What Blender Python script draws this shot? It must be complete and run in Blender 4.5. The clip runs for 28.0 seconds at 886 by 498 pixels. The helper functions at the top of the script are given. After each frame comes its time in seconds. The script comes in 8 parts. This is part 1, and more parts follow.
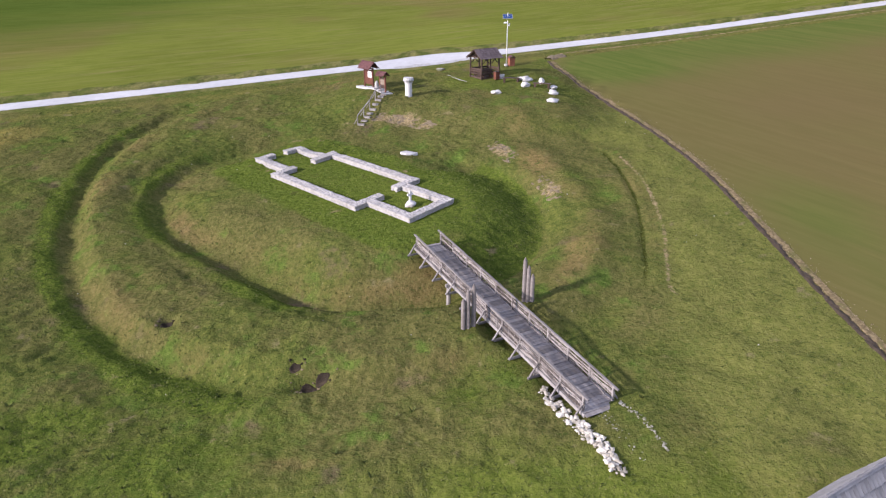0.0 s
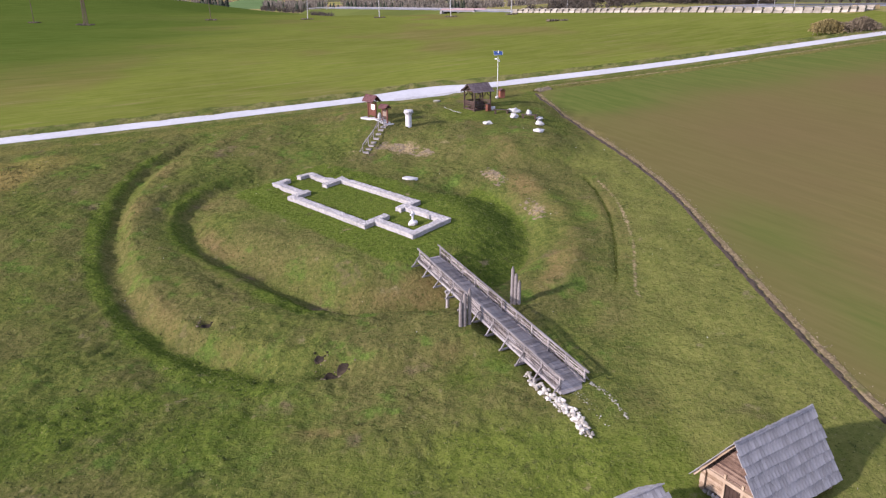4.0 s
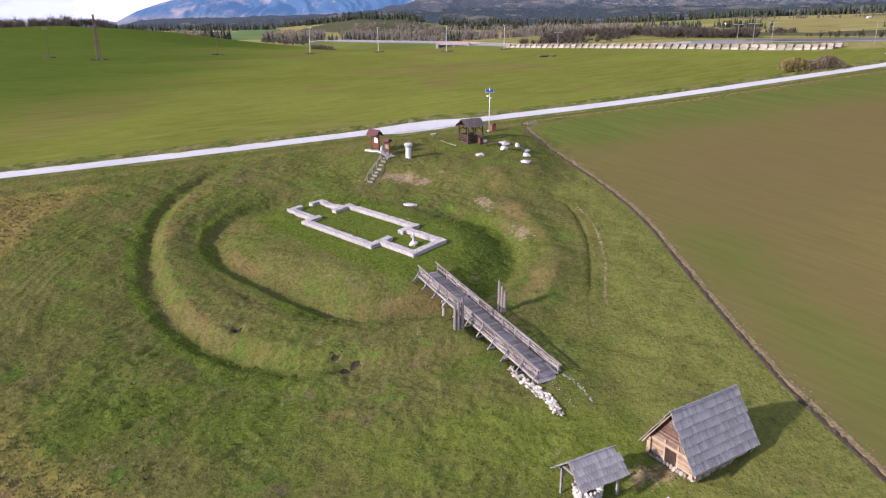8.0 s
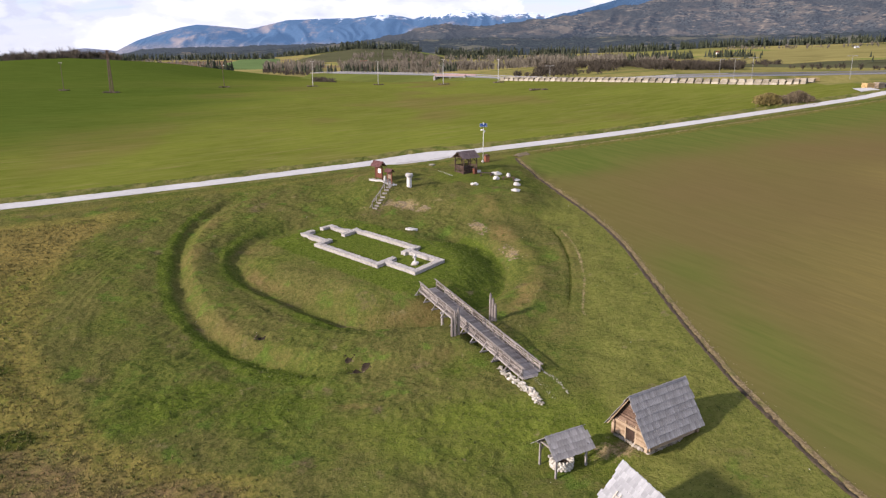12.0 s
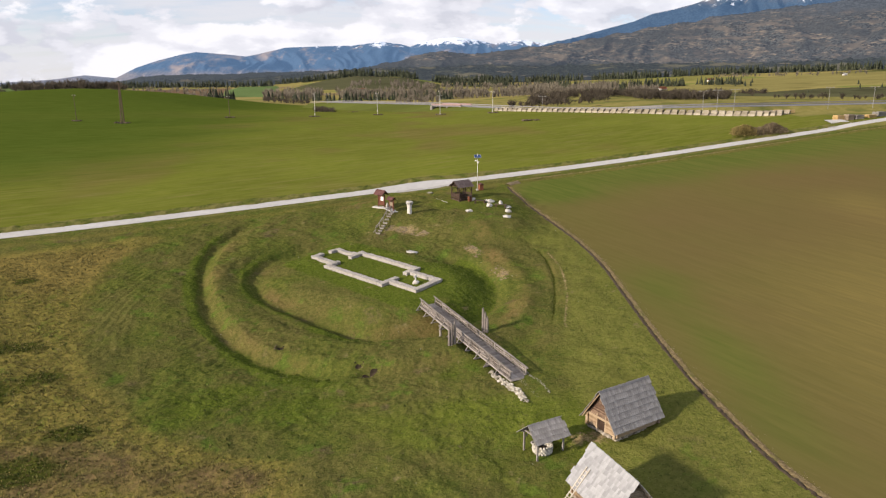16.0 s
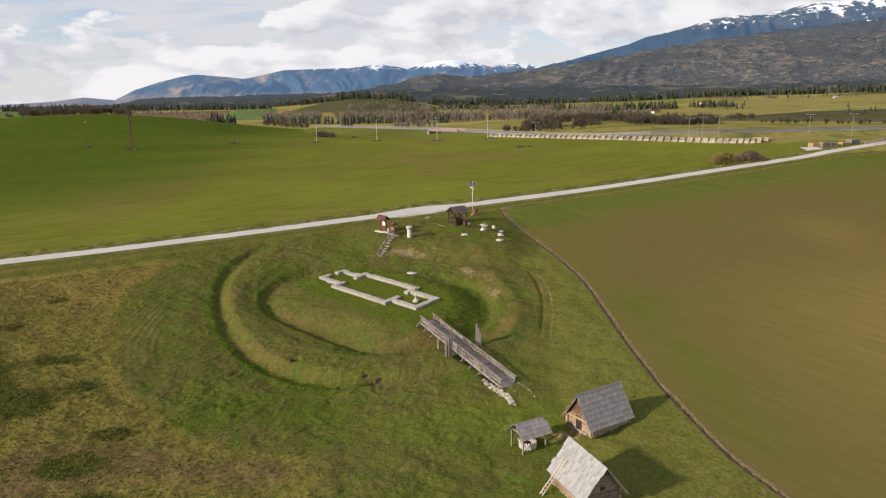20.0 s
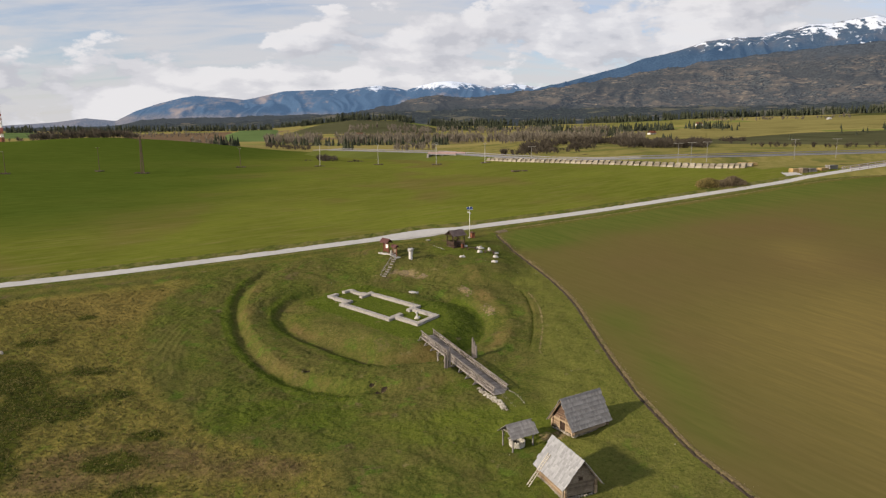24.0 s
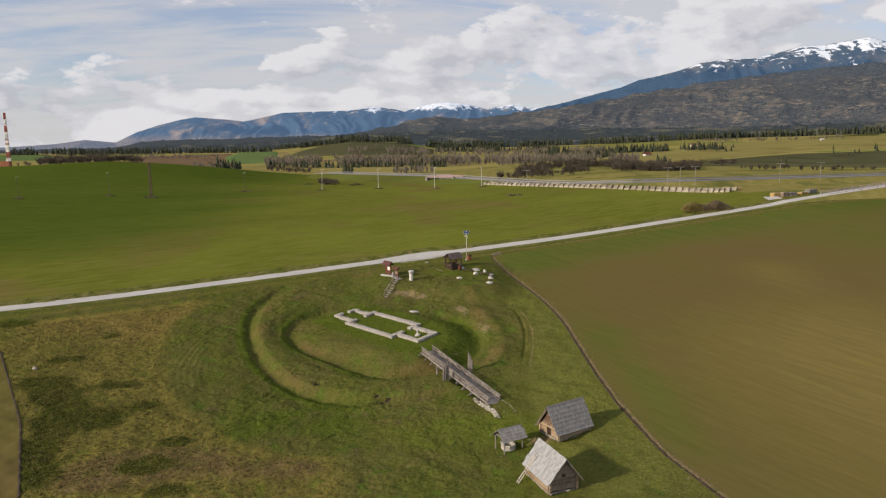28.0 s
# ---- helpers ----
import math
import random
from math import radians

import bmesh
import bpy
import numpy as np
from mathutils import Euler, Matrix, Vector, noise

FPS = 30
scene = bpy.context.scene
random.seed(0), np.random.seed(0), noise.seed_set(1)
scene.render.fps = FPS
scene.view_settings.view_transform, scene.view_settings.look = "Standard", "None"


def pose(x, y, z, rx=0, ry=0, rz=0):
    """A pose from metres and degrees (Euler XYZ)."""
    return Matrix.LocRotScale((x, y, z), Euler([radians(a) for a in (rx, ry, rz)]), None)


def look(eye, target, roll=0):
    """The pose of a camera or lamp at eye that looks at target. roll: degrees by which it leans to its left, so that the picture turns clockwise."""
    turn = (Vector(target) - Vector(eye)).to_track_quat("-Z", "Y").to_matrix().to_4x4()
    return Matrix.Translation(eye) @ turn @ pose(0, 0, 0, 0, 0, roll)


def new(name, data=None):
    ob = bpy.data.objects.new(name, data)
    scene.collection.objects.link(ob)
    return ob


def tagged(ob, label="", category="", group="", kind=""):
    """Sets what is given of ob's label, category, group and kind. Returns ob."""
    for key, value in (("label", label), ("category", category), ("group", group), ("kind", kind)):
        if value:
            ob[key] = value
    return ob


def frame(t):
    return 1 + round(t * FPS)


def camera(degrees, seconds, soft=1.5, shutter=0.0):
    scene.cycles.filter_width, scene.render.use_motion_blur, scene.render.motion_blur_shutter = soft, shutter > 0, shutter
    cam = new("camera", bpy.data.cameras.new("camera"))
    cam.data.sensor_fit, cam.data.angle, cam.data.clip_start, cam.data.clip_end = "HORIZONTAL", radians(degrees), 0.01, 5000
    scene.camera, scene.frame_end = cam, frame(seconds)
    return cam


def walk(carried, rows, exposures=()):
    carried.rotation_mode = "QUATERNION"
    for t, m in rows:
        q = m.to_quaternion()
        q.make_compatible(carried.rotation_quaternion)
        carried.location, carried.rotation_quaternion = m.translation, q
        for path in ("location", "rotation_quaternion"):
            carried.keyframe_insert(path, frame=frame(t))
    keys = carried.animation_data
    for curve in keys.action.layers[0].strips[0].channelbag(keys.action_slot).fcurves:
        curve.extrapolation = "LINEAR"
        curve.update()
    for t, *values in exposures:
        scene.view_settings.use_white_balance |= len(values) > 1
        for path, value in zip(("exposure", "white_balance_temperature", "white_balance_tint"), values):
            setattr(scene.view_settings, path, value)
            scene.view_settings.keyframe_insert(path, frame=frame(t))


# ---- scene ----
PATH = [
    (0, (0.265, -50.666, 17.542), (0.676, -41.383, 13.846), -0.19),
    (0.5, (0.104, -51.642, 17.838), (0.534, -42.353, 14.160), -0.29),
    (1, (-0.015, -52.506, 18.127), (0.434, -43.209, 14.471), -0.29),
    (1.5, (-0.136, -53.357, 18.398), (0.327, -44.046, 14.781), -0.27),
    (2, (-0.263, -54.244, 18.618), (0.211, -44.913, 15.053), -0.27),
    (2.5, (-0.362, -55.170, 18.830), (0.121, -45.821, 15.312), -0.26),
    (3, (-0.432, -56.155, 19.071), (0.061, -46.792, 15.593), -0.24),
    (3.5, (-0.491, -57.198, 19.304), (0.010, -47.818, 15.874), -0.22),
    (5.5, (-0.718, -61.549, 20.272), (-0.185, -52.102, 17.037), -0.22),
    (6, (-0.753, -62.657, 20.516), (-0.220, -53.193, 17.332), -0.21),
    (6.5, (-0.807, -63.780, 20.767), (-0.270, -54.300, 17.629), -0.21),
    (7, (-0.900, -64.882, 21.063), (-0.355, -55.390, 17.965), -0.18),
    (7.5, (-0.978, -65.957, 21.364), (-0.421, -56.453, 18.304), -0.20),
    (8, (-1.076, -66.998, 21.674), (-0.506, -57.483, 18.650), -0.20),
    (8.5, (-1.160, -68.159, 21.973), (-0.584, -58.631, 18.993), -0.16),
    (9, (-1.266, -69.283, 22.242), (-0.680, -59.743, 19.302), -0.14),
    (9.5, (-1.402, -70.387, 22.496), (-0.805, -60.835, 19.595), -0.14),
    (10, (-1.499, -71.545, 22.725), (-0.895, -61.979, 19.873), -0.16),
    (10.5, (-1.562, -72.685, 22.975), (-0.954, -63.108, 20.164), -0.18),
    (11, (-1.624, -73.858, 23.194), (-1.012, -64.266, 20.433), -0.17),
    (11.5, (-1.726, -74.994, 23.428), (-1.107, -65.388, 20.717), -0.20),
    (12, (-1.801, -76.141, 23.682), (-1.177, -66.523, 21.016), -0.20),
    (12.5, (-1.907, -77.291, 23.936), (-1.273, -67.662, 21.312), -0.19),
    (14.5, (-2.320, -81.910, 24.920), (-1.650, -72.238, 22.472), -0.21),
    (15, (-2.412, -83.047, 25.186), (-1.736, -73.365, 22.776), -0.19),
    (15.5, (-2.483, -84.204, 25.445), (-1.806, -74.511, 23.079), -0.22),
    (16, (-2.562, -85.391, 25.668), (-1.883, -75.689, 23.343), -0.24),
    (16.5, (-2.654, -86.542, 25.923), (-1.961, -76.830, 23.644), -0.27),
    (17, (-2.740, -87.644, 26.222), (-2.048, -77.924, 23.975), -0.27),
    (17.5, (-2.853, -88.748, 26.499), (-2.153, -79.020, 24.290), -0.27),
    (18, (-2.945, -89.859, 26.785), (-2.240, -80.123, 24.612), -0.27),
    (18.5, (-3.038, -90.948, 27.080), (-2.327, -81.206, 24.937), -0.29),
    (19, (-3.126, -92.088, 27.343), (-2.405, -82.340, 25.230), -0.30),
    (19.5, (-3.194, -93.206, 27.651), (-2.471, -83.451, 25.572), -0.27),
    (20, (-3.293, -94.328, 27.942), (-2.563, -84.565, 25.901), -0.27),
    (20.5, (-3.378, -95.475, 28.228), (-2.650, -85.704, 26.224), -0.27),
    (21, (-3.465, -96.615, 28.512), (-2.737, -86.839, 26.540), -0.26),
    (21.5, (-3.534, -97.748, 28.806), (-2.805, -87.966, 26.864), -0.25),
    (23.5, (-3.904, -102.335, 29.846), (-3.156, -92.527, 28.045), -0.28),
    (24, (-3.982, -103.498, 30.100), (-3.233, -93.684, 28.332), -0.28),
    (24.5, (-4.033, -104.663, 30.355), (-3.275, -94.844, 28.617), -0.26),
    (25, (-4.112, -105.841, 30.584), (-3.347, -96.017, 28.880), -0.28),
    (25.5, (-4.229, -106.982, 30.824), (-3.461, -97.151, 29.160), -0.32),
    (26, (-4.325, -108.126, 31.066), (-3.559, -98.289, 29.438), -0.32),
    (26.5, (-4.426, -109.272, 31.330), (-3.653, -99.430, 29.740), -0.35),
    (27, (-4.528, -110.403, 31.606), (-3.751, -100.555, 30.049), -0.37),
    (27.5, (-4.601, -111.522, 31.903), (-3.825, -101.669, 30.381), -0.37),
    (28, (-4.698, -112.672, 32.166), (-3.919, -102.814, 30.678), -0.40),
]
EXPOSURES = [(0, 0.93, 5700, 25), (4, 0.95, 5650, 29), (8, 0.91, 5750, 29), (12, 0.76, 6250, 22), (17, 0.55, 6900, 15), (22, 0.36, 7000, 14), (28, 0.16, 6950, 14)]
cam = camera(64.36, 28.0, 1.3)
walk(cam, [(t, look(e, g, r)) for t, e, g, r in PATH], EXPOSURES)

# ---- light ----
# Shadows fall towards 68 degrees east of the view, from a low autumn sun.
SUN_AZ, SUN_EL = radians(248.0), radians(20.2)
world = bpy.data.worlds.new("world")
scene.world = world
world.use_nodes = True


def sky_nodes():
    nt = world.node_tree
    nt.nodes.clear()
    N = nt.nodes.new
    out, bg = N("ShaderNodeOutputWorld"), N("ShaderNodeBackground")
    sky = N("ShaderNodeTexSky")
    sky.sky_type, sky.sun_disc = "NISHITA", False
    sky.sun_elevation, sky.sun_rotation = SUN_EL, SUN_AZ
    sky.air_density, sky.dust_density, sky.ozone_density = 1.0, 0.3, 3.0
    gain = N("ShaderNodeMix")
    gain.data_type, gain.blend_type = "RGBA", "MULTIPLY"
    gain.inputs["Factor"].default_value = 1.0
    gain.inputs["B"].default_value = (1.0, 1.02, 1.18, 1)
    nt.links.new(sky.outputs[0], gain.inputs["A"])
    co = N("ShaderNodeTexCoord")
    sep = N("ShaderNodeSeparateXYZ")
    nt.links.new(co.outputs["Generated"], sep.inputs[0])

    def math_node(op, a, b=None, clamp=False):
        m = N("ShaderNodeMath")
        m.operation, m.use_clamp = op, clamp
        for k, v in enumerate((a, b)):
            if v is None:
                continue
            if isinstance(v, (int, float)):
                m.inputs[k].default_value = v
            else:
                nt.links.new(v, m.inputs[k])
        return m.outputs[0]

    def noise_at(scale_xyz, scale, detail, rough, offset=(0, 0, 0), distort=0.0):
        mp = N("ShaderNodeMapping")
        mp.inputs["Scale"].default_value = scale_xyz
        mp.inputs["Location"].default_value = offset
        nt.links.new(co.outputs["Generated"], mp.inputs["Vector"])
        no = N("ShaderNodeTexNoise")
        no.inputs["Scale"].default_value = scale
        no.inputs["Detail"].default_value = detail
        no.inputs["Roughness"].default_value = rough
        no.inputs["Distortion"].default_value = distort
        nt.links.new(mp.outputs[0], no.inputs["Vector"])
        return no.outputs[0]

    def ramp(v, stops):
        r = N("ShaderNodeValToRGB")
        r.color_ramp.interpolation = "EASE"
        while len(r.color_ramp.elements) < len(stops):
            r.color_ramp.elements.new(0.5)
        for el, (p, c) in zip(r.color_ramp.elements, stops):
            el.position = p
            el.color = c if isinstance(c, tuple) else (c, c, c, 1)
        nt.links.new(v, r.inputs[0])
        return r.outputs[0]

    up, side = sep.outputs[2], sep.outputs[0]
    # a high streaky veil seen in perspective, and a bank of cumulus along the mountains that climbs towards the east
    flat = N("ShaderNodeVectorMath")
    flat.operation = "DIVIDE"
    deep = math_node("ADD", up, 0.22)
    both = N("ShaderNodeCombineXYZ")
    for k in range(3):
        nt.links.new(deep, both.inputs[k])
    nt.links.new(co.outputs["Generated"], flat.inputs[0])
    nt.links.new(both.outputs[0], flat.inputs[1])

    def veil_noise(scale, stretch, detail, offset):
        mp = N("ShaderNodeMapping")
        mp.inputs["Scale"].default_value = stretch
        mp.inputs["Location"].default_value = offset
        mp.inputs["Rotation"].default_value = (0, 0, 0.25)
        nt.links.new(flat.outputs[0], mp.inputs["Vector"])
        no = N("ShaderNodeTexNoise")
        no.inputs["Scale"].default_value, no.inputs["Detail"].default_value = scale, detail
        no.inputs["Roughness"].default_value, no.inputs["Distortion"].default_value = 0.58, 0.6
        nt.links.new(mp.outputs[0], no.inputs["Vector"])
        return no.outputs[0]

    streaks = math_node("ADD", math_node("MULTIPLY", veil_noise(1.0, (0.8, 1.5, 0.2), 9, (0.3, 1.1, 0)), 0.6), math_node("MULTIPLY", veil_noise(2.6, (0.7, 2.2, 0.2), 8, (2.3, 0.4, 0)), 0.4))
    veil = ramp(streaks, [(0.36, 0.0), (0.56, 1.0)])
    form = noise_at((1, 1, 2.4), 7.0, 12, 0.58, (1.7, 0.6, 0.0), 0.1)
    lit = noise_at((1, 1, 2.4), 7.0, 6, 0.5, (1.672, 0.6, 0.034), 0.1)
    line = math_node("ADD", math_node("MULTIPLY", side, 0.17), 0.075)
    off = math_node("MULTIPLY", math_node("SUBTRACT", up, line), 17.0)
    band = math_node("EXPONENT", math_node("MULTIPLY", math_node("MULTIPLY", off, off), -1.0))
    form2 = math_node("ADD", form, math_node("SUBTRACT", math_node("MULTIPLY", band, 0.17), 0.03))
    heaps = ramp(form2, [(0.52, 0.0), (0.575, 1.0)])
    shade = math_node("SUBTRACT", form, lit)
    grey = ramp(math_node("ADD", math_node("MULTIPLY", shade, 3.2), 0.5), [(0.16, (0.70, 0.72, 0.76, 1)), (0.46, (0.87, 0.88, 0.90, 1)), (0.80, (1.05, 1.05, 1.04, 1))])
    base = N("ShaderNodeMix")
    base.data_type = "RGBA"
    nt.links.new(math_node("ADD", math_node("MULTIPLY", veil, 0.62), 0.28), base.inputs["Factor"])
    nt.links.new(gain.outputs["Result"], base.inputs["A"])
    base.inputs["B"].default_value = CLOUD_VEIL
    tone = N("ShaderNodeMix")
    tone.data_type, tone.blend_type = "RGBA", "MULTIPLY"
    tone.inputs["Factor"].default_value = 1.0
    nt.links.new(grey, tone.inputs["A"])
    tone.inputs["B"].default_value = CLOUD_WHITE
    top = N("ShaderNodeMix")
    top.data_type = "RGBA"
    nt.links.new(math_node("MULTIPLY", heaps, 0.92), top.inputs["Factor"])
    nt.links.new(base.outputs["Result"], top.inputs["A"])
    nt.links.new(tone.outputs["Result"], top.inputs["B"])
    nt.links.new(top.outputs["Result"], bg.inputs[0])
    bg.inputs[1].default_value = SKY_STRENGTH
    nt.links.new(bg.outputs[0], out.inputs[0])


SKY_STRENGTH = 0.10
CLOUD_VEIL = (5.1, 5.4, 5.85, 1)
CLOUD_WHITE = (6.15, 6.45, 6.95, 1)
sky_nodes()
sun_data = bpy.data.lights.new("sun", "SUN")
sun_data.energy, sun_data.angle, sun_data.color = 4.6, radians(3.2), (1.0, 0.89, 0.72)
sun = new("sun", sun_data)
sun.matrix_world = look((0, 0, 0), (-math.sin(SUN_AZ) * math.cos(SUN_EL), -math.cos(SUN_AZ) * math.cos(SUN_EL), -math.sin(SUN_EL)))
sun.location = (-60, -40, 60)

# ---- materials ----


def material(name, stops, scales=(4.0, 0.35), rough=0.9, bump=0.3, bump_scale=8.0, metal=0.0, spread=(0.3, 0.7), object_random=0.0, stretch=(1, 1, 1), island=0.0, mix=0.5, space="Object", bump_dist=0.02):
    """Two scales of noise through one colour ramp, with relief; object_random varies it from piece to piece."""
    m = bpy.data.materials.new(name)
    m.use_nodes = True
    nt = m.node_tree
    bsdf = nt.nodes["Principled BSDF"]
    bsdf.inputs["Roughness"].default_value = rough
    bsdf.inputs["Metallic"].default_value = metal
    bsdf.inputs["Specular IOR Level"].default_value = 0.25 if metal == 0 else 0.5
    co = nt.nodes.new("ShaderNodeTexCoord")
    mp = nt.nodes.new("ShaderNodeMapping")
    mp.inputs["Scale"].default_value = stretch
    nt.links.new(co.outputs[space], mp.inputs["Vector"])
    fac = None
    outs = []
    for s in scales:
        no = nt.nodes.new("ShaderNodeTexNoise")
        no.inputs["Scale"].default_value = s
        no.inputs["Detail"].default_value = 6
        no.inputs["Roughness"].default_value = 0.65
        nt.links.new(mp.outputs[0], no.inputs["Vector"])
        outs.append(no.outputs[0])
    fac = outs[0]
    if len(outs) > 1:
        mx = nt.nodes.new("ShaderNodeMix")
        mx.inputs[0].default_value = mix
        nt.links.new(outs[0], mx.inputs[2])
        nt.links.new(outs[1], mx.inputs[3])
        fac = mx.outputs[0]
    if object_random or island:
        src = nt.nodes.new("ShaderNodeObjectInfo").outputs["Random"] if object_random else nt.nodes.new("ShaderNodeNewGeometry").outputs["Random Per Island"]
        ma = nt.nodes.new("ShaderNodeMath")
        ma.operation = "MULTIPLY_ADD"
        nt.links.new(src, ma.inputs[0])
        ma.inputs[1].default_value = object_random or island
        sub = nt.nodes.new("ShaderNodeMath")
        sub.operation = "SUBTRACT"
        nt.links.new(fac, sub.inputs[0])
        sub.inputs[1].default_value = (object_random or island) / 2
        nt.links.new(sub.outputs[0], ma.inputs[2])
        fac = ma.outputs[0]
    r = nt.nodes.new("ShaderNodeValToRGB")
    while len(r.color_ramp.elements) < len(stops):
        r.color_ramp.elements.new(0.5)
    lo, hi = spread
    for k, (el, c) in enumerate(zip(r.color_ramp.elements, stops)):
        el.position = lo + (hi - lo) * k / max(1, len(stops) - 1)
        el.color = (*c, 1)
    nt.links.new(fac, r.inputs[0])
    nt.links.new(r.outputs[0], bsdf.inputs["Base Color"])
    if bump:
        no = nt.nodes.new("ShaderNodeTexNoise")
        no.inputs["Scale"].default_value = bump_scale
        no.inputs["Detail"].default_value = 5
        nt.links.new(mp.outputs[0], no.inputs["Vector"])
        bp = nt.nodes.new("ShaderNodeBump")
        bp.inputs["Strength"].default_value = bump
        bp.inputs["Distance"].default_value = bump_dist
        nt.links.new(no.outputs[0], bp.inputs["Height"])
        nt.links.new(bp.outputs[0], bsdf.inputs["Normal"])
    return m


def layered(name, layers, rough=0.95, bumps=((3.0, 0.25, 0.15),), stretch=(1, 1, 1), turn=0.0, mask_stretch=(1, 1, 1)):
    """Ground cover: colours laid one over another through noise masks. layers: (colour_a, colour_b, fine scale, mask scale, low, high); the first has no mask."""
    m = bpy.data.materials.new(name)
    m.use_nodes = True
    nt = m.node_tree
    bsdf = nt.nodes["Principled BSDF"]
    bsdf.inputs["Roughness"].default_value = rough
    bsdf.inputs["Specular IOR Level"].default_value = 0.0
    co = nt.nodes.new("ShaderNodeTexCoord")

    def tex(scale, detail=6, rough_=0.6, st=(1, 1, 1), off=(0, 0, 0)):
        mp = nt.nodes.new("ShaderNodeMapping")
        mp.vector_type = "TEXTURE"
        mp.inputs["Scale"].default_value = [1.0 / v for v in st]
        mp.inputs["Rotation"].default_value = (0, 0, turn)
        mp.inputs["Location"].default_value = off
        nt.links.new(co.outputs["Object"], mp.inputs["Vector"])
        no = nt.nodes.new("ShaderNodeTexNoise")
        no.inputs["Scale"].default_value = scale
        no.inputs["Detail"].default_value = detail
        no.inputs["Roughness"].default_value = rough_
        nt.links.new(mp.outputs[0], no.inputs["Vector"])
        return no.outputs[0]

    def between(v, lo, hi):
        mr = nt.nodes.new("ShaderNodeMapRange")
        mr.interpolation_type = "SMOOTHSTEP"
        mr.inputs["From Min"].default_value, mr.inputs["From Max"].default_value = lo, hi
        nt.links.new(v, mr.inputs["Value"])
        return mr.outputs["Result"]

    result = None
    for k, (ca, cb, fine, mask, lo, hi) in enumerate(layers):
        mx = nt.nodes.new("ShaderNodeMix")
        mx.data_type = "RGBA"
        mx.inputs["A"].default_value, mx.inputs["B"].default_value = (*ca, 1), (*cb, 1)
        nt.links.new(between(tex(fine, 8, 0.7, stretch, (k * 3.1, 1.7 * k, 0)), 0.37, 0.63), mx.inputs["Factor"])
        if result is None:
            result = mx.outputs["Result"]
            continue
        over = nt.nodes.new("ShaderNodeMix")
        over.data_type = "RGBA"
        if isinstance(mask, (str, tuple)):
            label, grain, gain = (mask, 0.55, 0.7) if isinstance(mask, str) else mask
            at = nt.nodes.new("ShaderNodeAttribute")
            at.attribute_name = label
            ad = nt.nodes.new("ShaderNodeMath")
            ad.operation = "MULTIPLY_ADD"
            ad.inputs[1].default_value = gain
            nt.links.new(tex(grain, 9, 0.72, mask_stretch, (4.0 * k, 0, 0)), ad.inputs[0])
            nt.links.new(at.outputs["Fac"], ad.inputs[2])
            value = ad.outputs[0]
        else:
            value = tex(mask, 6 if mask > 0.03 else 2, 0.62, (1, 1, 1), (0, 5.3 * k, 0))
        nt.links.new(between(value, lo, hi), over.inputs["Factor"])
        nt.links.new(result, over.inputs["A"])
        nt.links.new(mx.outputs["Result"], over.inputs["B"])
        result = over.outputs["Result"]
    nt.links.new(result, bsdf.inputs["Base Color"])
    normal = None
    for scale, strength, dist in bumps:
        bp = nt.nodes.new("ShaderNodeBump")
        bp.inputs["Strength"].default_value = strength
        bp.inputs["Distance"].default_value = dist
        nt.links.new(tex(scale, 6, 0.6, stretch), bp.inputs["Height"])
        if normal is not None:
            nt.links.new(normal, bp.inputs["Normal"])
        normal = bp.outputs[0]
    nt.links.new(normal, bsdf.inputs["Normal"])
    return m


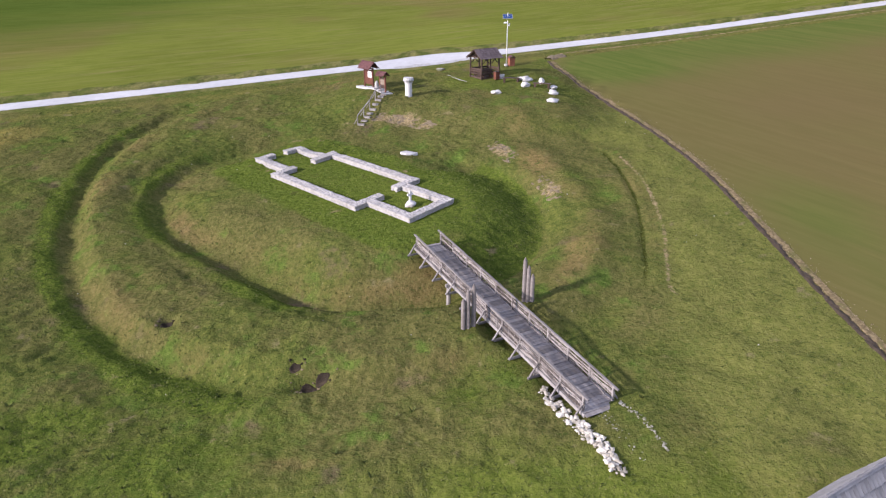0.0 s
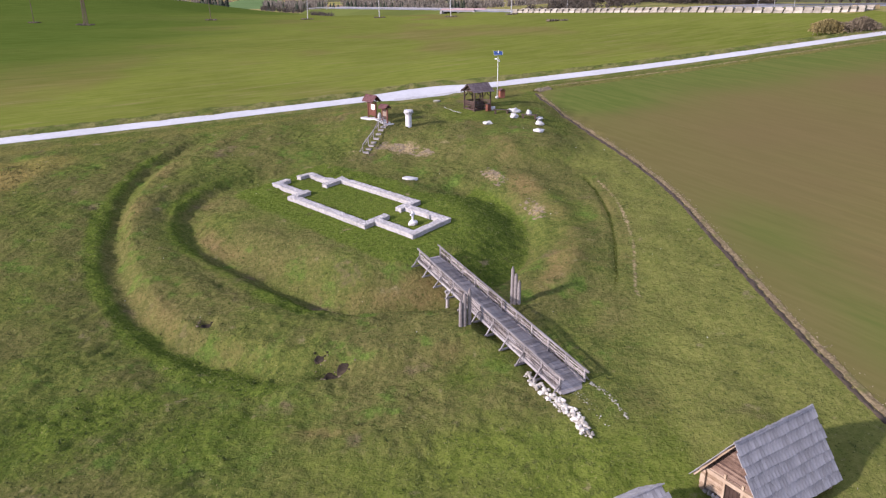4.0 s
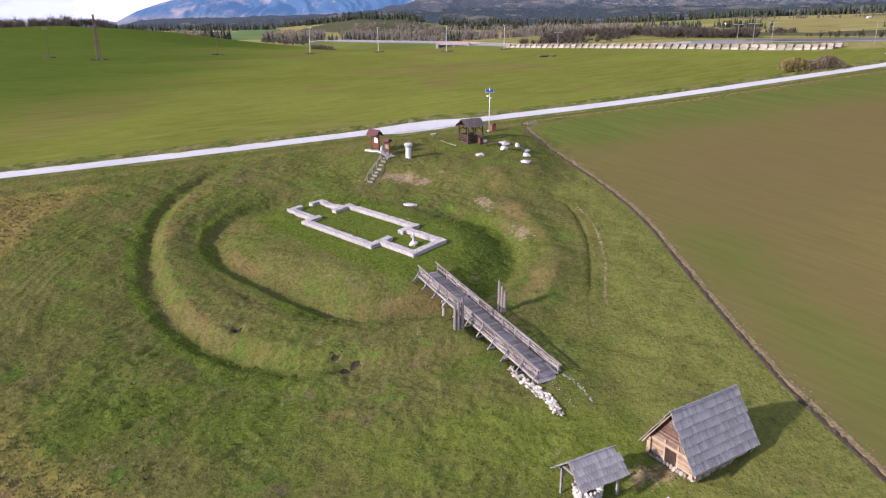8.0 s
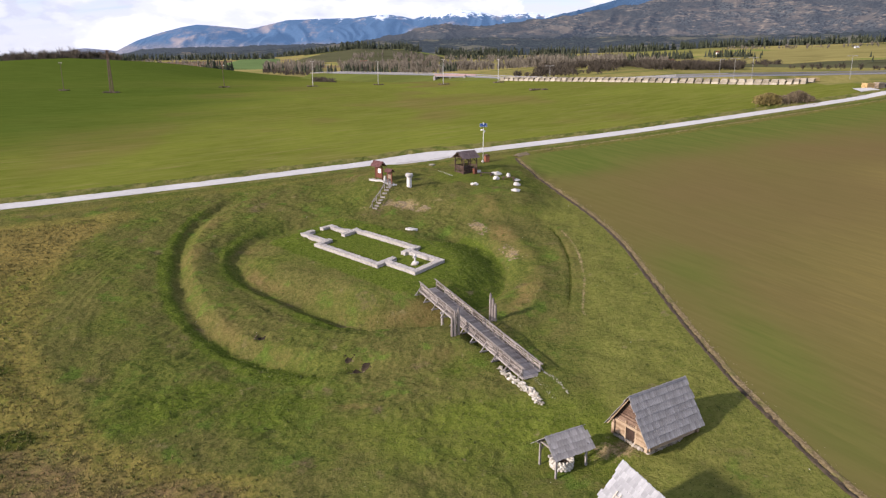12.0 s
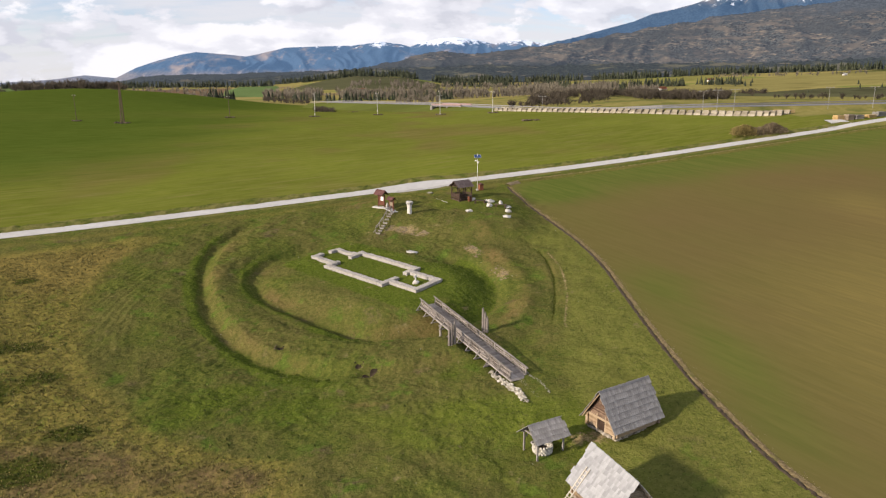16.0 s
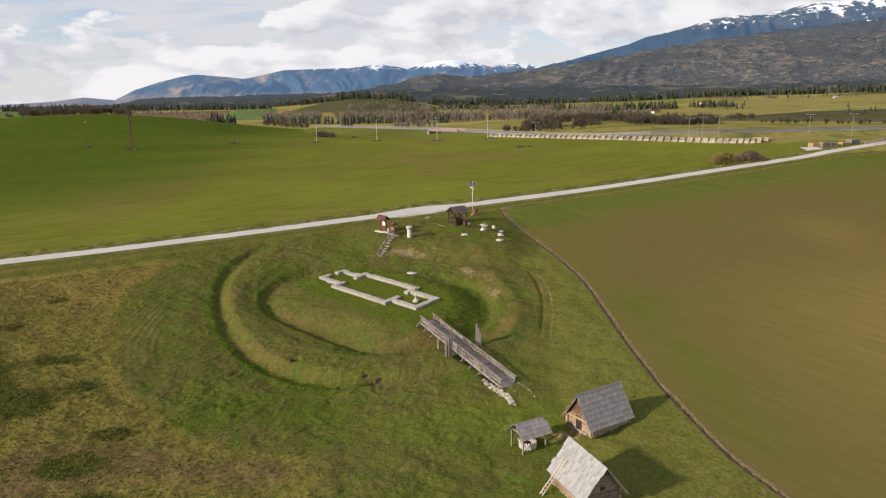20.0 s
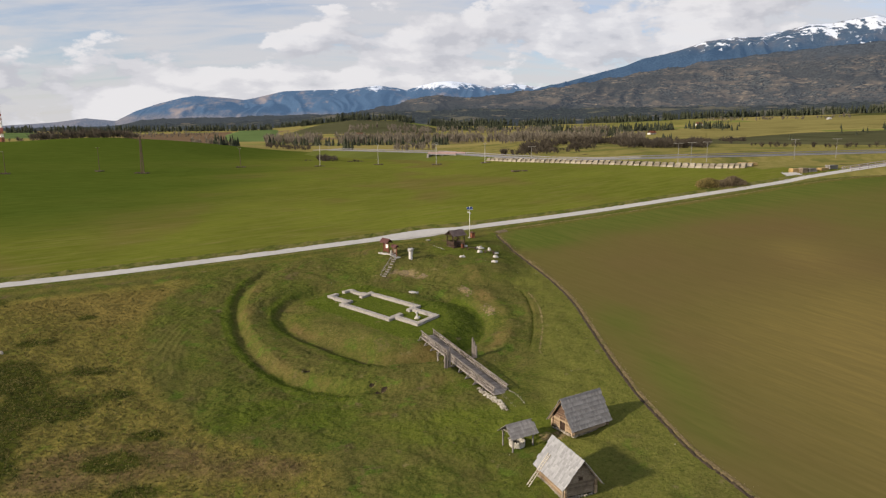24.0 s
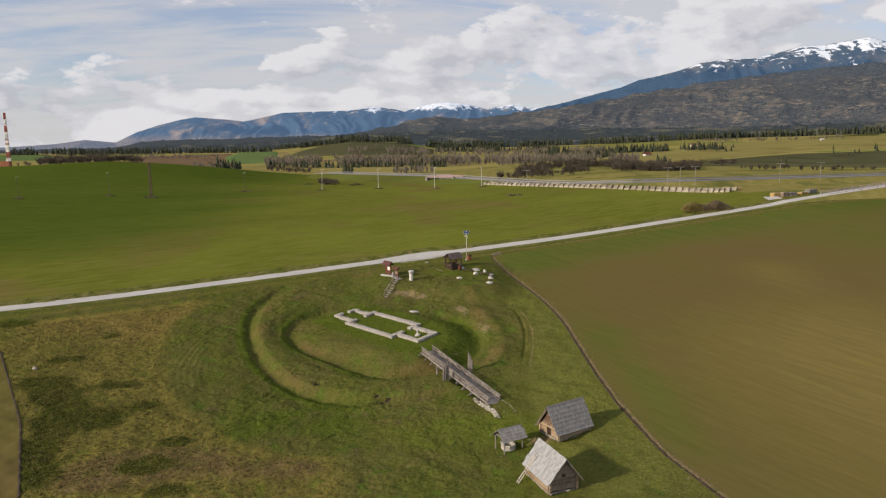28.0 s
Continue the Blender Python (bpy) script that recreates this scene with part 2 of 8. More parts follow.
GRASS = layered("meadow_grass", [
    ((0.067, 0.070, 0.019), (0.115, 0.108, 0.034), 2.6, 0, 0, 0),
    ((0.051, 0.068, 0.014), (0.102, 0.112, 0.025), 2.0, 0.11, 0.44, 0.60),
    ((0.129, 0.095, 0.054), (0.085, 0.068, 0.034), 3.2, 0.19, 0.59, 0.73),
    ((0.053, 0.085, 0.014), (0.092, 0.129, 0.024), 2.4, 0.34, 0.55, 0.67),
    ((0.180, 0.129, 0.053), (0.113, 0.087, 0.032), 3.4, "dry", 0.76, 1.20),
    ((0.044, 0.067, 0.010), (0.091, 0.116, 0.018), 3.0, "lush", 0.70, 1.00),
    ((0.074, 0.098, 0.014), (0.114, 0.134, 0.024), 2.2, ("vivid", 0.35, 0.8), 0.66, 1.10),
    ((0.096, 0.108, 0.024), (0.136, 0.136, 0.036), 2.2, ("pale", 0.5, 0.7), 0.62, 1.05),
    ((0.046, 0.056, 0.014), (0.070, 0.076, 0.020), 4.0, 0.8, 0.59, 0.72),
    ((0.036, 0.052, 0.011), (0.058, 0.072, 0.016), 4.0, 1.9, 0.60, 0.72),
    ((0.180, 0.150, 0.042), (0.104, 0.100, 0.025), 2.4, ("rank", 0.8, 1.0), 0.70, 1.25),
    ((0.071, 0.095, 0.017), (0.122, 0.136, 0.029), 1.6, ("rank", 0.28, 1.3), 1.48, 1.66),
    ((0.165, 0.117, 0.055), (0.094, 0.068, 0.034), 1.8, "brown", 0.72, 1.05),
    ((0.212, 0.162, 0.048), (0.150, 0.122, 0.038), 1.8, ("russet", 0.9, 1.0), 0.80, 1.30),
    ((0.060, 0.064, 0.016), (0.096, 0.092, 0.025), 2.2, ("rank", 1.3, 1.0), 1.46, 1.66),
    # dense weeds, and the shade line painted along the rut
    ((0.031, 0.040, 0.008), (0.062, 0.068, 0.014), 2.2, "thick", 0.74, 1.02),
    ((0.279, 0.219, 0.118), (0.140, 0.104, 0.052), 4.0, ("soil", 1.8, 2.0), 1.46, 1.80),
    ((0.173, 0.144, 0.070), (0.136, 0.121, 0.050), 5.0, 0.55, 0.63, 0.74),
    ((0.242, 0.195, 0.118), (0.184, 0.151, 0.078), 8.0, 3.4, 0.67, 0.76),
    ((0.030, 0.042, 0.010), (0.050, 0.058, 0.014), 9.0, 5.5, 0.57, 0.68),
    ((0.150, 0.150, 0.050), (0.190, 0.172, 0.070), 9.0, 6.5, 0.60, 0.70),
], bumps=((0.9, 0.35, 0.25), (2.6, 0.75, 0.20), (7.0, 0.85, 0.07)))
CROP = layered("young_crop", [
    ((0.090, 0.108, 0.016), (0.123, 0.135, 0.025), 0.5, 0, 0, 0),
    ((0.102, 0.125, 0.018), (0.143, 0.154, 0.028), 0.9, 0.018, 0.44, 0.62),
    ((0.138, 0.119, 0.035), (0.105, 0.101, 0.025), 0.3, 0.03, 0.50, 0.68),
    ((0.176, 0.151, 0.059), (0.141, 0.133, 0.041), 0.6, ("drilled", 0.9, 1.0), 0.50, 0.72),
    ((0.068, 0.078, 0.015), (0.088, 0.094, 0.021), 0.6, ("drilled", 1.1, 1.0), 0.64, 0.82),
    # darker green painted for the cloud's shade in the west
    ((0.051, 0.075, 0.011), (0.068, 0.096, 0.016), 0.5, ("cloud_shade", 0.02, 0.9), 0.62, 1.25),
], bumps=((1.5, 0.2, 0.1),), stretch=(0.25, 1.4, 1), turn=radians(20), mask_stretch=(0.025, 1.5, 1))
# drilled along the slope: rows run south-east
PLOUGH = layered("tilled_soil", [
    ((0.102, 0.090, 0.029), (0.114, 0.099, 0.034), 1.2, 0, 0, 0),
    ((0.110, 0.082, 0.034), (0.120, 0.090, 0.038), 0.9, 0.016, 0.36, 0.70),
    ((0.070, 0.094, 0.019), (0.092, 0.108, 0.025), 0.8, ("fresh", 0.3, 0.5), 0.50, 1.20),
    ((0.180, 0.140, 0.047), (0.148, 0.118, 0.042), 0.8, ("golden", 2.6, 0.6), 0.50, 1.15),
    ((0.185, 0.145, 0.068), (0.140, 0.108, 0.050), 1.5, ("straw", 1.1, 1.0), 0.62, 0.84),
], bumps=((6.0, 0.15, 0.02),), stretch=(0.10, 1.2, 1), turn=radians(-60), mask_stretch=(0.035, 0.9, 1))
FAR_LAND = layered("far_fields", [
    ((0.200, 0.178, 0.058), (0.260, 0.218, 0.082), 0.02, 0, 0, 0),
    ((0.125, 0.155, 0.038), (0.170, 0.185, 0.055), 0.01, 0.0045, 0.55, 0.59),
    ((0.150, 0.110, 0.066), (0.180, 0.135, 0.078), 0.02, 0.007, 0.59, 0.61),
    ((0.060, 0.068, 0.022), (0.080, 0.082, 0.030), 0.05, 0.004, 0.59, 0.61),
], bumps=((0.05, 0.2, 0.5),), stretch=(0.6, 1.6, 1))
ROUGH_GRASS = layered("rough_bank_grass", [
    ((0.170, 0.158, 0.048), (0.225, 0.196, 0.070), 0.3, 0, 0, 0),
    ((0.100, 0.112, 0.032), (0.130, 0.132, 0.042), 0.4, 0.05, 0.48, 0.62),
    ((0.060, 0.050, 0.030), (0.095, 0.078, 0.045), 0.5, 0.08, 0.62, 0.70),
], bumps=((0.8, 0.4, 0.3),))
ASPHALT = material("pale_asphalt", [(0.32, 0.317, 0.310), (0.40, 0.397, 0.390), (0.47, 0.467, 0.460)], (1.3, 0.15), 0.9, 0.2, 25)
DIRT = material("crumbled_earth", [(0.080, 0.062, 0.036), (0.135, 0.106, 0.064), (0.215, 0.170, 0.108)], (2.6, 0.6), 0.95, 0.8, 5.0, bump_dist=0.06)

# ---- terrain ----


def step(v):
    v = np.clip(v, 0.0, 1.0)
    return v * v * (3 - 2 * v)


def bump_at(x, y, cx, cy, rx, ry):
    return np.exp(-(((x - cx) / rx) ** 2 + ((y - cy) / ry) ** 2))


def ring(th, c):
    return c[0] + sum(c[2 * k - 1] * np.cos(k * th) + c[2 * k] * np.sin(k * th) for k in (1, 2, 3))


HUB = (-6.5, 5.0)
INNER_DITCH = (16.24, 0.66, 3.04, -0.07, -2.62, 0.17, 0.21)
BANK = (23.8, -0.32, 6.29, -4.7, -2.15, -0.25, -1.74)
OUTER_DITCH = (28.39, 1.6, 9.29, -5.04, -1.66, -0.4, -1.7)


def slope_plane(x, y):
    ye = np.where(y < 60, y, 60 + 70 * (1 - np.exp(-np.maximum(y - 60, 0) / 70.0)))
    ye = np.maximum(ye, -150)
    xc = np.clip(x, -220, 125)
    z = -0.98 + 0.038 * xc + 0.11 * ye + 0.00022 * np.where(xc > 0, np.minimum(xc * xc, 12100), np.minimum(xc * xc, 32000))
    z = z - 1.4 * bump_at(x, y, -13, -14, 18, 14) - 0.4 * bump_at(x, y, 9, -35, 8, 8)
    z = z + 9.0 * bump_at(x, y, -190, 330, 150, 120)
    past = np.maximum(y - 53 - 0.27 * x - np.interp(x, [-120, 0, 33, 105, 125], [230, 158, 140, 30, 14]), 0)
    z = z - 5.0 * step(past / 45) * step((x + 150) / 90)
    far = np.hypot(x, y)
    z = z * (1 - step((far - 420) / 500)) + 2.0 * step((far - 420) / 500)
    return z


def sector(th, a, b, soft=14.0):
    """1 inside the angles a to b (degrees, anticlockwise), fading over soft degrees."""
    d = np.degrees(th)
    mid, half = (a + b) / 2, (b - a) / 2
    off = np.abs((d - mid + 180) % 360 - 180)
    return 1 - step((off - half) / soft + 0.5)


HOLLOWS = ((-5.9, -16.2, 0.75, 0.6), (-5.1, -15.8, 0.65, 0.5), (-6.7, -15.1, 0.5, 0.4), (-15.7, -9.6, 0.55, 0.5))


def rut_x(y):
    return np.interp(y, [-16, -9.6, -7.1, -2, 3.5, 10.5, 14.4, 18], [12.6, 15.1, 15.9, 17.2, 18.25, 18.7, 18.3, 16.5])


def mown_x(y):
    """West of this line the meadow is left unmown."""
    return np.interp(y, [-70, -36, -31.8, -29.6, -25.5, -17.5, -10, 5, 17.8, 29.3, 40], [-7, -9, -10.5, -17.3, -24, -31, -36, -41, -42.5, -39, -44])


def ground_z(x, y):
    x, y = np.asarray(x, float), np.asarray(y, float)
    z = slope_plane(x, y)
    dx, dy = x - HUB[0], y - HUB[1]
    th, r = np.arctan2(dy, dx), np.hypot(dx, dy)
    r1, rb, ro = ring(th, INNER_DITCH), ring(th, BANK), ring(th, OUTER_DITCH)
    ro = np.maximum(ro, rb + 2.0)
    north, west, east = sector(th, 42, 108, 30), sector(th, 122, 260, 26), sector(th, -42, 30, 20)
    plateau = -0.47 + 0.071 * x + 0.093 * y
    south = sector(th, -118, -52, 24)
    ditch = z - 1.1 + 1.0 * north - 0.2 * south
    bank = z + 0.25 + 0.14 * east - 0.2 * north + 0.5 * south
    moat = z - 0.85 * west - 0.12 * east
    # the steep faces: r1 is the middle of the bank's inner face, ro of the outer wall; in the east r1 is the ditch bottom
    face = r1 + 1.6 * east
    rp = r1 - 7.0 + 1.2 * east
    h = plateau
    for ra, rc, target in ((rp, face - 1.5, ditch), (face - 1.6, face + 0.4, ditch + 0.62 * (bank - ditch)), (face + 0.1, face + 3.2, bank), (np.minimum(rb + 0.2, ro - 3.0), ro - 1.0, moat), (ro - 1.1, ro + 0.9, z - 0.28 * west), (ro + 0.7, ro + 5.0, z)):
        h = h + (target - h) * step((r - ra) / np.maximum(rc - ra, 0.8))
    # the wheel rut along the foot of the eastern bank: steep on the bank's side
    e = x - rut_x(y)
    h = h + step((y + 11) / 5) * (1 - step((y - 13) / 5)) * (0.08 * np.exp(-((e + 1.2) / 1.1) ** 2) - 0.15 * np.exp(-((e - 0.2) / 0.30) ** 2))
    # the terrace with the shelters, above the scarp
    lift = step((x + 13) / 9) * (1 - step((x - 15) / 8)) * step((r - r1 - 1.5) / 7.5) * step((y - 17) / 5) * (1 - step((y - 40.5) / 6.5))
    h = h + 1.45 * lift
    # burrows and dug hollows in the southern bank
    for cx, cy, size, deep in HOLLOWS:
        h = h - deep * bump_at(x, y, cx, cy, size, size * 0.8)
    # the ditch is cleared under the footbridge
    along = (x - 1.25) * 0.4280 + (y + 3.64) * -0.9038
    aside = np.abs((x - 1.25) * 0.9038 + (y + 3.64) * 0.4280)
    under = -0.86 - 0.1171 * along - 0.1 - 0.45 * step(along / 1.5) * step((18.6 - along) / 2.0) + 0.5 * np.maximum(aside - 1.2, 0)
    h = np.where((along > 0) & (along < 19.0), np.minimum(h, under), h)
    h = h - 0.6 * bump_at(x, y, 2.6, -8.7, 2.4, 1.9)
    near = 1 - step((np.hypot(x, y) - 75) / 40)
    rough = np.sin(x * 0.9 + 1.3 * np.sin(y * 0.7)) * np.sin(y * 0.8 + np.sin(x * 0.5)) * 0.05 + np.sin(x * 2.3 + y * 1.1) * np.sin(y * 2.1 - x * 0.6) * 0.025
    inside = 1 - step((rp - r) / 2.0)
    lumps = 0.10 * np.sin(x * 0.63 + 2.1 * np.sin(y * 0.41 + 1.0)) * np.sin(y * 0.57 + 1.7 * np.sin(x * 0.37)) + 0.06 * np.sin(x * 1.37 - y * 0.9 + np.sin(y * 1.7)) * np.sin(x * 0.5 + y * 1.21)
    return h + (rough + lumps * step((46 - y) / 8)) * near * inside * step((road_y(x) - 3.0 - y) / 5) * (1 - step((x - 23) / 3))


ROAD_X = np.array([-900, -300, -150, -80.4, -61, -40, -16, -3, 11, 18, 40.6, 74.3, 111, 150, 300, 900.0])
ROAD_Y = np.array([-190, -30, 8, 28, 33.9, 41, 48.8, 52.6, 56.4, 58.0, 63.2, 72.4, 81.4, 91, 132, 290.0])
_fx = np.linspace(-900, 900, 3601)
_fy = np.convolve(np.pad(np.interp(_fx, ROAD_X, ROAD_Y), 16, mode="reflect", reflect_type="odd"), np.ones(33) / 33, mode="valid")


def road_y(x):
    return np.where(np.abs(x) <= 900, np.interp(x, _fx, _fy), 0.27 * x + np.sign(x) * 50)


def field_x(v):
    """The edge of the tilled field, by the distance south of the lane."""
    return np.interp(v, [-130, -110, -101.7, -98.9, -95, -90, -85, -75, -67, -60, -55, -49, -42, -36, -29, -21, -11, -7], [34.5, 30.6, 28.3, 27.4, 26.75, 26.25, 25.7, 25.5, 25.65, 25.8, 25.95, 25.7, 24.85, 23.85, 22.65, 20.9, 19.9, 19.8])


def graded(lo, hi, fine, grow, far):
    mid = list(np.arange(lo, hi + fine / 2, fine))
    up, down, s = [], [], fine
    while (up[-1] if up else hi) < far or (down[-1] if down else lo) > -far:
        s *= grow
        up.append((up[-1] if up else hi) + s)
        down.append((down[-1] if down else lo) - s)
    return np.array(down[::-1] + mid + up)


THICKETS = ((-44, -19, 5, 3.5), (-57, -6, 5, 3), (-34, -31, 5, 3), (-47, -33, 5, 4), (-38.8, -15, 2.6, 1.7), (-45, -8.3, 4.0, 1.8), (-57, 2.2, 4.5, 2.2), (-50, -17, 4.5, 6), (-54, -10.7, 4, 3), (-49, -27, 4, 4), (-32, -25.5, 3, 1.8), (-29.5, -36.7, 4, 1.6), (-53.6, 12.0, 2.5, 1.4), (-74, 20, 5, 3))


def lattice(x, y, cell, seed):
    """Smooth noise from 0 to 1 with bumps about as wide as cell."""
    i, j = np.floor(x / cell), np.floor(y / cell)
    fx, fy = x / cell - i, y / cell - j
    fx, fy = fx * fx * (3 - 2 * fx), fy * fy * (3 - 2 * fy)

    def corner(a, b):
        h = np.sin(a * 12.9898 + b * 78.233 + seed * 37.719) * 43758.5453
        return h - np.floor(h)

    low = corner(i, j) * (1 - fx) + corner(i + 1, j) * fx
    high = corner(i, j + 1) * (1 - fx) + corner(i + 1, j + 1) * fx
    return low * (1 - fy) + high * fy


def turf(x, y, v):
    """Clumps of grass: coarse in the unmown meadow, fine in the short turf, none on the fields and the lane."""
    wx, wy = x + 0.5 * np.sin(y * 1.3), y + 0.5 * np.sin(x * 1.1)
    clump = np.abs(2 * lattice(wx, wy, 1.15, 1.0) - 1) * 0.5 + np.abs(2 * lattice(wx, wy, 0.62, 2.0) - 1) * 0.9 + lattice(x, y, 0.42, 3.0) * 0.6 - 0.75
    patch = step((lattice(x, y, 4.2, 4.0) * 0.7 + lattice(x, y, 1.9, 5.0) * 0.3 - 0.30) / 0.40)
    wild = step((mown_x(y) - x + 0.6) / 2.2)
    r = np.hypot(x - HUB[0], y - HUB[1])
    amp = (0.07 + 0.11 * patch) * (1 - 0.7 * step((x - 4) / 10)) * (1 - wild) + (0.075 + 0.085 * patch) * wild + 0.06 * bump_at(x, y, -20, -20, 16, 9)
    amp = amp * (0.22 + 0.78 * step((r - 9.5) / 4))
    amp = amp * step((-v - 5) / 4) * (x > west_edge(y)) * step((field_x(v) - x - 0.3) / 1.5)
    for cx, cy, reach in ((17, -30.2, 4.2), (12.9, -40.4, 4.0), (9.6, -32.5, 2.2), (10, 38.5, 3.4), (-6, 34, 3.5)):
        amp = amp * step((np.hypot(x - cx, y - cy) - reach) / 1.5)
    for cx, cy, size, _ in HOLLOWS:
        amp = amp * step((np.hypot(x - cx, y - cy) - size) / 0.7)
    along = (x - 1.25) * 0.4280 + (y + 3.64) * -0.9038
    aside = np.abs((x - 1.25) * 0.9038 + (y + 3.64) * 0.4280)
    amp = np.where((along > -1) & (along < 24), amp * step((aside - 1.6) / 1.5), amp)
    # mowing swathes that follow the ditch
    swathe = np.sin((r + 1.3 * np.sin(y * 0.12)) * 6.4) * step((r - 27) / 3) * step((x + 46) / 3) * (1 - step((x + 24) / 6)) * (1 - wild) * bump_at(x, y, -34, 2, 14, 20)
    return amp * clump + 0.035 * swathe


def build_ground():
    u = graded(-96.0, 12.0, 0.21, 1.10, 4900.0)
    v = graded(-118.0, 4.0, 0.21, 1.10, 4900.0)
    u[np.argmin(np.abs(u))] = 0.0
    v[np.argmin(np.abs(v))] = 0.0
    U, V = np.meshgrid(u, v)
    X = U + field_x(V)
    Y = V + road_y(X)
    Z = ground_z(X, Y) + turf(X, Y, V)
    nv, nu = U.shape
    me = bpy.data.meshes.new("ground")
    idx = np.arange(nv * nu).reshape(nv, nu)
    quads = np.stack([idx[:-1, :-1], idx[:-1, 1:], idx[1:, 1:], idx[1:, :-1]], -1).reshape(-1, 4)
    me.vertices.add(nv * nu)
    me.vertices.foreach_set("co", np.stack([X, Y, Z], -1).astype(np.float32).ravel())
    me.loops.add(len(quads) * 4)
    me.loops.foreach_set("vertex_index", quads.astype(np.int32).ravel())
    me.polygons.add(len(quads))
    me.polygons.foreach_set("loop_start", np.arange(0, len(quads) * 4, 4, dtype=np.int32))
    me.polygons.foreach_set("use_smooth", np.ones(len(quads), bool))
    cu = ((U[:-1, :-1] + U[1:, 1:]) / 2).ravel()
    cv = ((V[:-1, :-1] + V[1:, 1:]) / 2).ravel()
    cx = ((X[:-1, :-1] + X[1:, 1:]) / 2).ravel()
    cy = ((Y[:-1, :-1] + Y[1:, 1:]) / 2).ravel()
    far = np.hypot(cx, cy)
    slot = np.zeros(len(quads), np.int32)
    slot[cv > 0] = 1
    slot[(cu > 0) & (cv < -6.5)] = 2
    slot[(cx < west_edge(cy)) & (cv < -8)] = 2
    slot[cv > np.interp(cx, [-160, -38, 20, 32, 105, 125], [500, 390, 235, 148, 26, 10])] = 4
    slot[far > 470] = 3
    for m in (GRASS, CROP, PLOUGH, FAR_LAND, ROUGH_GRASS):
        me.materials.append(m)
    me.polygons.foreach_set("material_index", slot)
    me.update()
    me.validate()
    # where the turf is dry, lush, rank, worn to the soil, and toned for sun and shade
    dx, dy = X - HUB[0], Y - HUB[1]
    th, r = np.arctan2(dy, dx), np.hypot(dx, dy)
    r1, rb, ro = ring(th, INNER_DITCH), ring(th, BANK), ring(th, OUTER_DITCH)
    crest = np.exp(-((r - rb) / 2.6) ** 2)
    moats = np.exp(-((r - r1 - 0.5) / 2.2) ** 2) + np.exp(-((r - ro) / 1.8) ** 2) * sector(th, 120, 260, 20)
    west, east, south = sector(th, 128, 262, 22), sector(th, -50, 35, 16), sector(th, -120, -45, 24)
    wild = step((mown_x(Y) - X + 2.5) / 7.0) * (1 - step((V + 12) / 5))
    wob = 0.12 * np.sin(X * 0.33 + 2 * np.sin(Y * 0.21)) * np.sin(Y * 0.29 + 1.5 * np.sin(X * 0.17))
    dry = (0.34 - 0.10 * east - 0.10 * south) * crest + 0.40 * np.exp(-((r - r1 + 3.2) / 2.0) ** 2) * sector(th, 140, 330, 30) + 0.22 * np.exp(-((r - r1 - 3.6) / 1.8) ** 2) * east + 0.40 * bump_at(X, Y, -10, -18, 3, 1.2) + 0.5 * bump_at(X, Y, -5.2, -22.8, 3.6, 0.9) + 0.2 * bump_at(X, Y, 11.4, -7.5, 1.8, 3) + 0.30 * bump_at(X, Y, 20, -2, 4, 30) + 0.17 + wob
    # greenest round the church, by the distance from its walls
    ru, rv = -0.663 * X + 0.749 * Y - 11.3, 0.749 * X + 0.663 * Y - 2.4
    near_walls = np.hypot(np.maximum(np.abs(ru) - 11.0, 0), np.maximum(np.abs(rv) - 3.4, 0))
    # the eastern slope and south-west patch also hold shade as darker green
    lush = 0.70 * step((4.6 - near_walls) / 2.2) + 0.62 * step((r1 + 0.9 - r) / 1.0) * step((r - r1 + 7) / 3) * east + 0.5 * bump_at(X, Y, 6, 9, 3.5, 5) + 0.55 * np.exp(-((r - r1 - 0.2) / 1.6) ** 2) * (west + 0.6 * south) + 0.6 * np.exp(-((r - ro - 0.8) / 1.3) ** 2) * west + 0.45 * bump_at(X, Y, 5, 34, 12, 6) + 0.40 * bump_at(X, Y, 12, -30, 14, 10) + 0.35 * bump_at(X, Y, 5, -18, 4, 5) + 0.55 * bump_at(X, Y, -20, -22, 18, 11) + 0.30 * bump_at(X, Y, -34, 0, 6, 14) + wob
    # fresh green turf; by the huts also brightened for the sun on it
    vivid = 0.62 * bump_at(X, Y, 10, -27, 13, 9) + 0.5 * bump_at(X, Y, 12, -42, 14, 9) + 0.45 * bump_at(X, Y, -4, -27, 12, 6) + 0.35 * bump_at(X, Y, 24, -10, 5, 26) + 0.45 * np.exp(-(near_walls / 3.0) ** 2) + 0.6 * bump_at(X, Y, 6, 37, 13, 6) + 0.4 * np.exp(-((r - r1 + 1.8) / 0.8) ** 2) * west - 0.12 + wob
    # light turf; the bump at (14, 10) paints the bank's sunlit face paler
    pale = 0.75 * step((X - rut_x(Y) + 1.0) / 4) * (1 - step((Y - 24) / 10)) * step((Y + 52) / 10) + 0.45 * bump_at(X, Y, 10, -4, 4, 9) + 0.40 * bump_at(X, Y, 14, 10, 4, 11) - 0.15 + wob
    rank = 0.80 * wild + 0.45 * np.exp(-((V + 5.5) / 2.0) ** 2)
    brown = 0.60 * wild * np.clip(bump_at(X, Y, -30, -30, 9, 6) + bump_at(X, Y, -16, -34, 9, 4) + bump_at(X, Y, -40, -33, 8, 6), 0, 1) + 0.42 * bump_at(X, Y, -3, -8, 4, 2.4) + 0.40 * bump_at(X, Y, -5, -14.5, 6, 2.8) + 0.40 * bump_at(X, Y, -16, -10, 3, 3) + 0.35 * bump_at(X, Y, 1, 20, 5, 2.5) + 0.35 * bump_at(X, Y, -14, 22, 8, 3)
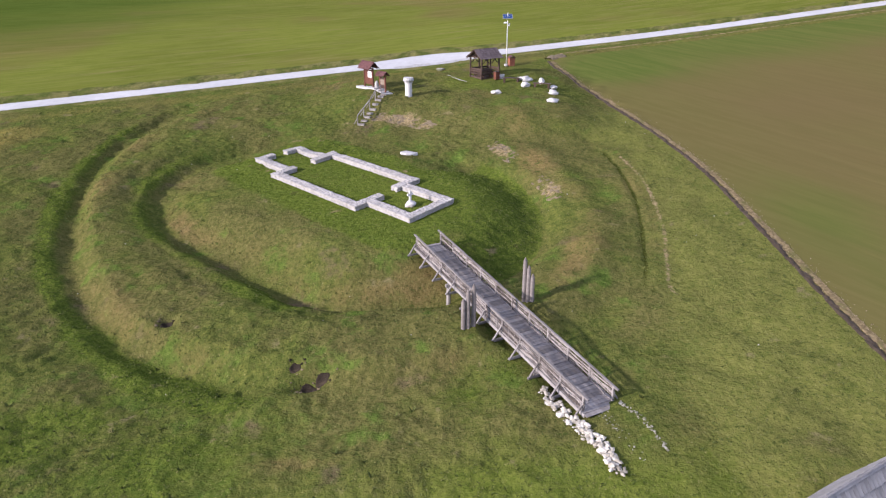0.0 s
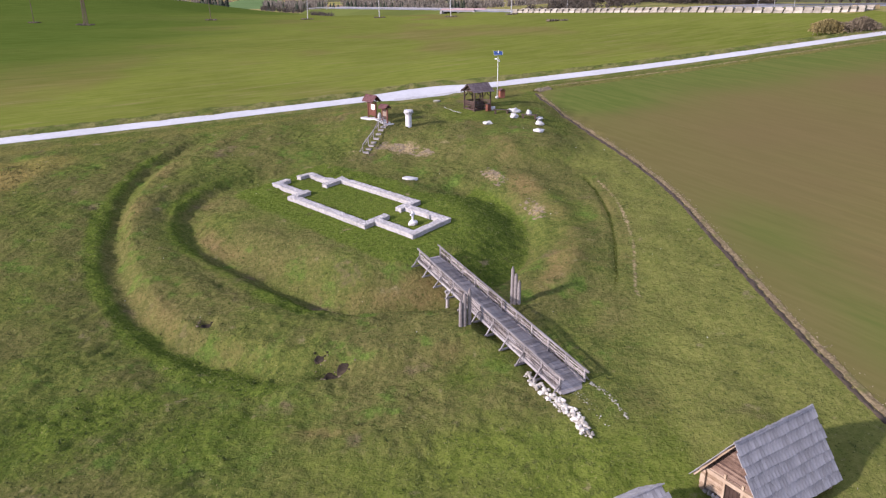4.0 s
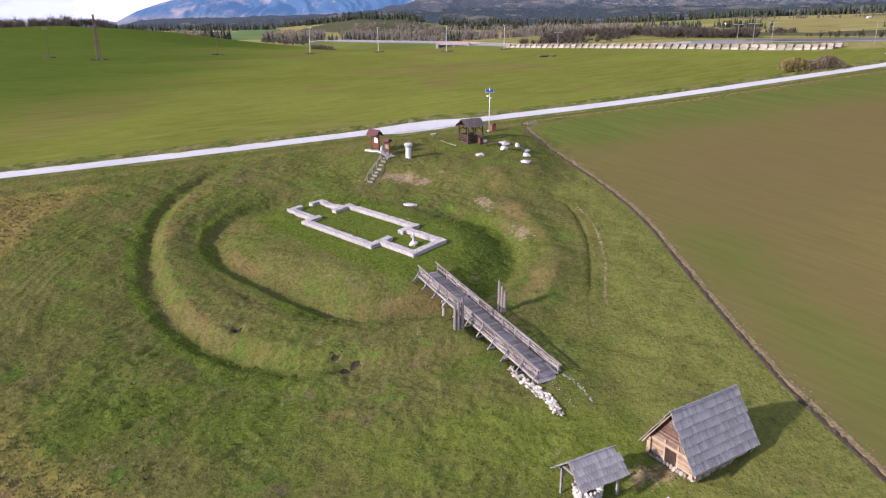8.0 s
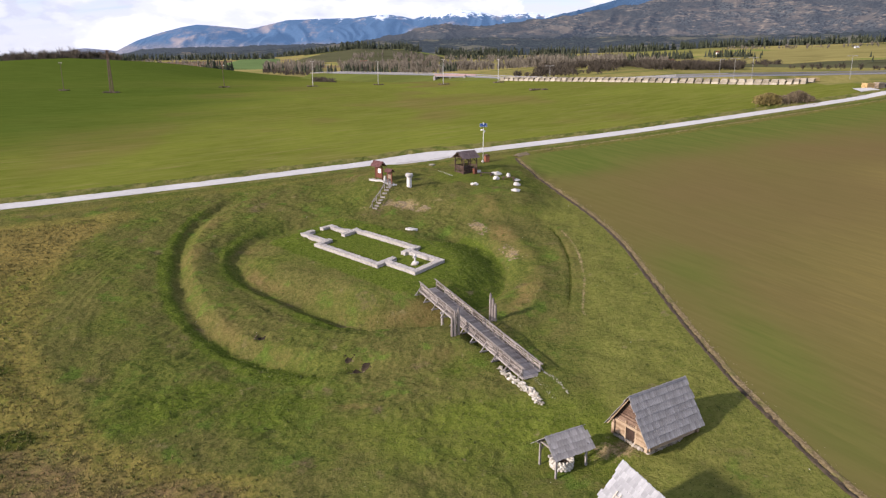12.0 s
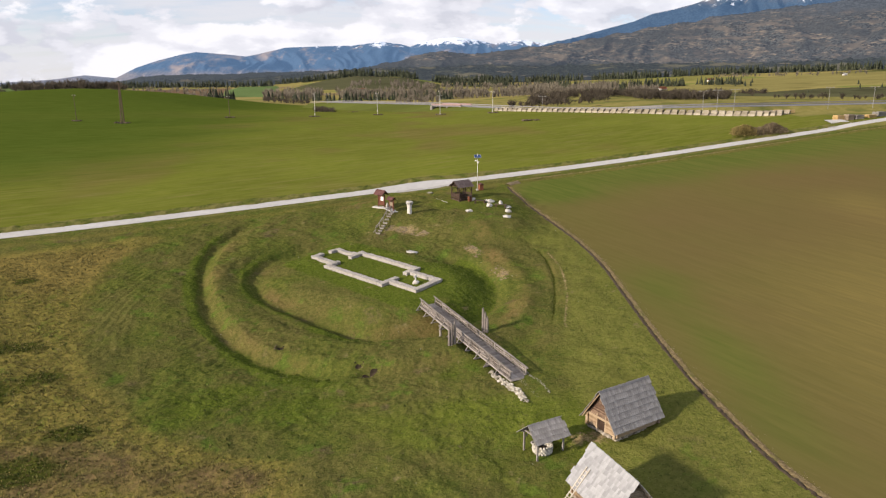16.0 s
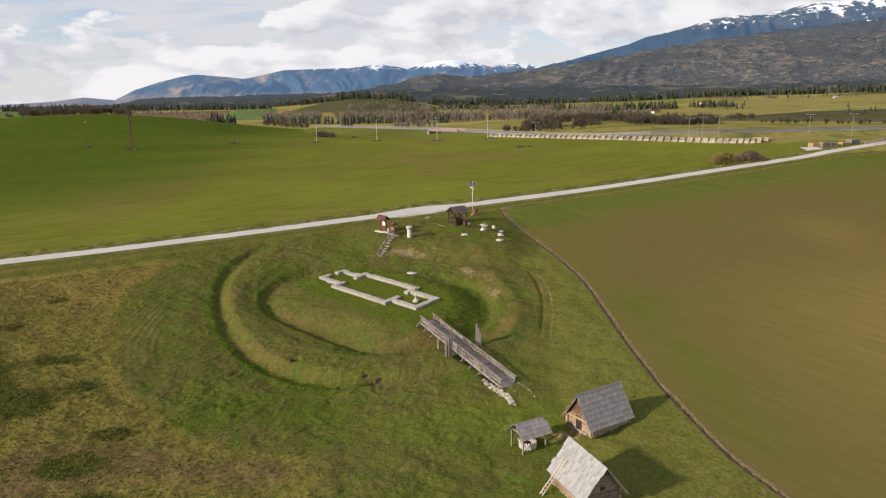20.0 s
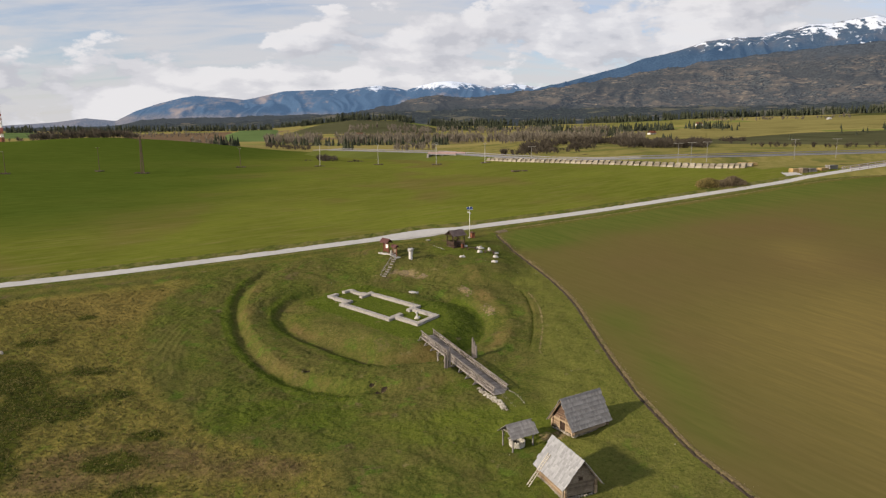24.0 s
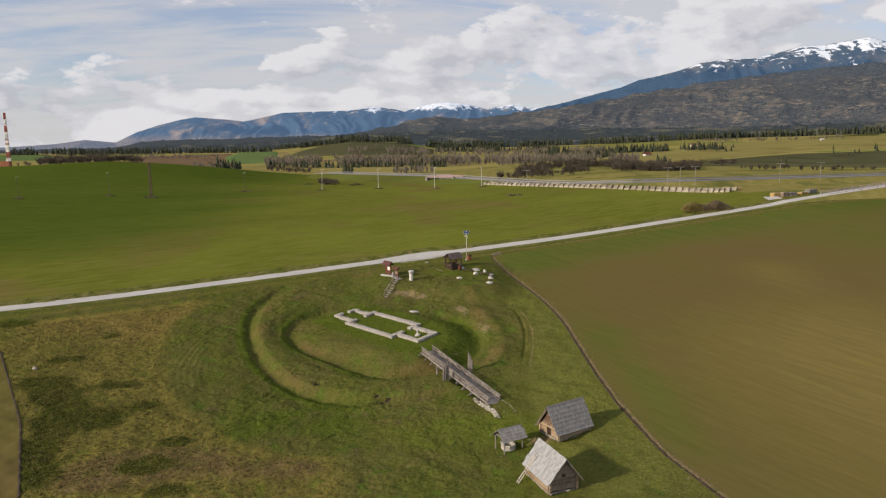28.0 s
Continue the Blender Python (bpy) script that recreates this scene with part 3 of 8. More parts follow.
    russet = wild * (0.62 * bump_at(X, Y, -59, 19, 15, 7) + 0.58 * bump_at(X, Y, -48, 12, 7, 8) + 0.45 * bump_at(X, Y, -45, 22, 5, 4) + 0.12)
    # rut term: shade at the bank's foot painted as a dark line
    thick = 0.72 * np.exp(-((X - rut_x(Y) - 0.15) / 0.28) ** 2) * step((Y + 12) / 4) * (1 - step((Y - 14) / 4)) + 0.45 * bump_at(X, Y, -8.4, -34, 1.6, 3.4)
    for cx, cy, rx, ry in THICKETS:
        thick = thick + 0.85 * bump_at(X, Y, cx, cy, rx, ry)
    pale_rut = np.interp(Y, [-10, -6.4, -2, 4.4, 10, 16], [16.7, 17.7, 18.9, 19.9, 20.0, 19.2])
    scar = np.exp(-((r - r1 - 2.9) / 1.2) ** 2) * 0.30 * sector(th, -2, 40, 8) + 0.9 * bump_at(X, Y, -3.0, 27.0, 1.6, 1.0) + 1.0 * bump_at(X, Y, -0.6, 25.9, 2.0, 1.5) + 0.75 * bump_at(X, Y, 1.8, 23.9, 1.4, 0.9) + 0.55 * bump_at(X, Y, -6.8, 26.4, 1.4, 0.7) + 0.75 * bump_at(X, Y, 8.8, 15.9, 0.9, 2.0) + 0.7 * bump_at(X, Y, 12.0, 6.6, 0.8, 2.2) + 0.65 * bump_at(X, Y, 14.5, -31.4, 1.8, 1.3) + 0.35 * bump_at(X, Y, 12.5, -32.0, 2.2, 1.4) + 0.45 * bump_at(X, Y, -15.9, -8.6, 0.8, 1.4) + 0.45 * bump_at(X, Y, 11.6, -7.2, 0.9, 0.9) + 0.70 * np.exp(-((X - pale_rut) / 0.28) ** 2) * step((Y + 14) / 4) * (1 - step((Y - 12) / 4)) + 0.35 * bump_at(X, Y, -6.2, -6.6, 0.8, 0.5) + 0.68 * np.exp(-((V + 4.3) / 0.6) ** 2) * step((X - 18) / 5) + 0.30 * np.exp(-((X - np.interp(Y, [-34, -31, -25, -21], [13.5, 12.4, 10.4, 9.6])) / 0.7) ** 2) * step((Y + 33) / 3) * (1 - step((Y + 22) / 1.5))
    fresh = 0.45 * bump_at(X, Y, 26, 44, 9, 7) + 0.50 * np.exp(-((V + 9) / 13.0) ** 2) * step((X - 18) / 10) + 0.34 * bump_at(X, Y, 31, -2, 4.5, 7) + 0.42 * bump_at(X, Y, 31.5, -21, 3.5, 10) + 0.2 * bump_at(X, Y, 30, -34, 5, 7) + 0.32 + 0.3 * bump_at(X, Y, 105, 40, 20, 14) - 0.3 * bump_at(X, Y, 72, 30, 26, 12)
    golden = 0.60 * bump_at(X, Y, 66, -20, 30, 32) + 0.18 * bump_at(X, Y, 54, -52, 18, 18) + 0.30 * bump_at(X, Y, 74, 24, 8, 12) + 0.12
    # a cloud's shade over the western rise, painted into the crop's colour
    cloud_shade = 0.75 * step((20 - X) / 130) * step((V - 8) / 60)
    for name, values in (("cloud_shade", cloud_shade), ("dry", dry), ("lush", lush), ("vivid", vivid), ("pale", pale), ("rank", rank), ("russet", russet), ("soil", scar), ("fresh", fresh), ("brown", brown), ("thick", thick), ("golden", golden)):
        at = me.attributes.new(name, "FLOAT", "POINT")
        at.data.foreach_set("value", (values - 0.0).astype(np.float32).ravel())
    ob = new("ground", me)
    return tagged(ob, "rolling meadow ground with ditches and banks round a mound", "ground", kind="structure")


def west_edge(y):
    return np.interp(y, [-400, -60, -36, -19, 7.4, 22, 30], [-40, -41, -46, -54, -70, -90, -900])


ground = build_ground()


def lane_rise(x):
    """The lane climbs towards a bridge in the east."""
    return np.interp(x, [104, 111, 118, 125, 135, 145, 155, 170, 300], [0, 0.3, 0.65, 0.95, 1.7, 2.35, 3.05, 4.1, 4.1])


def ribbon(name, xs, left, right, lift, mat, label, category, across=2):
    """A strip over the ground from offsets left and right of the lane's middle line, with a thickness."""
    bm = bmesh.new()
    rows = []
    for x, a, b in zip(xs, left, right):
        y0 = float(road_y(x))
        row = []
        for k in range(across + 1):
            y = y0 + a + (b - a) * k / across
            row.append(bm.verts.new((x, y, float(ground_z(x, y)) + lift + float(lane_rise(x)))))
        low = [bm.verts.new((x, row[0].co.y - 0.08, row[0].co.z - 0.3)), bm.verts.new((x, row[-1].co.y + 0.08, row[-1].co.z - 0.3))]
        rows.append([low[0], *row, low[1]])
    for p, q in zip(rows, rows[1:]):
        for k in range(len(p) - 1):
            bm.faces.new((p[k], q[k], q[k + 1], p[k + 1]))
    me = bpy.data.meshes.new(name)
    bm.to_mesh(me)
    bm.free()
    me.materials.append(mat)
    for f in me.polygons:
        f.use_smooth = False
    ob = new(name, me)
    return tagged(ob, label, category, kind="structure")


_xs = np.concatenate([np.arange(-190, 125, 1.5), np.arange(125, 300, 8.0)])


def bulge_south(x):
    return 1.5 * step((x + 7) / 7) * (1 - step((x - 5) / 9))


def bulge_north(x):
    return 1.5 * step((x + 9) / 10) * (1 - step((x - 4) / 8))


road = ribbon("road", _xs, -0.85 - bulge_south(_xs), 2.45 + bulge_north(_xs), 0.05, ASPHALT, "pale narrow asphalt farm lane with a widened stopping place", "road", 4)

# ---- building helpers ----
rng = random.Random(7)


def gz(x, y):
    return float(ground_z(x, y))


def part(name, bm, mat, parent, label="", smooth=False, kind=""):
    """Links a bmesh as one mesh object under a thing or a part, in its parent's space."""
    me = bpy.data.meshes.new(name)
    bm.to_mesh(me)
    bm.free()
    me.materials.append(mat)
    if smooth:
        for f in me.polygons:
            f.use_smooth = True
    ob = new(name, me)
    ob.parent = parent
    return tagged(ob, label, kind=kind)


def shared(name, me, parent, m):
    ob = new(name, me)
    ob.parent = parent
    ob.matrix_local = m
    return ob


def thing(name, label, category, m, group="", kind=""):
    ob = new(name)
    ob.empty_display_size = 0.2
    ob.matrix_world = m
    return tagged(ob, label, category, group, kind)


def solid(name, bm, mat, label, category, m=None, group="", kind="", smooth=False):
    ob = part(name, bm, mat, None, smooth=smooth)
    if m is not None:
        ob.matrix_world = m
    return tagged(ob, label, category, group, kind)


def frame_at(x, y, z, dx, dy):
    """A pose whose x axis points along (dx, dy)."""
    return Matrix.Translation((x, y, z)) @ Matrix.Rotation(math.atan2(dy, dx), 4, "Z")


def box(bm, lo, hi, m=None, jit=0.0, bevel=0.0):
    r = bmesh.ops.create_cube(bm, size=1.0)
    vs = r["verts"]
    for v in vs:
        v.co = Vector([lo[k] + (hi[k] - lo[k]) * (v.co[k] + 0.5) for k in range(3)])
        if jit:
            v.co += Vector([rng.uniform(-jit, jit) for _ in range(3)])
    if bevel:
        es = list({e for v in vs for e in v.link_edges})
        out = bmesh.ops.bevel(bm, geom=es, offset=bevel, segments=1, affect="EDGES")
        vs = list({v for f in out["faces"] for v in f.verts} | {v for v in vs if v.is_valid})
    if m is not None:
        for v in vs:
            v.co = m @ v.co
    return vs


def rod(bm, p, q, r0, r1=None, seg=8, wob=0.0):
    """A round pole from p to q, slightly uneven."""
    p, q = Vector(p), Vector(q)
    r1 = r0 if r1 is None else r1
    ax = (q - p)
    L = ax.length
    rot = ax.to_track_quat("Z", "Y").to_matrix()
    rings = []
    n = 3 if wob else 1
    for k in range(n + 1):
        t = k / n
        off = Vector((rng.uniform(-wob, wob), rng.uniform(-wob, wob), 0)) if 0 < k < n else Vector()
        rr = r0 + (r1 - r0) * t
        rings.append([bm.verts.new(p + rot @ (Vector((rr * math.cos(a), rr * math.sin(a), L * t)) + off)) for a in (2 * math.pi * i / seg for i in range(seg))])
    for a, b in zip(rings, rings[1:]):
        for i in range(seg):
            bm.faces.new((a[i], a[(i + 1) % seg], b[(i + 1) % seg], b[i]))
    bm.faces.new(rings[0][::-1])
    bm.faces.new(rings[-1])


def beam(bm, p, q, w, h, jit=0.0):
    """A squared timber from p to q, w wide and h deep."""
    p, q = Vector(p), Vector(q)
    ax = q - p
    x = ax.normalized()
    side = Vector((0, 0, 1)).cross(x)
    side = side.normalized() if side.length > 1e-4 else Vector((0, 1, 0))
    up = x.cross(side)
    m = Matrix([[x[i], side[i], up[i], p[i]] for i in range(3)] + [[0, 0, 0, 1]])
    box(bm, (0, -w / 2, -h / 2), (ax.length, w / 2, h / 2), m, jit)


def rock(bm, c, size, m=None, sub=1, jit=0.22, flat=0.0):
    r = bmesh.ops.create_icosphere(bm, subdivisions=sub, radius=1.0)
    turn = Euler((rng.uniform(-0.3, 0.3), rng.uniform(-0.3, 0.3), rng.uniform(0, 6.3))).to_matrix()
    seed = Vector((rng.uniform(0, 50), rng.uniform(0, 50), 0))
    for v in r["verts"]:
        d = v.co.copy()
        k = 1 + jit * 2 * noise.noise(d * 1.1 + seed) + jit * noise.noise(d * 2.7 + seed)
        p = Vector((d.x * k * size[0], d.y * k * size[1], d.z * k * size[2]))
        p = turn @ p
        if flat and p.z < -flat:
            p.z = -flat
        v.co = Vector(c) + p
        if m is not None:
            v.co = m @ v.co
    return r["verts"]


def block_mesh(name, size, mat, bevel=0.0, jit=0.0):
    bm = bmesh.new()
    box(bm, [-s / 2 for s in size], [s / 2 for s in size], None, jit, bevel)
    me = bpy.data.meshes.new(name)
    bm.to_mesh(me)
    bm.free()
    me.materials.append(mat)
    return me


LIMESTONE = material("pale_limestone", [(0.22, 0.207, 0.192), (0.325, 0.309, 0.290), (0.42, 0.402, 0.380)], (3.2, 0.8), 0.9, 0.5, 12, island=0.14, bump_dist=0.03, space="Object")
BOULDER = material("whitewashed_boulder", [(0.30, 0.285, 0.265), (0.47, 0.455, 0.435), (0.58, 0.565, 0.545)], (1.6, 0.5), 0.9, 0.5, 6, bump_dist=0.04)
RUBBLE_JOINED = material("lime_washed_masonry", [(0.30, 0.28, 0.24), (0.46, 0.44, 0.39), (0.58, 0.56, 0.51)], (3.0, 0.8), 0.9, 0.5, 9, island=0.3)
RUBBLE = material("cream_limestone_rubble", [(0.21, 0.188, 0.145), (0.38, 0.352, 0.290), (0.54, 0.510, 0.445)], (3.0, 0.8), 0.9, 0.5, 9, object_random=0.35)
MOSSY = material("half_overgrown_stone", [(0.10, 0.105, 0.055), (0.20, 0.19, 0.135), (0.33, 0.315, 0.26)], (3.0, 0.8), 0.9, 0.5, 9, object_random=0.5)
FOOTING = material("mortared_footing_stone", [(0.15, 0.132, 0.108), (0.26, 0.232, 0.192), (0.37, 0.335, 0.285)], (3.0, 0.8), 0.9, 0.5, 9, island=0.3)
GREY_WOOD = material("weathered_grey_timber", [(0.120, 0.108, 0.100), (0.205, 0.188, 0.178), (0.300, 0.280, 0.266)], (3.0, 0.8), 0.85, 0.4, 18, object_random=0.25, stretch=(0.25, 1, 1))
ROUND_WOOD = material("weathered_poles", [(0.130, 0.115, 0.106), (0.215, 0.195, 0.182), (0.310, 0.287, 0.270)], (4.0, 1.0), 0.85, 0.4, 18, island=0.35)
OLD_POST = material("dark_weathered_trunk", [(0.080, 0.068, 0.060), (0.140, 0.122, 0.110), (0.215, 0.192, 0.176)], (4.0, 1.0), 0.85, 0.4, 18, island=0.35)
WATTLE_ROD = material("weathered_rod", [(0.060, 0.049, 0.041), (0.165, 0.142, 0.125), (0.320, 0.288, 0.262)], (4.0, 1.0), 0.85, 0.3, 18, object_random=0.6)
LOG_WOOD = material("honey_log", [(0.150, 0.100, 0.060), (0.260, 0.188, 0.120), (0.380, 0.300, 0.215)], (2.5, 0.7), 0.8, 0.4, 14, object_random=0.3, stretch=(0.3, 1, 1))
OLD_LOG = material("darkened_log", [(0.13, 0.10, 0.075), (0.23, 0.185, 0.14), (0.34, 0.285, 0.225)], (2.5, 0.7), 0.85, 0.4, 14, object_random=0.3, stretch=(0.3, 1, 1))
WATTLE = material("brown_wattle", [(0.060, 0.036, 0.026), (0.125, 0.080, 0.056), (0.20, 0.14, 0.10)], (5.0, 1.2), 0.9, 0.4, 20, object_random=0.4)
SHINGLE = material("slate_grey_shingle", [(0.162, 0.154, 0.148), (0.240, 0.230, 0.222), (0.328, 0.317, 0.307)], (5.0, 0.8), 0.75, 0.5, 22, object_random=0.20, stretch=(1, 0.3, 1))
PALE_SHINGLE = material("silvered_shingle", [(0.215, 0.222, 0.234), (0.278, 0.286, 0.299), (0.345, 0.353, 0.368)], (2.0, 0.6), 0.75, 0.35, 16, object_random=0.34, stretch=(1, 0.3, 1))
DARK_WOOD = material("dark_stained_wood", [(0.025, 0.016, 0.012), (0.050, 0.030, 0.022), (0.085, 0.055, 0.042)], (3.0, 0.8), 0.6, 0.25, 20, object_random=0.2)
RED_WOOD = material("red_brown_stained_wood", [(0.065, 0.022, 0.014), (0.115, 0.042, 0.025), (0.165, 0.068, 0.042)], (3.0, 0.8), 0.55, 0.25, 20, object_random=0.2)
BROWN_SHINGLE = material("brown_wooden_shingle", [(0.060, 0.042, 0.042), (0.095, 0.070, 0.068), (0.140, 0.108, 0.104)], (3.0, 0.8), 0.7, 0.3, 20, object_random=0.35)
PLASTER = material("off_white_plaster", [(0.46, 0.45, 0.435), (0.60, 0.59, 0.575)], (2.5, 0.6), 0.85, 0.25, 14)
CARVED = material("chipped_grey_stone", [(0.20, 0.195, 0.19), (0.42, 0.41, 0.40), (0.58, 0.57, 0.555)], (6.0, 1.6), 0.9, 0.9, 10, bump_dist=0.05)
STEEL = material("galvanised_steel", [(0.42, 0.43, 0.44), (0.58, 0.59, 0.60)], (4.0, 0.8), 0.45, 0.1, 20, metal=0.6)
PV_BLUE = material("solar_cell_blue", [(0.018, 0.040, 0.115), (0.030, 0.065, 0.170)], (5.0, 1.0), 0.25, 0.0, 5)
PAPER = material("white_notice_sheet", [(0.70, 0.70, 0.70), (0.80, 0.80, 0.80)], (5.0, 1.0), 0.7, 0.0, 5)
CONCRETE = material("grey_concrete", [(0.36, 0.355, 0.34), (0.50, 0.49, 0.47)], (2.0, 0.5), 0.9, 0.3, 18)
# earth blackened for the shade inside the dug hollows
PIT = material("shaded_pit_earth", [(0.010, 0.007, 0.004), (0.024, 0.017, 0.010), (0.055, 0.040, 0.023)], (3.0, 0.8), 0.95, 0.8, 6, bump_dist=0.08)

# ---- the ruined church ----
RUIN_U, RUIN_V = Vector((-0.663, 0.749)), Vector((0.749, 0.663))


def ruin_xy(u, v):
    p = RUIN_U * u + RUIN_V * v
    return p.x, p.y


def build_ruin():
    x0, y0 = ruin_xy(11.3, 2.4)
    m = frame_at(x0, y0, gz(x0, y0), RUIN_U.x, RUIN_U.y)
    inv = m.inverted()
    root = thing("church_ruin", "low pale limestone foundation walls of a ruined church on the mound", "ruin", m)
    t = 0.78
    # each run: start and end along the axis (u) and across it (v), as the middle line of the wall
    h = t / 2
    runs = [
        ((h, 0), (h, 4.73)), ((t, h), (5.21, h)), ((t, 4.73 - h), (5.46, 4.73 - h)),
        ((5.6, -1.19), (5.6, 1.8)), ((5.9, 3.5), (5.9, 6.05)),
        ((6.05, -1.19 + h), (17.02, -1.19 + h)), ((6.3, 5.98 - h), (17.2, 5.98 - h)),
        ((17.45, -1.19), (17.45, 1.2)), ((17.6, 3.3), (17.6, 6.0)),
        ((17.9, 0.05 + h), (21.82, 0.05 + h)), ((18.05, 5.02 - h), (21.82, 5.02 - h)),
        ((22.25, 0.05), (22.25, 1.9)), ((22.25, 3.2), (22.25, 5.02)),
    ]
    for (ua, va), (ub, vb) in runs:
        along_u = abs(ub - ua) > abs(vb - va)
        L = (ub - ua) if along_u else (vb - va)
        bm = bmesh.new()

        def put(s, w):
            """s along the run, w across it, to the plan."""
            return ruin_xy(ua + s, va + w) if along_u else ruin_xy(ua + w, va + s)

        # core
        n = max(2, int(L / 0.6))
        for k in range(n):
            x, y = put((k + 0.5) * L / n, 0)
            g = gz(x, y)
            mm = inv @ frame_at(x, y, g, *(RUIN_U if along_u else RUIN_V))
            box(bm, (-L / n / 2, -h + 0.06, -0.35), (L / n / 2, h - 0.06, 0.35), mm)
        # small coursed stones on either face and a level capping of irregular ones
        turn_to = RUIN_U if along_u else RUIN_V
        for level in range(3):
            for side in (-1, 1):
                s = rng.uniform(-0.08, 0.0)
                while s < L - 0.1:
                    e = min(s + rng.uniform(0.16, 0.42), L)
                    x, y = put((s + e) / 2, side * (h - 0.12) + rng.uniform(-0.015, 0.015))
                    mm = inv @ frame_at(x, y, gz(x, y), *turn_to)
                    box(bm, (-(e - s) / 2 + 0.008, -0.12, 0.118 * level - (0.25 if level == 0 else 0)), ((e - s) / 2 - 0.008, 0.12, 0.118 * (level + 1) - 0.008), mm, 0.012)
                    s = e
        lanes = 4
        for lane in range(lanes):
            s = rng.uniform(-0.1, 0.0)
            while s < L - 0.08:
                e = min(s + rng.uniform(0.14, 0.40), L)
                x, y = put((s + e) / 2, -h + 2 * h * (lane + 0.5) / lanes)
                mm = inv @ frame_at(x, y, gz(x, y), *turn_to) @ Matrix.Rotation(rng.uniform(-0.05, 0.05), 4, "Z")
                box(bm, (-(e - s) / 2 + 0.004, -h / lanes - 0.01, 0.31), ((e - s) / 2 - 0.004, h / lanes + 0.01, 0.385 + rng.uniform(-0.018, 0.018)), mm, 0.014)
                s = e
        part("wall_section", bm, LIMESTONE, root)


build_ruin()


def build_ruin_cross():
    x, y = ruin_xy(2.55, 2.3)
    m = frame_at(x, y, gz(x, y), RUIN_V.x, RUIN_V.y)
    root = thing("stone_cross", "small white stone cross standing on a rough boulder", "cross", m)
    bm = bmesh.new()
    rock(bm, (0, 0, 0.12), (0.66, 0.46, 0.26), sub=2, jit=0.24, flat=0.2)
    part("boulder_base", bm, BOULDER, root, smooth=True)
    bm = bmesh.new()
    box(bm, (-0.09, -0.08, 0.25), (0.09, 0.08, 1.22), None, 0.01, 0.02)
    part("shaft", bm, PLASTER, root)
    bm = bmesh.new()
    box(bm, (-0.29, -0.075, 0.84), (0.29, 0.075, 1.01), None, 0.01, 0.02)
    part("arm", bm, PLASTER, root)


build_ruin_cross()

# ---- the footbridge ----
BR_A, BR_B = Vector((1.25, -3.64, -0.86)), Vector((9.51, -21.08, -3.12))


def build_bridge():
    d = BR_B - BR_A
    L = math.hypot(d.x, d.y)
    m = frame_at(BR_A.x, BR_A.y, 0, d.x, d.y)
    inv = m.inverted()
    root = thing("footbridge", "weathered grey timber footbridge with wattle railings over the ditch", "bridge", m)

    def dz(s):
        return BR_A.z + d.z * s / L

    def ground_at(s, w):
        p = m @ Vector((s, w, 0))
        return gz(p.x, p.y)

    hw = 0.98
    # long bearers under the deck
    for w in (-0.72, 0.0, 0.72):
        bm = bmesh.new()
        beam(bm, (0.1, w, dz(0) - 0.2), (L - 0.1, w, dz(L) - 0.2), 0.2, 0.24)
        part("bearer", bm, GREY_WOOD, root)
    # side boards, seen below the wattle
    for w in (-hw - 0.05, hw + 0.05):
        bm = bmesh.new()
        beam(bm, (0, w, dz(0) - 0.06), (L, w, dz(L) - 0.06), 0.06, 0.2)
        part("edge_board", bm, GREY_WOOD, root)
    # railings
    n = 11
    for side in (-1, 1):
        w = side * (hw - 0.03)
        bm = bmesh.new()
        beam(bm, (-0.15, w, dz(0) + 0.93), (L + 0.12, w, dz(L) + 0.91), 0.1, 0.09, 0.006)
        part("handrail", bm, GREY_WOOD, root)
        for k in range(n):
            s = 0.25 + (L - 0.5) * k / (n - 1)
            bm = bmesh.new()
            beam(bm, (s, w, dz(s) - 0.28), (s + 0.001, w, dz(s) + 0.92), 0.11, 0.11)
            post = part("rail_post", bm, GREY_WOOD, root)
            bm = bmesh.new()
            beam(bm, (s, side * (hw + 0.62), dz(s) - 0.34), (s, side * (hw + 0.06), dz(s) + 0.42), 0.09, 0.08)
            part("brace", bm, GREY_WOOD, root)
            bm = bmesh.new()
            beam(bm, (s, -side * 0.1, dz(s) - 0.36), (s, side * (hw + 0.72), dz(s) - 0.36), 0.13, 0.11)
            part("outrigger", bm, GREY_WOOD, root)
            if k == n - 1:
                continue
            s2 = 0.25 + (L - 0.5) * (k + 1) / (n - 1)
            panel = None
            for ss in (s + (s2 - s) / 3, s + (s2 - s) * 2 / 3):
                bm = bmesh.new()
                rod(bm, (ss, w, dz(ss) + 0.02), (ss, w, dz(ss) + 0.9), 0.028, 0.024, 6)
                if panel is None:
                    panel = part("wattle_panel", bm, ROUND_WOOD, root, "panel of woven grey poles")
                else:
                    part("wattle_stake", bm, ROUND_WOOD, panel)
            rods = 13
            for r in range(rods):
                z = 0.07 + 0.78 * (r + 0.5) / rods
                a = (s - 0.08, w + 0.035 * (1 if (r + k) % 2 else -1), dz(s) + z + rng.uniform(-0.035, 0.035))
                b = (s2 + 0.08, w - 0.035 * (1 if (r + k) % 2 else -1), dz(s2) + z + rng.uniform(-0.035, 0.035))
                bm = bmesh.new()
                rod(bm, a, b, rng.uniform(0.018, 0.034), rng.uniform(0.016, 0.028), 5, 0.045)
                part("wattle_rod", bm, WATTLE_ROD, panel)
    # trestle legs
    for s in (4.9, 15.0):
        for w in (-0.95, 1.0):
            bm = bmesh.new()
            rod(bm, (s, w, ground_at(s, w) - 0.3), (s, w, dz(s) - 0.3), 0.15, 0.13, 10)
            part("trestle_leg", bm, ROUND_WOOD, root)
        bm = bmesh.new()
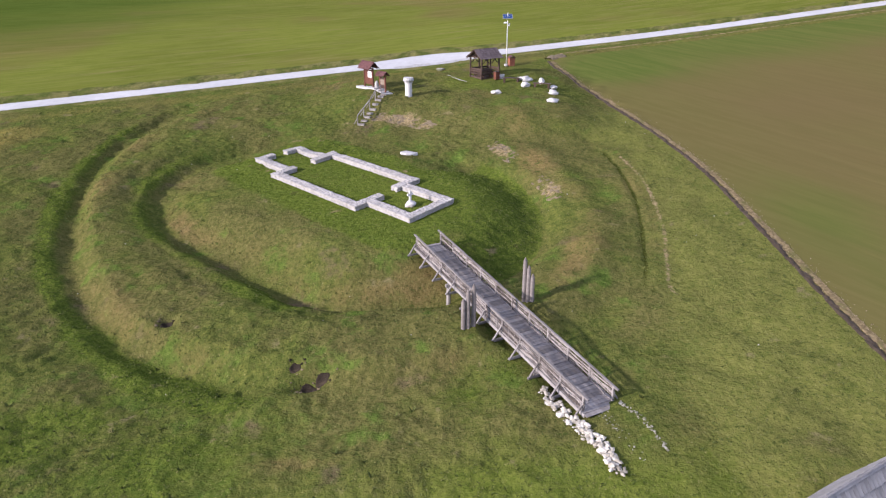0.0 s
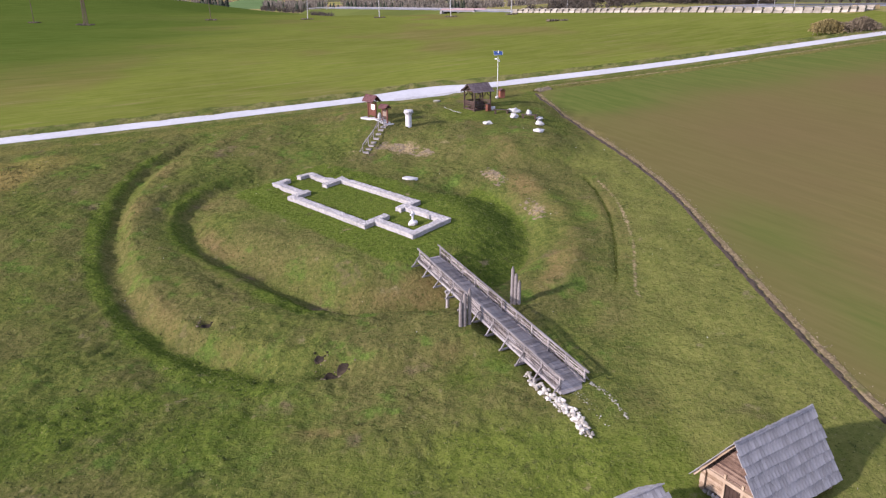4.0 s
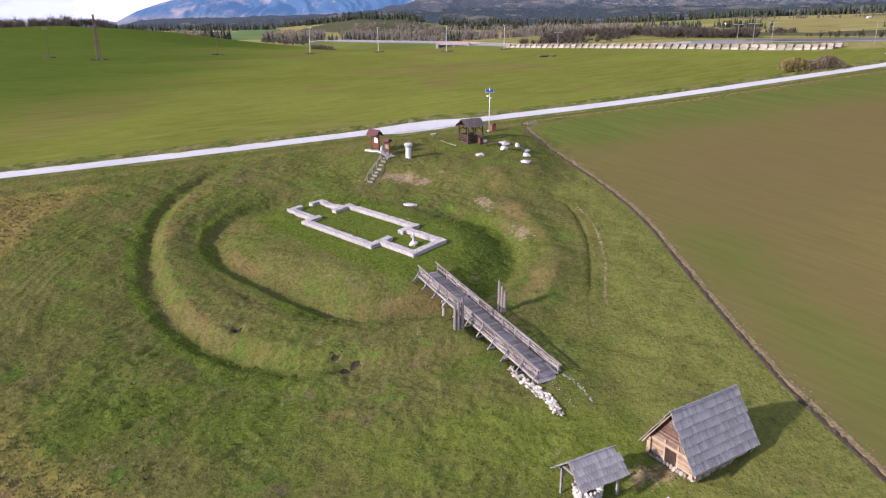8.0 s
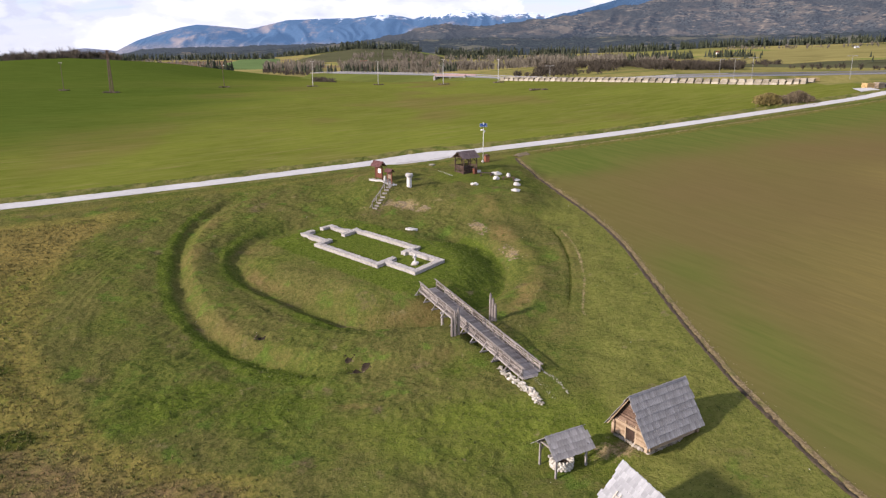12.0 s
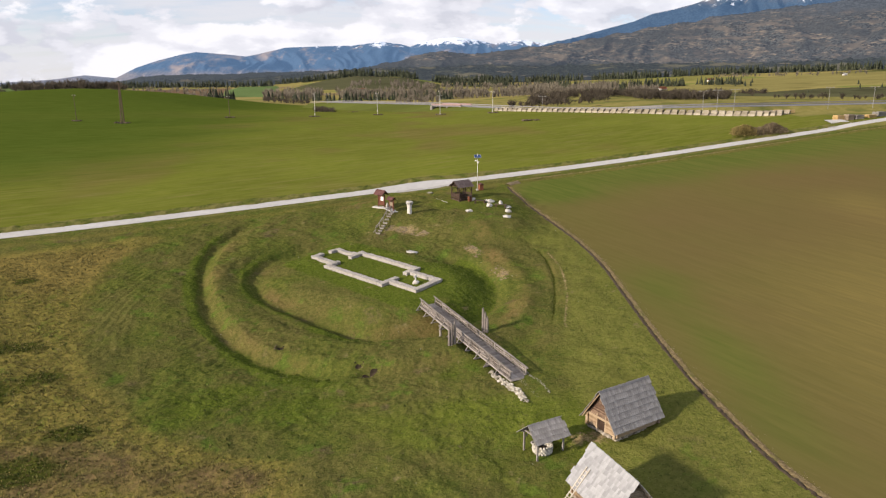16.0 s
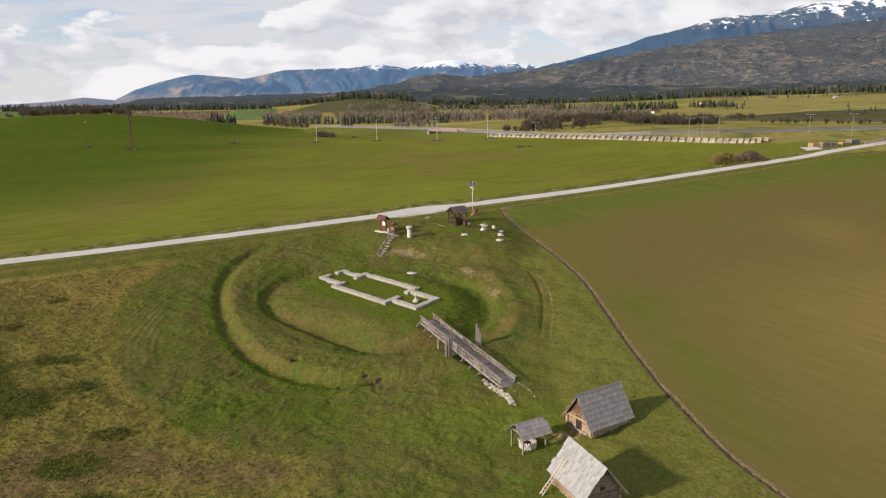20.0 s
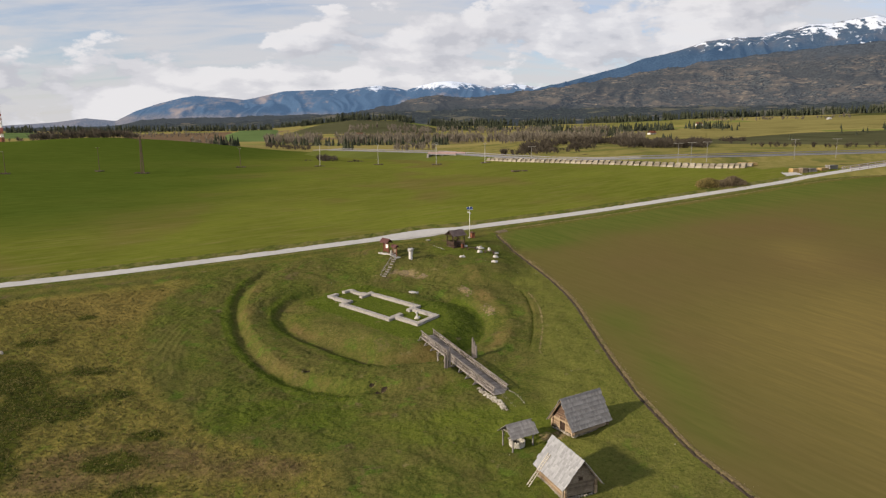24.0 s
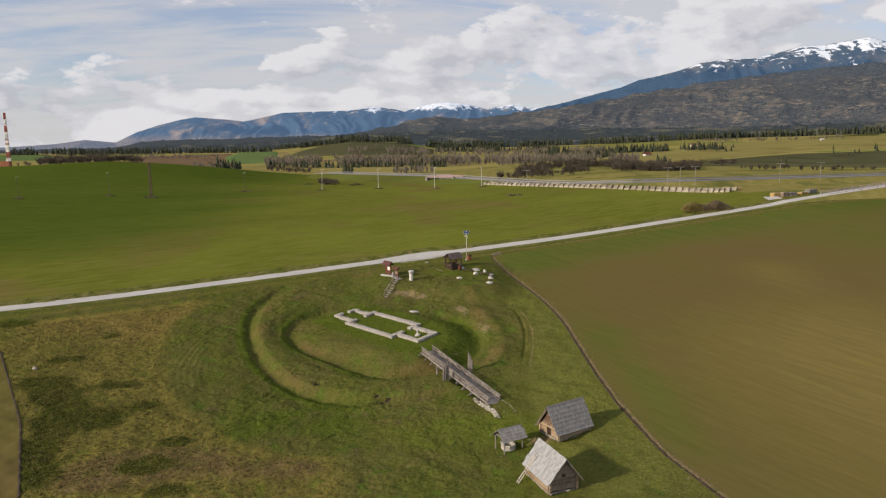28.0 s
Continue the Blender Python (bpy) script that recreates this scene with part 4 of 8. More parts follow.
        beam(bm, (s, -1.15, dz(s) - 0.42), (s, 1.2, dz(s) - 0.42), 0.18, 0.2)
        part("cross_beam", bm, GREY_WOOD, root)
        if s < 10:
            bm = bmesh.new()
            rod(bm, (s + 1.2, 1.0, dz(s) - 0.45), (s, 1.0, ground_at(s, 1.0) + 0.5), 0.08, 0.08, 8)
            part("knee_brace", bm, ROUND_WOOD, root)
    # planks across
    me = block_mesh("plank", (0.262, 2 * hw + 0.16, 0.055), GREY_WOOD, 0.008)
    k = 0
    s = 0.05
    while s < L:
        tilt = math.atan2(d.z, L)
        shared("plank", me, root, Matrix.Translation((s + 0.13, rng.uniform(-0.03, 0.03), dz(s + 0.13) + 0.0 + rng.uniform(0, 0.02))) @ Matrix.Rotation(-tilt, 4, "Y") @ Matrix.Rotation(rng.uniform(-0.012, 0.012), 4, "Z"))
        s += 0.278
    return m, inv


BR_M, BR_INV = build_bridge()


def build_gate_posts():
    """Two groups of three trunks; the tallest stands next to the deck."""
    for trunks in (((3.71, -13.52, 0.53), (3.37, -13.65, 0.27), (3.09, -13.72, -0.27)), ((7.14, -10.75, 0.98), (7.36, -10.93, 0.52), (7.59, -11.05, 0.0))):
        x0, y0 = trunks[0][:2]
        g = gz(x0, y0)
        root = thing("gate_post_group", "three upright weathered trunks of an old gate beside the footbridge", "gate posts", Matrix.Translation((x0, y0, g)), "gate posts")
        for x, y, top in trunks:
            bm = bmesh.new()
            rod(bm, (x - x0, y - y0, gz(x, y) - g - 0.5), (x - x0, y - y0, top - g - 0.22), 0.155, 0.125, 10, 0.0)
            rod(bm, (x - x0, y - y0, top - g - 0.24), (x - x0, y - y0, top - g), 0.123, 0.03, 10)
            part("trunk", bm, OLD_POST, root)


build_gate_posts()


def build_rubble(name, label, pts, width, count, size, spread_z=0.05, mat=None):
    x0, y0 = pts[0]
    root = thing(name, label, "stones", Matrix.Translation((x0, y0, gz(x0, y0))))
    px, py = [p[0] for p in pts], [p[1] for p in pts]
    for k in range(count):
        t = (k + rng.uniform(-0.5, 0.5)) / count * (len(pts) - 1)
        t = min(max(t, 0), len(pts) - 1.001)
        i = int(t)
        x = px[i] + (px[i + 1] - px[i]) * (t - i) + rng.uniform(-width, width)
        y = py[i] + (py[i + 1] - py[i]) * (t - i) + rng.uniform(-width, width) * 0.6
        s = size[0] + (size[1] - size[0]) * rng.random() ** 1.7
        bm = bmesh.new()
        rock(bm, (x - x0, y - y0, gz(x, y) - gz(x0, y0) + s * 0.25 + rng.uniform(0, spread_z)), (s, s * rng.uniform(0.55, 0.95), s * rng.uniform(0.35, 0.6)), sub=1, jit=0.32)
        part("stone", bm, mat or RUBBLE, root)


build_rubble("rubble_edging", "tumbled white limestone rubble edging beside the footbridge ramp", [(6.9, -18.9), (7.36, -20.6), (8.07, -22.0), (8.66, -23.1), (9.05, -24.2), (9.3, -25.4)], 0.34, 270, (0.06, 0.23), 0.08)
build_rubble("stone_kerb", "thin broken line of pale stones along the path edge", [(10.5, -20.7), (11.2, -21.8), (11.57, -22.9), (11.94, -24.3)], 0.12, 60, (0.04, 0.10), 0.02, MOSSY)
build_rubble("path_stones", "scattered small stones showing through the path turf", [(9.6, -21.25), (9.73, -22.1), (10.08, -22.9), (10.6, -25.0)], 0.3, 34, (0.03, 0.07), 0.02, MOSSY)

# ---- shingled log huts and the well ----


def shingles(root, length, half, ridge_z, eave_z, courses, width, mat, sides=(-1, 1), x0=0.0, thick=0.038, joined=()):
    """Rows of split shingles on both slopes; the ridge runs along x at y = 0."""
    run = math.hypot(half, ridge_z - eave_z)
    ang = math.atan2(ridge_z - eave_z, half)
    step_len = run / courses
    me = block_mesh("shingle", (width * 0.965, step_len * 1.32, thick), mat, 0.004)
    for side in sides:
        bm = bmesh.new() if side in joined else None
        for c in range(courses):
            x = x0 - rng.uniform(0.0, width * 0.8)
            k = 0
            while x < x0 + length - width * 0.4:
                t = (c + 0.5 + 0.05) * step_len + rng.uniform(-0.02, 0.02)
                y = side * (t * math.cos(ang))
                z = ridge_z - t * math.sin(ang) + 0.045 + rng.uniform(0, 0.012)
                m = Matrix.Translation((x + width / 2, y, z)) @ Matrix.Rotation(-side * (ang - 0.04), 4, "X") @ Matrix.Rotation(rng.uniform(-0.015, 0.015), 4, "Z")
                if bm is None:
                    shared("shingle", me, root, m)
                else:
                    box(bm, (-width * 0.48, -step_len * 0.66, -thick / 2), (width * 0.48, step_len * 0.66, thick / 2), m)
                x += width
                k += 1
        if bm is not None:
            part("far_shingles", bm, mat, root, kind="stuff")


def log_walls(root, x0, x1, hw, z0, z1, n, r, mat_front, mat_rest, door=None, roof=None):
    """Round logs crossing at the corners; door: (y0, y1, top) in the front wall at x0."""
    for k in range(n):
        z = z0 + (z1 - z0) * (k + 0.5) / n
        for side in (-1, 1):
            bm = bmesh.new()
            rod(bm, (x0 - 0.28, side * hw, z), (x1 + 0.28, side * hw, z + rng.uniform(-0.01, 0.01)), r * 1.08, r, 9, 0.012)
            part("wall_log", bm, mat_rest, root)
        zz = z + (z1 - z0) / n * 0.5
        if zz > z1 + 0.05:
            continue
        for x, mat in ((x0, mat_front), (x1, mat_rest)):
            reach = min(hw + 0.26, (roof[0] - zz - 0.24) * roof[2] / (roof[0] - roof[1])) if roof else hw + 0.26
            spans = [(-reach, reach)]
            if x == x0 and door and zz < door[2]:
                spans = [(-reach, door[0]), (door[1], reach)]
            for a, b in spans:
                bm = bmesh.new()
                rod(bm, (x, a, zz), (x, b, zz), r, r * 1.05, 9, 0.01)
                part("wall_log", bm, mat, root)


def gable(root, x, hw, z0, half, ridge_z, eave_z, mat, name, rods=16, thick=0.05):
    """A filled gable triangle above the wall, of thin level rods."""
    fill = None
    top = ridge_z - 0.12
    slope = (ridge_z - eave_z) / half
    for k in range(rods):
        z = z0 + (top - z0) * (k + 0.5) / rods
        w = min((top - z) / slope, hw + 0.1)
        if w > 0.06:
            bm = bmesh.new()
            rod(bm, (x, -w, z), (x, w, z), (top - z0) / rods * 0.62, None, 6, 0.01)
            if fill is None:
                fill = part(name, bm, mat, root)
            else:
                part("gable_rod", bm, mat, fill)


def footing(root, x0, x1, hw, z, count, mat=None):
    bm = bmesh.new()
    per = 2 * (x1 - x0) + 4 * hw
    for k in range(count):
        s = per * k / count
        if s < x1 - x0:
            x, y = x0 + s, -hw
        elif s < x1 - x0 + 2 * hw:
            x, y = x1, -hw + s - (x1 - x0)
        elif s < 2 * (x1 - x0) + 2 * hw:
            x, y = x1 - (s - (x1 - x0) - 2 * hw), hw
        else:
            x, y = x0, hw - (s - 2 * (x1 - x0) - 2 * hw)
        w = rng.uniform(0.15, 0.24)
        rock(bm, (x, y, z - 0.04 + rng.uniform(-0.03, 0.03)), (w, w * 0.7, 0.17), sub=1, jit=0.2)
    part("footing", bm, mat or FOOTING, root, "rough pale stone footing")


def build_hut_one():
    a, b = Vector((14.35, -31.56)), Vector((19.63, -28.71))
    d = (b - a).normalized()
    c = (a + b) / 2
    g = min(gz(c.x, c.y), -3.75)
    m = frame_at(a.x, a.y, g, d.x, d.y)
    root = thing("log_hut", "small honey-coloured log hut with a steep grey shingle roof", "hut", m, "log huts")
    ridge, eave, half = 0.08 - g, -2.85 - g, 2.03
    L, x0, x1, hw = 6.0, 0.55, 5.55, 1.62
    top = eave + (ridge - eave) * (1 - hw / half) - 0.22
    footing(root, x0, x1, hw, 0.02, 62)
    log_walls(root, x0, x1, hw, 0.16, top, 7, 0.135, LOG_WOOD, LOG_WOOD, door=(-0.42, 0.46, 1.55), roof=(ridge, eave, half))
    # door leaf and frame
    bm = bmesh.new()
    for k in range(4):
        box(bm, (x0 - 0.05, -0.40 + k * 0.21, 0.2), (x0 + 0.02, -0.40 + (k + 1) * 0.21 - 0.012, 1.5), None, 0.003)
    door = part("door", bm, DARK_WOOD, root, "dark plank door")
    bm = bmesh.new()
    box(bm, (x0 - 0.075, 0.30, 0.8), (x0 - 0.05, 0.36, 1.0))
    part("handle", bm, DARK_WOOD, door)
    for y in (-0.47, 0.51):
        bm = bmesh.new()
        box(bm, (x0 - 0.14, y - 0.06, 0.14), (x0 + 0.12, y + 0.06, 1.62), None, 0.005)
        part("door_jamb", bm, LOG_WOOD, root)
    bm = bmesh.new()
    box(bm, (x0 - 0.17, -hw - 0.12, top - 0.1), (x0 + 0.1, hw + 0.12, top + 0.1), None, 0.01)
    part("tie_beam", bm, LOG_WOOD, root, "pale squared tie beam across the gable")
    gable(root, x0, hw, top + 0.08, half, ridge, eave, WATTLE, "wattle_gable", 20)
    gable(root, x1, hw, top + 0.1, half, ridge, eave, WATTLE, "wattle_gable", 20)
    # rafters at both ends, with a board along the verge
    for x in (0.12, L - 0.12):
        for s in (-1, 1):
            bm = bmesh.new()
            beam(bm, (x, s * half * 0.99, eave - 0.06), (x, 0, ridge - 0.06), 0.09, 0.13)
            part("barge_rafter", bm, LOG_WOOD, root)
    for s in (-1, 1):
        bm = bmesh.new()
        v = [bm.verts.new(p) for p in ((0.03, 0, ridge - 0.0), (L - 0.03, 0, ridge - 0.0), (L - 0.03, s * half, eave + 0.0), (0.03, s * half, eave + 0.0))]
        f = bm.faces.new(v)
        bmesh.ops.solidify(bm, geom=[f], thickness=0.03)
        part("roof_boarding", bm, OLD_LOG, root)
    bm = bmesh.new()
    for s in (-1, 1):
        box(bm, (0, -0.13 if s < 0 else -0.02, 0.0), (L, 0.02 if s < 0 else 0.13, 0.03), Matrix.Translation((0, 0, ridge + 0.05)) @ Matrix.Rotation(-s * 0.9, 4, "X"))
    part("ridge_board", bm, SHINGLE, root)
    shingles(root, L, half + 0.05, ridge, eave - 0.06, 7, 0.235, SHINGLE, joined=(1,))


build_hut_one()


def build_hut_two():
    a, b = Vector((13.79, -43.2)), Vector((12.11, -37.53))
    d = (b - a).normalized()
    c = (a + b) / 2
    g = gz(c.x, c.y)
    m = frame_at(a.x, a.y, g, d.x, d.y)
    root = thing("log_hut", "old dark log hut under a silvered shingle roof", "hut", m, "log huts")
    ridge, eave, half = -1.24 - g, -3.85 - g, 2.12
    L, x0, x1, hw = 5.9, 0.6, 5.5, 1.65
    top = eave + (ridge - eave) * (1 - hw / half) - 0.22
    footing(root, x0, x1, hw, 0.02, 58)
    log_walls(root, x0, x1, hw, 0.14, top, 7, 0.13, OLD_LOG, LOG_WOOD, roof=(ridge, eave, half))
    gable(root, x0, hw, top + 0.06, half, ridge, eave, OLD_LOG, "log_gable", 9)
    gable(root, x1, hw, top + 0.06, half, ridge, eave, OLD_LOG, "log_gable", 9)
    bm = bmesh.new()
    box(bm, (x0 - 0.15, -0.22, top + 0.1), (x0 - 0.06, 0.22, top + 0.45))
    win = part("window", bm, DARK_WOOD, root, "small dark window opening in the gable")
    for z in (top + 0.07, top + 0.48):
        bm = bmesh.new()
        box(bm, (x0 - 0.19, -0.3, z - 0.04), (x0 - 0.07, 0.3, z + 0.03))
        part("frame_board", bm, OLD_LOG, win)
    for x in (0.1, L - 0.1):
        for s in (-1, 1):
            bm = bmesh.new()
            beam(bm, (x, s * half, eave - 0.06), (x, 0, ridge - 0.06), 0.08, 0.12)
            part("barge_rafter", bm, OLD_LOG, root)
    for s in (-1, 1):
        bm = bmesh.new()
        v = [bm.verts.new(p) for p in ((0.03, 0, ridge), (L - 0.03, 0, ridge), (L - 0.03, s * half, eave), (0.03, s * half, eave))]
        f = bm.faces.new(v)
        bmesh.ops.solidify(bm, geom=[f], thickness=0.03)
        part("roof_boarding", bm, OLD_LOG, root)
    shingles(root, L, half + 0.04, ridge, eave - 0.05, 9, 0.21, PALE_SHINGLE, joined=(-1,))
    # the ladder leans on the west slope
    foot = m.inverted() @ Vector((9.18, -39.7, gz(9.18, -39.7)))
    head = Vector((foot.x - 0.15, 0.75, ridge - 0.75 * (ridge - eave) / half + 0.22))
    lroot = thing("ladder", "bleached wooden ladder leaning against the hut roof", "ladder", m @ Matrix.Translation(foot))
    v = (head - foot) * 0.87
    for s in (-0.2, 0.2):
        bm = bmesh.new()
        beam(bm, (s, 0, -0.05), (v.x + s, v.y, v.z), 0.07, 0.07)
        part("rail", bm, PALE_WOOD, lroot)
    for k in range(11):
        t = (k + 0.7) / 11.6
        bm = bmesh.new()
        p = Vector((v.x * t, v.y * t, v.z * t))
        beam(bm, (p.x - 0.26, p.y, p.z + 0.02), (p.x + 0.26, p.y, p.z + 0.02), 0.06, 0.05)
        part("rung", bm, PALE_WOOD, lroot)
    return m


PALE_WOOD = material("bleached_wood", [(0.34, 0.30, 0.25), (0.48, 0.44, 0.38), (0.58, 0.54, 0.48)], (3.0, 0.8), 0.85, 0.3, 18)
HUT2_M = build_hut_two()


def build_well():
    a, b = Vector((8.03, -33.12)), Vector((11.11, -31.64))
    d = (b - a).normalized()
    c = (a + b) / 2
    g = gz(c.x, c.y)
    m = frame_at(a.x, a.y, g, d.x, d.y)
    root = thing("draw_well", "round whitewashed stone well under a small grey shingle roof on posts", "well", m)
    ridge, eave, half, L = -2.0 - g, -3.06 - g, 1.28, 3.42
    # wall of the shaft, stone by stone
    cx, cy = 1.48, -0.12
    bm = bmesh.new()
    for lv in range(4):
        for k in range(17):
            an = 2 * math.pi * (k + 0.5 * (lv % 2)) / 17
            s = rng.uniform(0.15, 0.19)
            rock(bm, (cx + 0.74 * math.cos(an), cy + 0.74 * math.sin(an), 0.08 + 0.17 * lv), (s, s * 0.8, 0.13), sub=1, jit=0.2)
    part("shaft_wall", bm, RUBBLE_JOINED, root)
    # a dark plug stands for the unlit depth of the shaft
    bm = bmesh.new()
    rod(bm, (cx, cy, -0.4), (cx, cy, 0.18), 0.64, None, 16)
    part("water", bm, DARK_WOOD, root, "dark plug in place of the shaded shaft mouth")
    for x in (0.35, L - 0.4):
        for y in (-0.92, 0.92):
            p = m @ Vector((x, y, 0))
            bm = bmesh.new()
            beam(bm, (x, y, gz(p.x, p.y) - g - 0.15), (x + 0.001, y, eave + 0.30), 0.13, 0.13)
            part("post", bm, GREY_WOOD, root)
        bm = bmesh.new()
        beam(bm, (x, -1.05, eave + 0.26), (x, 1.05, eave + 0.26), 0.1, 0.12)
        part("tie", bm, GREY_WOOD, root)
        for s in (-1, 1):
            bm = bmesh.new()
            beam(bm, (x, s * half, eave - 0.05), (x, 0, ridge - 0.06), 0.07, 0.1)
            part("rafter", bm, GREY_WOOD, root)
    for y in (-0.92, 0.92):
        bm = bmesh.new()
        beam(bm, (0.1, y, eave + 0.2), (L - 0.1, y, eave + 0.2), 0.1, 0.11)
        part("plate", bm, GREY_WOOD, root)
        bm = bmesh.new()
        beam(bm, (0.35, y, eave - 0.55), (1.0, y, eave + 0.15), 0.07, 0.07)
        part("brace", bm, GREY_WOOD, root)
    bm = bmesh.new()
    rod(bm, (0.3, cy, 1.12), (L - 0.35, cy, 1.12), 0.1, None, 10)
    part("windlass", bm, ROUND_WOOD, root)
    for s in (-1, 1):
        bm = bmesh.new()
        v = [bm.verts.new(p) for p in ((0.03, 0, ridge), (L - 0.03, 0, ridge), (L - 0.03, s * half, eave), (0.03, s * half, eave))]
        f = bm.faces.new(v)
        bmesh.ops.solidify(bm, geom=[f], thickness=0.025)
        part("roof_boarding", bm, OLD_LOG, root)
    shingles(root, L, half + 0.04, ridge, eave - 0.04, 4, 0.24, SHINGLE, joined=())


build_well()

# ---- the terrace: notice boards, column, shelter, lamp, stones ----


def small_roof(root, length, half, rise, z, mat, courses=4, width=0.16, name="shingle"):
    """A little saddle roof, its ridge along x, eaves at height z."""
    for s in (-1, 1):
        bm = bmesh.new()
        v = [bm.verts.new(p) for p in ((-length / 2, 0, z + rise), (length / 2, 0, z + rise), (length / 2, s * half, z), (-length / 2, s * half, z))]
        f = bm.faces.new(v)
        bmesh.ops.solidify(bm, geom=[f], thickness=0.04)
        part("roof_boarding", bm, mat, root)
    shingles(root, length, half + 0.03, z + rise + 0.02, z - 0.02, courses, width, mat, x0=-length / 2, thick=0.02)


def build_boards():
    a, b = Vector((-5.95, 37.2)), Vector((-2.3, 32.6))
    d = (b - a).normalized()
    c = (a + b) / 2
    g = gz(c.x, c.y)
    bm = bmesh.new()
    L = (b - a).length
    n = 8
    mslab = frame_at(c.x, c.y, 0, d.x, d.y)
    for k in range(n):
        x = -L / 2 + L * (k + 0.5) / n
        p = mslab @ Vector((x, 0, 0))
        box(bm, (x - L / n / 2 + 0.01, -0.55, gz(p.x, p.y) - 0.2), (x + L / n / 2 - 0.01, 0.55, gz(p.x, p.y) + 0.10), None, 0.01)
    solid("paved_strip", bm, CONCRETE, "pale concrete strip under the notice boards", "paving", mslab)
    for t, wide, post_h, rise, roof_l, label in ((0.33, 1.7, 2.2, 0.75, 2.35, "tall red-brown roofed notice board with a white sheet"), (0.80, 1.05, 1.75, 0.45, 1.45, "smaller red-brown roofed notice board, weathered grey")):
        p = a + (b - a) * t
        g0 = gz(p.x, p.y) + 0.1
        m = frame_at(p.x, p.y, g0, d.x, d.y)
        root = thing("notice_board", label, "notice board", m, "notice boards")
        for s in (-1, 1):
            bm = bmesh.new()
            box(bm, (s * wide / 2 - 0.08, -0.08, -0.1), (s * wide / 2 + 0.08, 0.08, post_h + 0.12), None, 0.0, 0.01)
            part("post", bm, RED_WOOD, root)
        bm = bmesh.new()
        for k in range(6):
            z = 0.35 + (post_h - 0.5) * k / 6
            box(bm, (-wide / 2 + 0.06, -0.03, z), (wide / 2 - 0.06, 0.03, z + (post_h - 0.5) / 6 - 0.01))
        panel = part("panel", bm, RED_WOOD if t < 0.5 else DARK_WOOD, root)
        bm = bmesh.new()
        if t < 0.5:
            box(bm, (-0.12, -0.05, 1.15), (0.62, -0.034, 1.85))
        else:
            box(bm, (-0.38, -0.05, 0.75), (0.38, -0.034, 1.35))
        part("sheet", bm, PAPER if t < 0.5 else OLD_LOG, panel)
        bm = bmesh.new()
        box(bm, (-wide / 2 - 0.05, -0.06, post_h - 0.06), (wide / 2 + 0.05, 0.06, post_h + 0.08))
        part("head_rail", bm, RED_WOOD, root)
        for s in (-1, 1):
            for y in (-1, 1):
                bm = bmesh.new()
                beam(bm, (s * wide / 2, y * 0.62, post_h - 0.05), (s * wide / 2, 0, post_h + rise - 0.05), 0.07, 0.09)
                part("rafter", bm, RED_WOOD, root)
        small_roof(root, roof_l, 0.72 if t < 0.5 else 0.5, rise, post_h, ROOF_RED, 4, 0.18)
    p = a + (b - a) * 0.60
    bm = bmesh.new()
    rock(bm, (0, 0, 0.35), (0.28, 0.2, 0.5), sub=2, jit=0.12, flat=0.36)
    solid("standing_stone", bm, BOULDER, "small white standing stone between the notice boards", "stone", Matrix.Translation((p.x, p.y, gz(p.x, p.y) + 0.1)), smooth=True)


ROOF_RED = material("dark_red_shingle", [(0.055, 0.022, 0.021), (0.088, 0.036, 0.033), (0.125, 0.056, 0.051)], (3.0, 0.8), 0.6, 0.25, 20, object_random=0.3)
build_boards()


def build_column():
    x, y = 0.0, 31.4
    root = thing("stone_column", "squat white plastered column with a chipped grey stone capital", "column", Matrix.Translation((x, y, gz(x, y))))
    bm = bmesh.new()
    rod(bm, (0, 0, -0.1), (0, 0, 1.55), 0.40, 0.38, 20)
    part("shaft", bm, PLASTER, root, smooth=False)
    bm = bmesh.new()
    for k in range(12):
        an = 2 * math.pi * k / 12
        rock(bm, (0.46 * math.cos(an), 0.46 * math.sin(an), 1.90 + rng.uniform(-0.05, 0.05)), (0.2, 0.17, 0.22), sub=1, jit=0.25)
    rod(bm, (0, 0, 1.54), (0, 0, 2.12), 0.46, 0.56, 14)
    part("capital", bm, CARVED, root)


build_column()


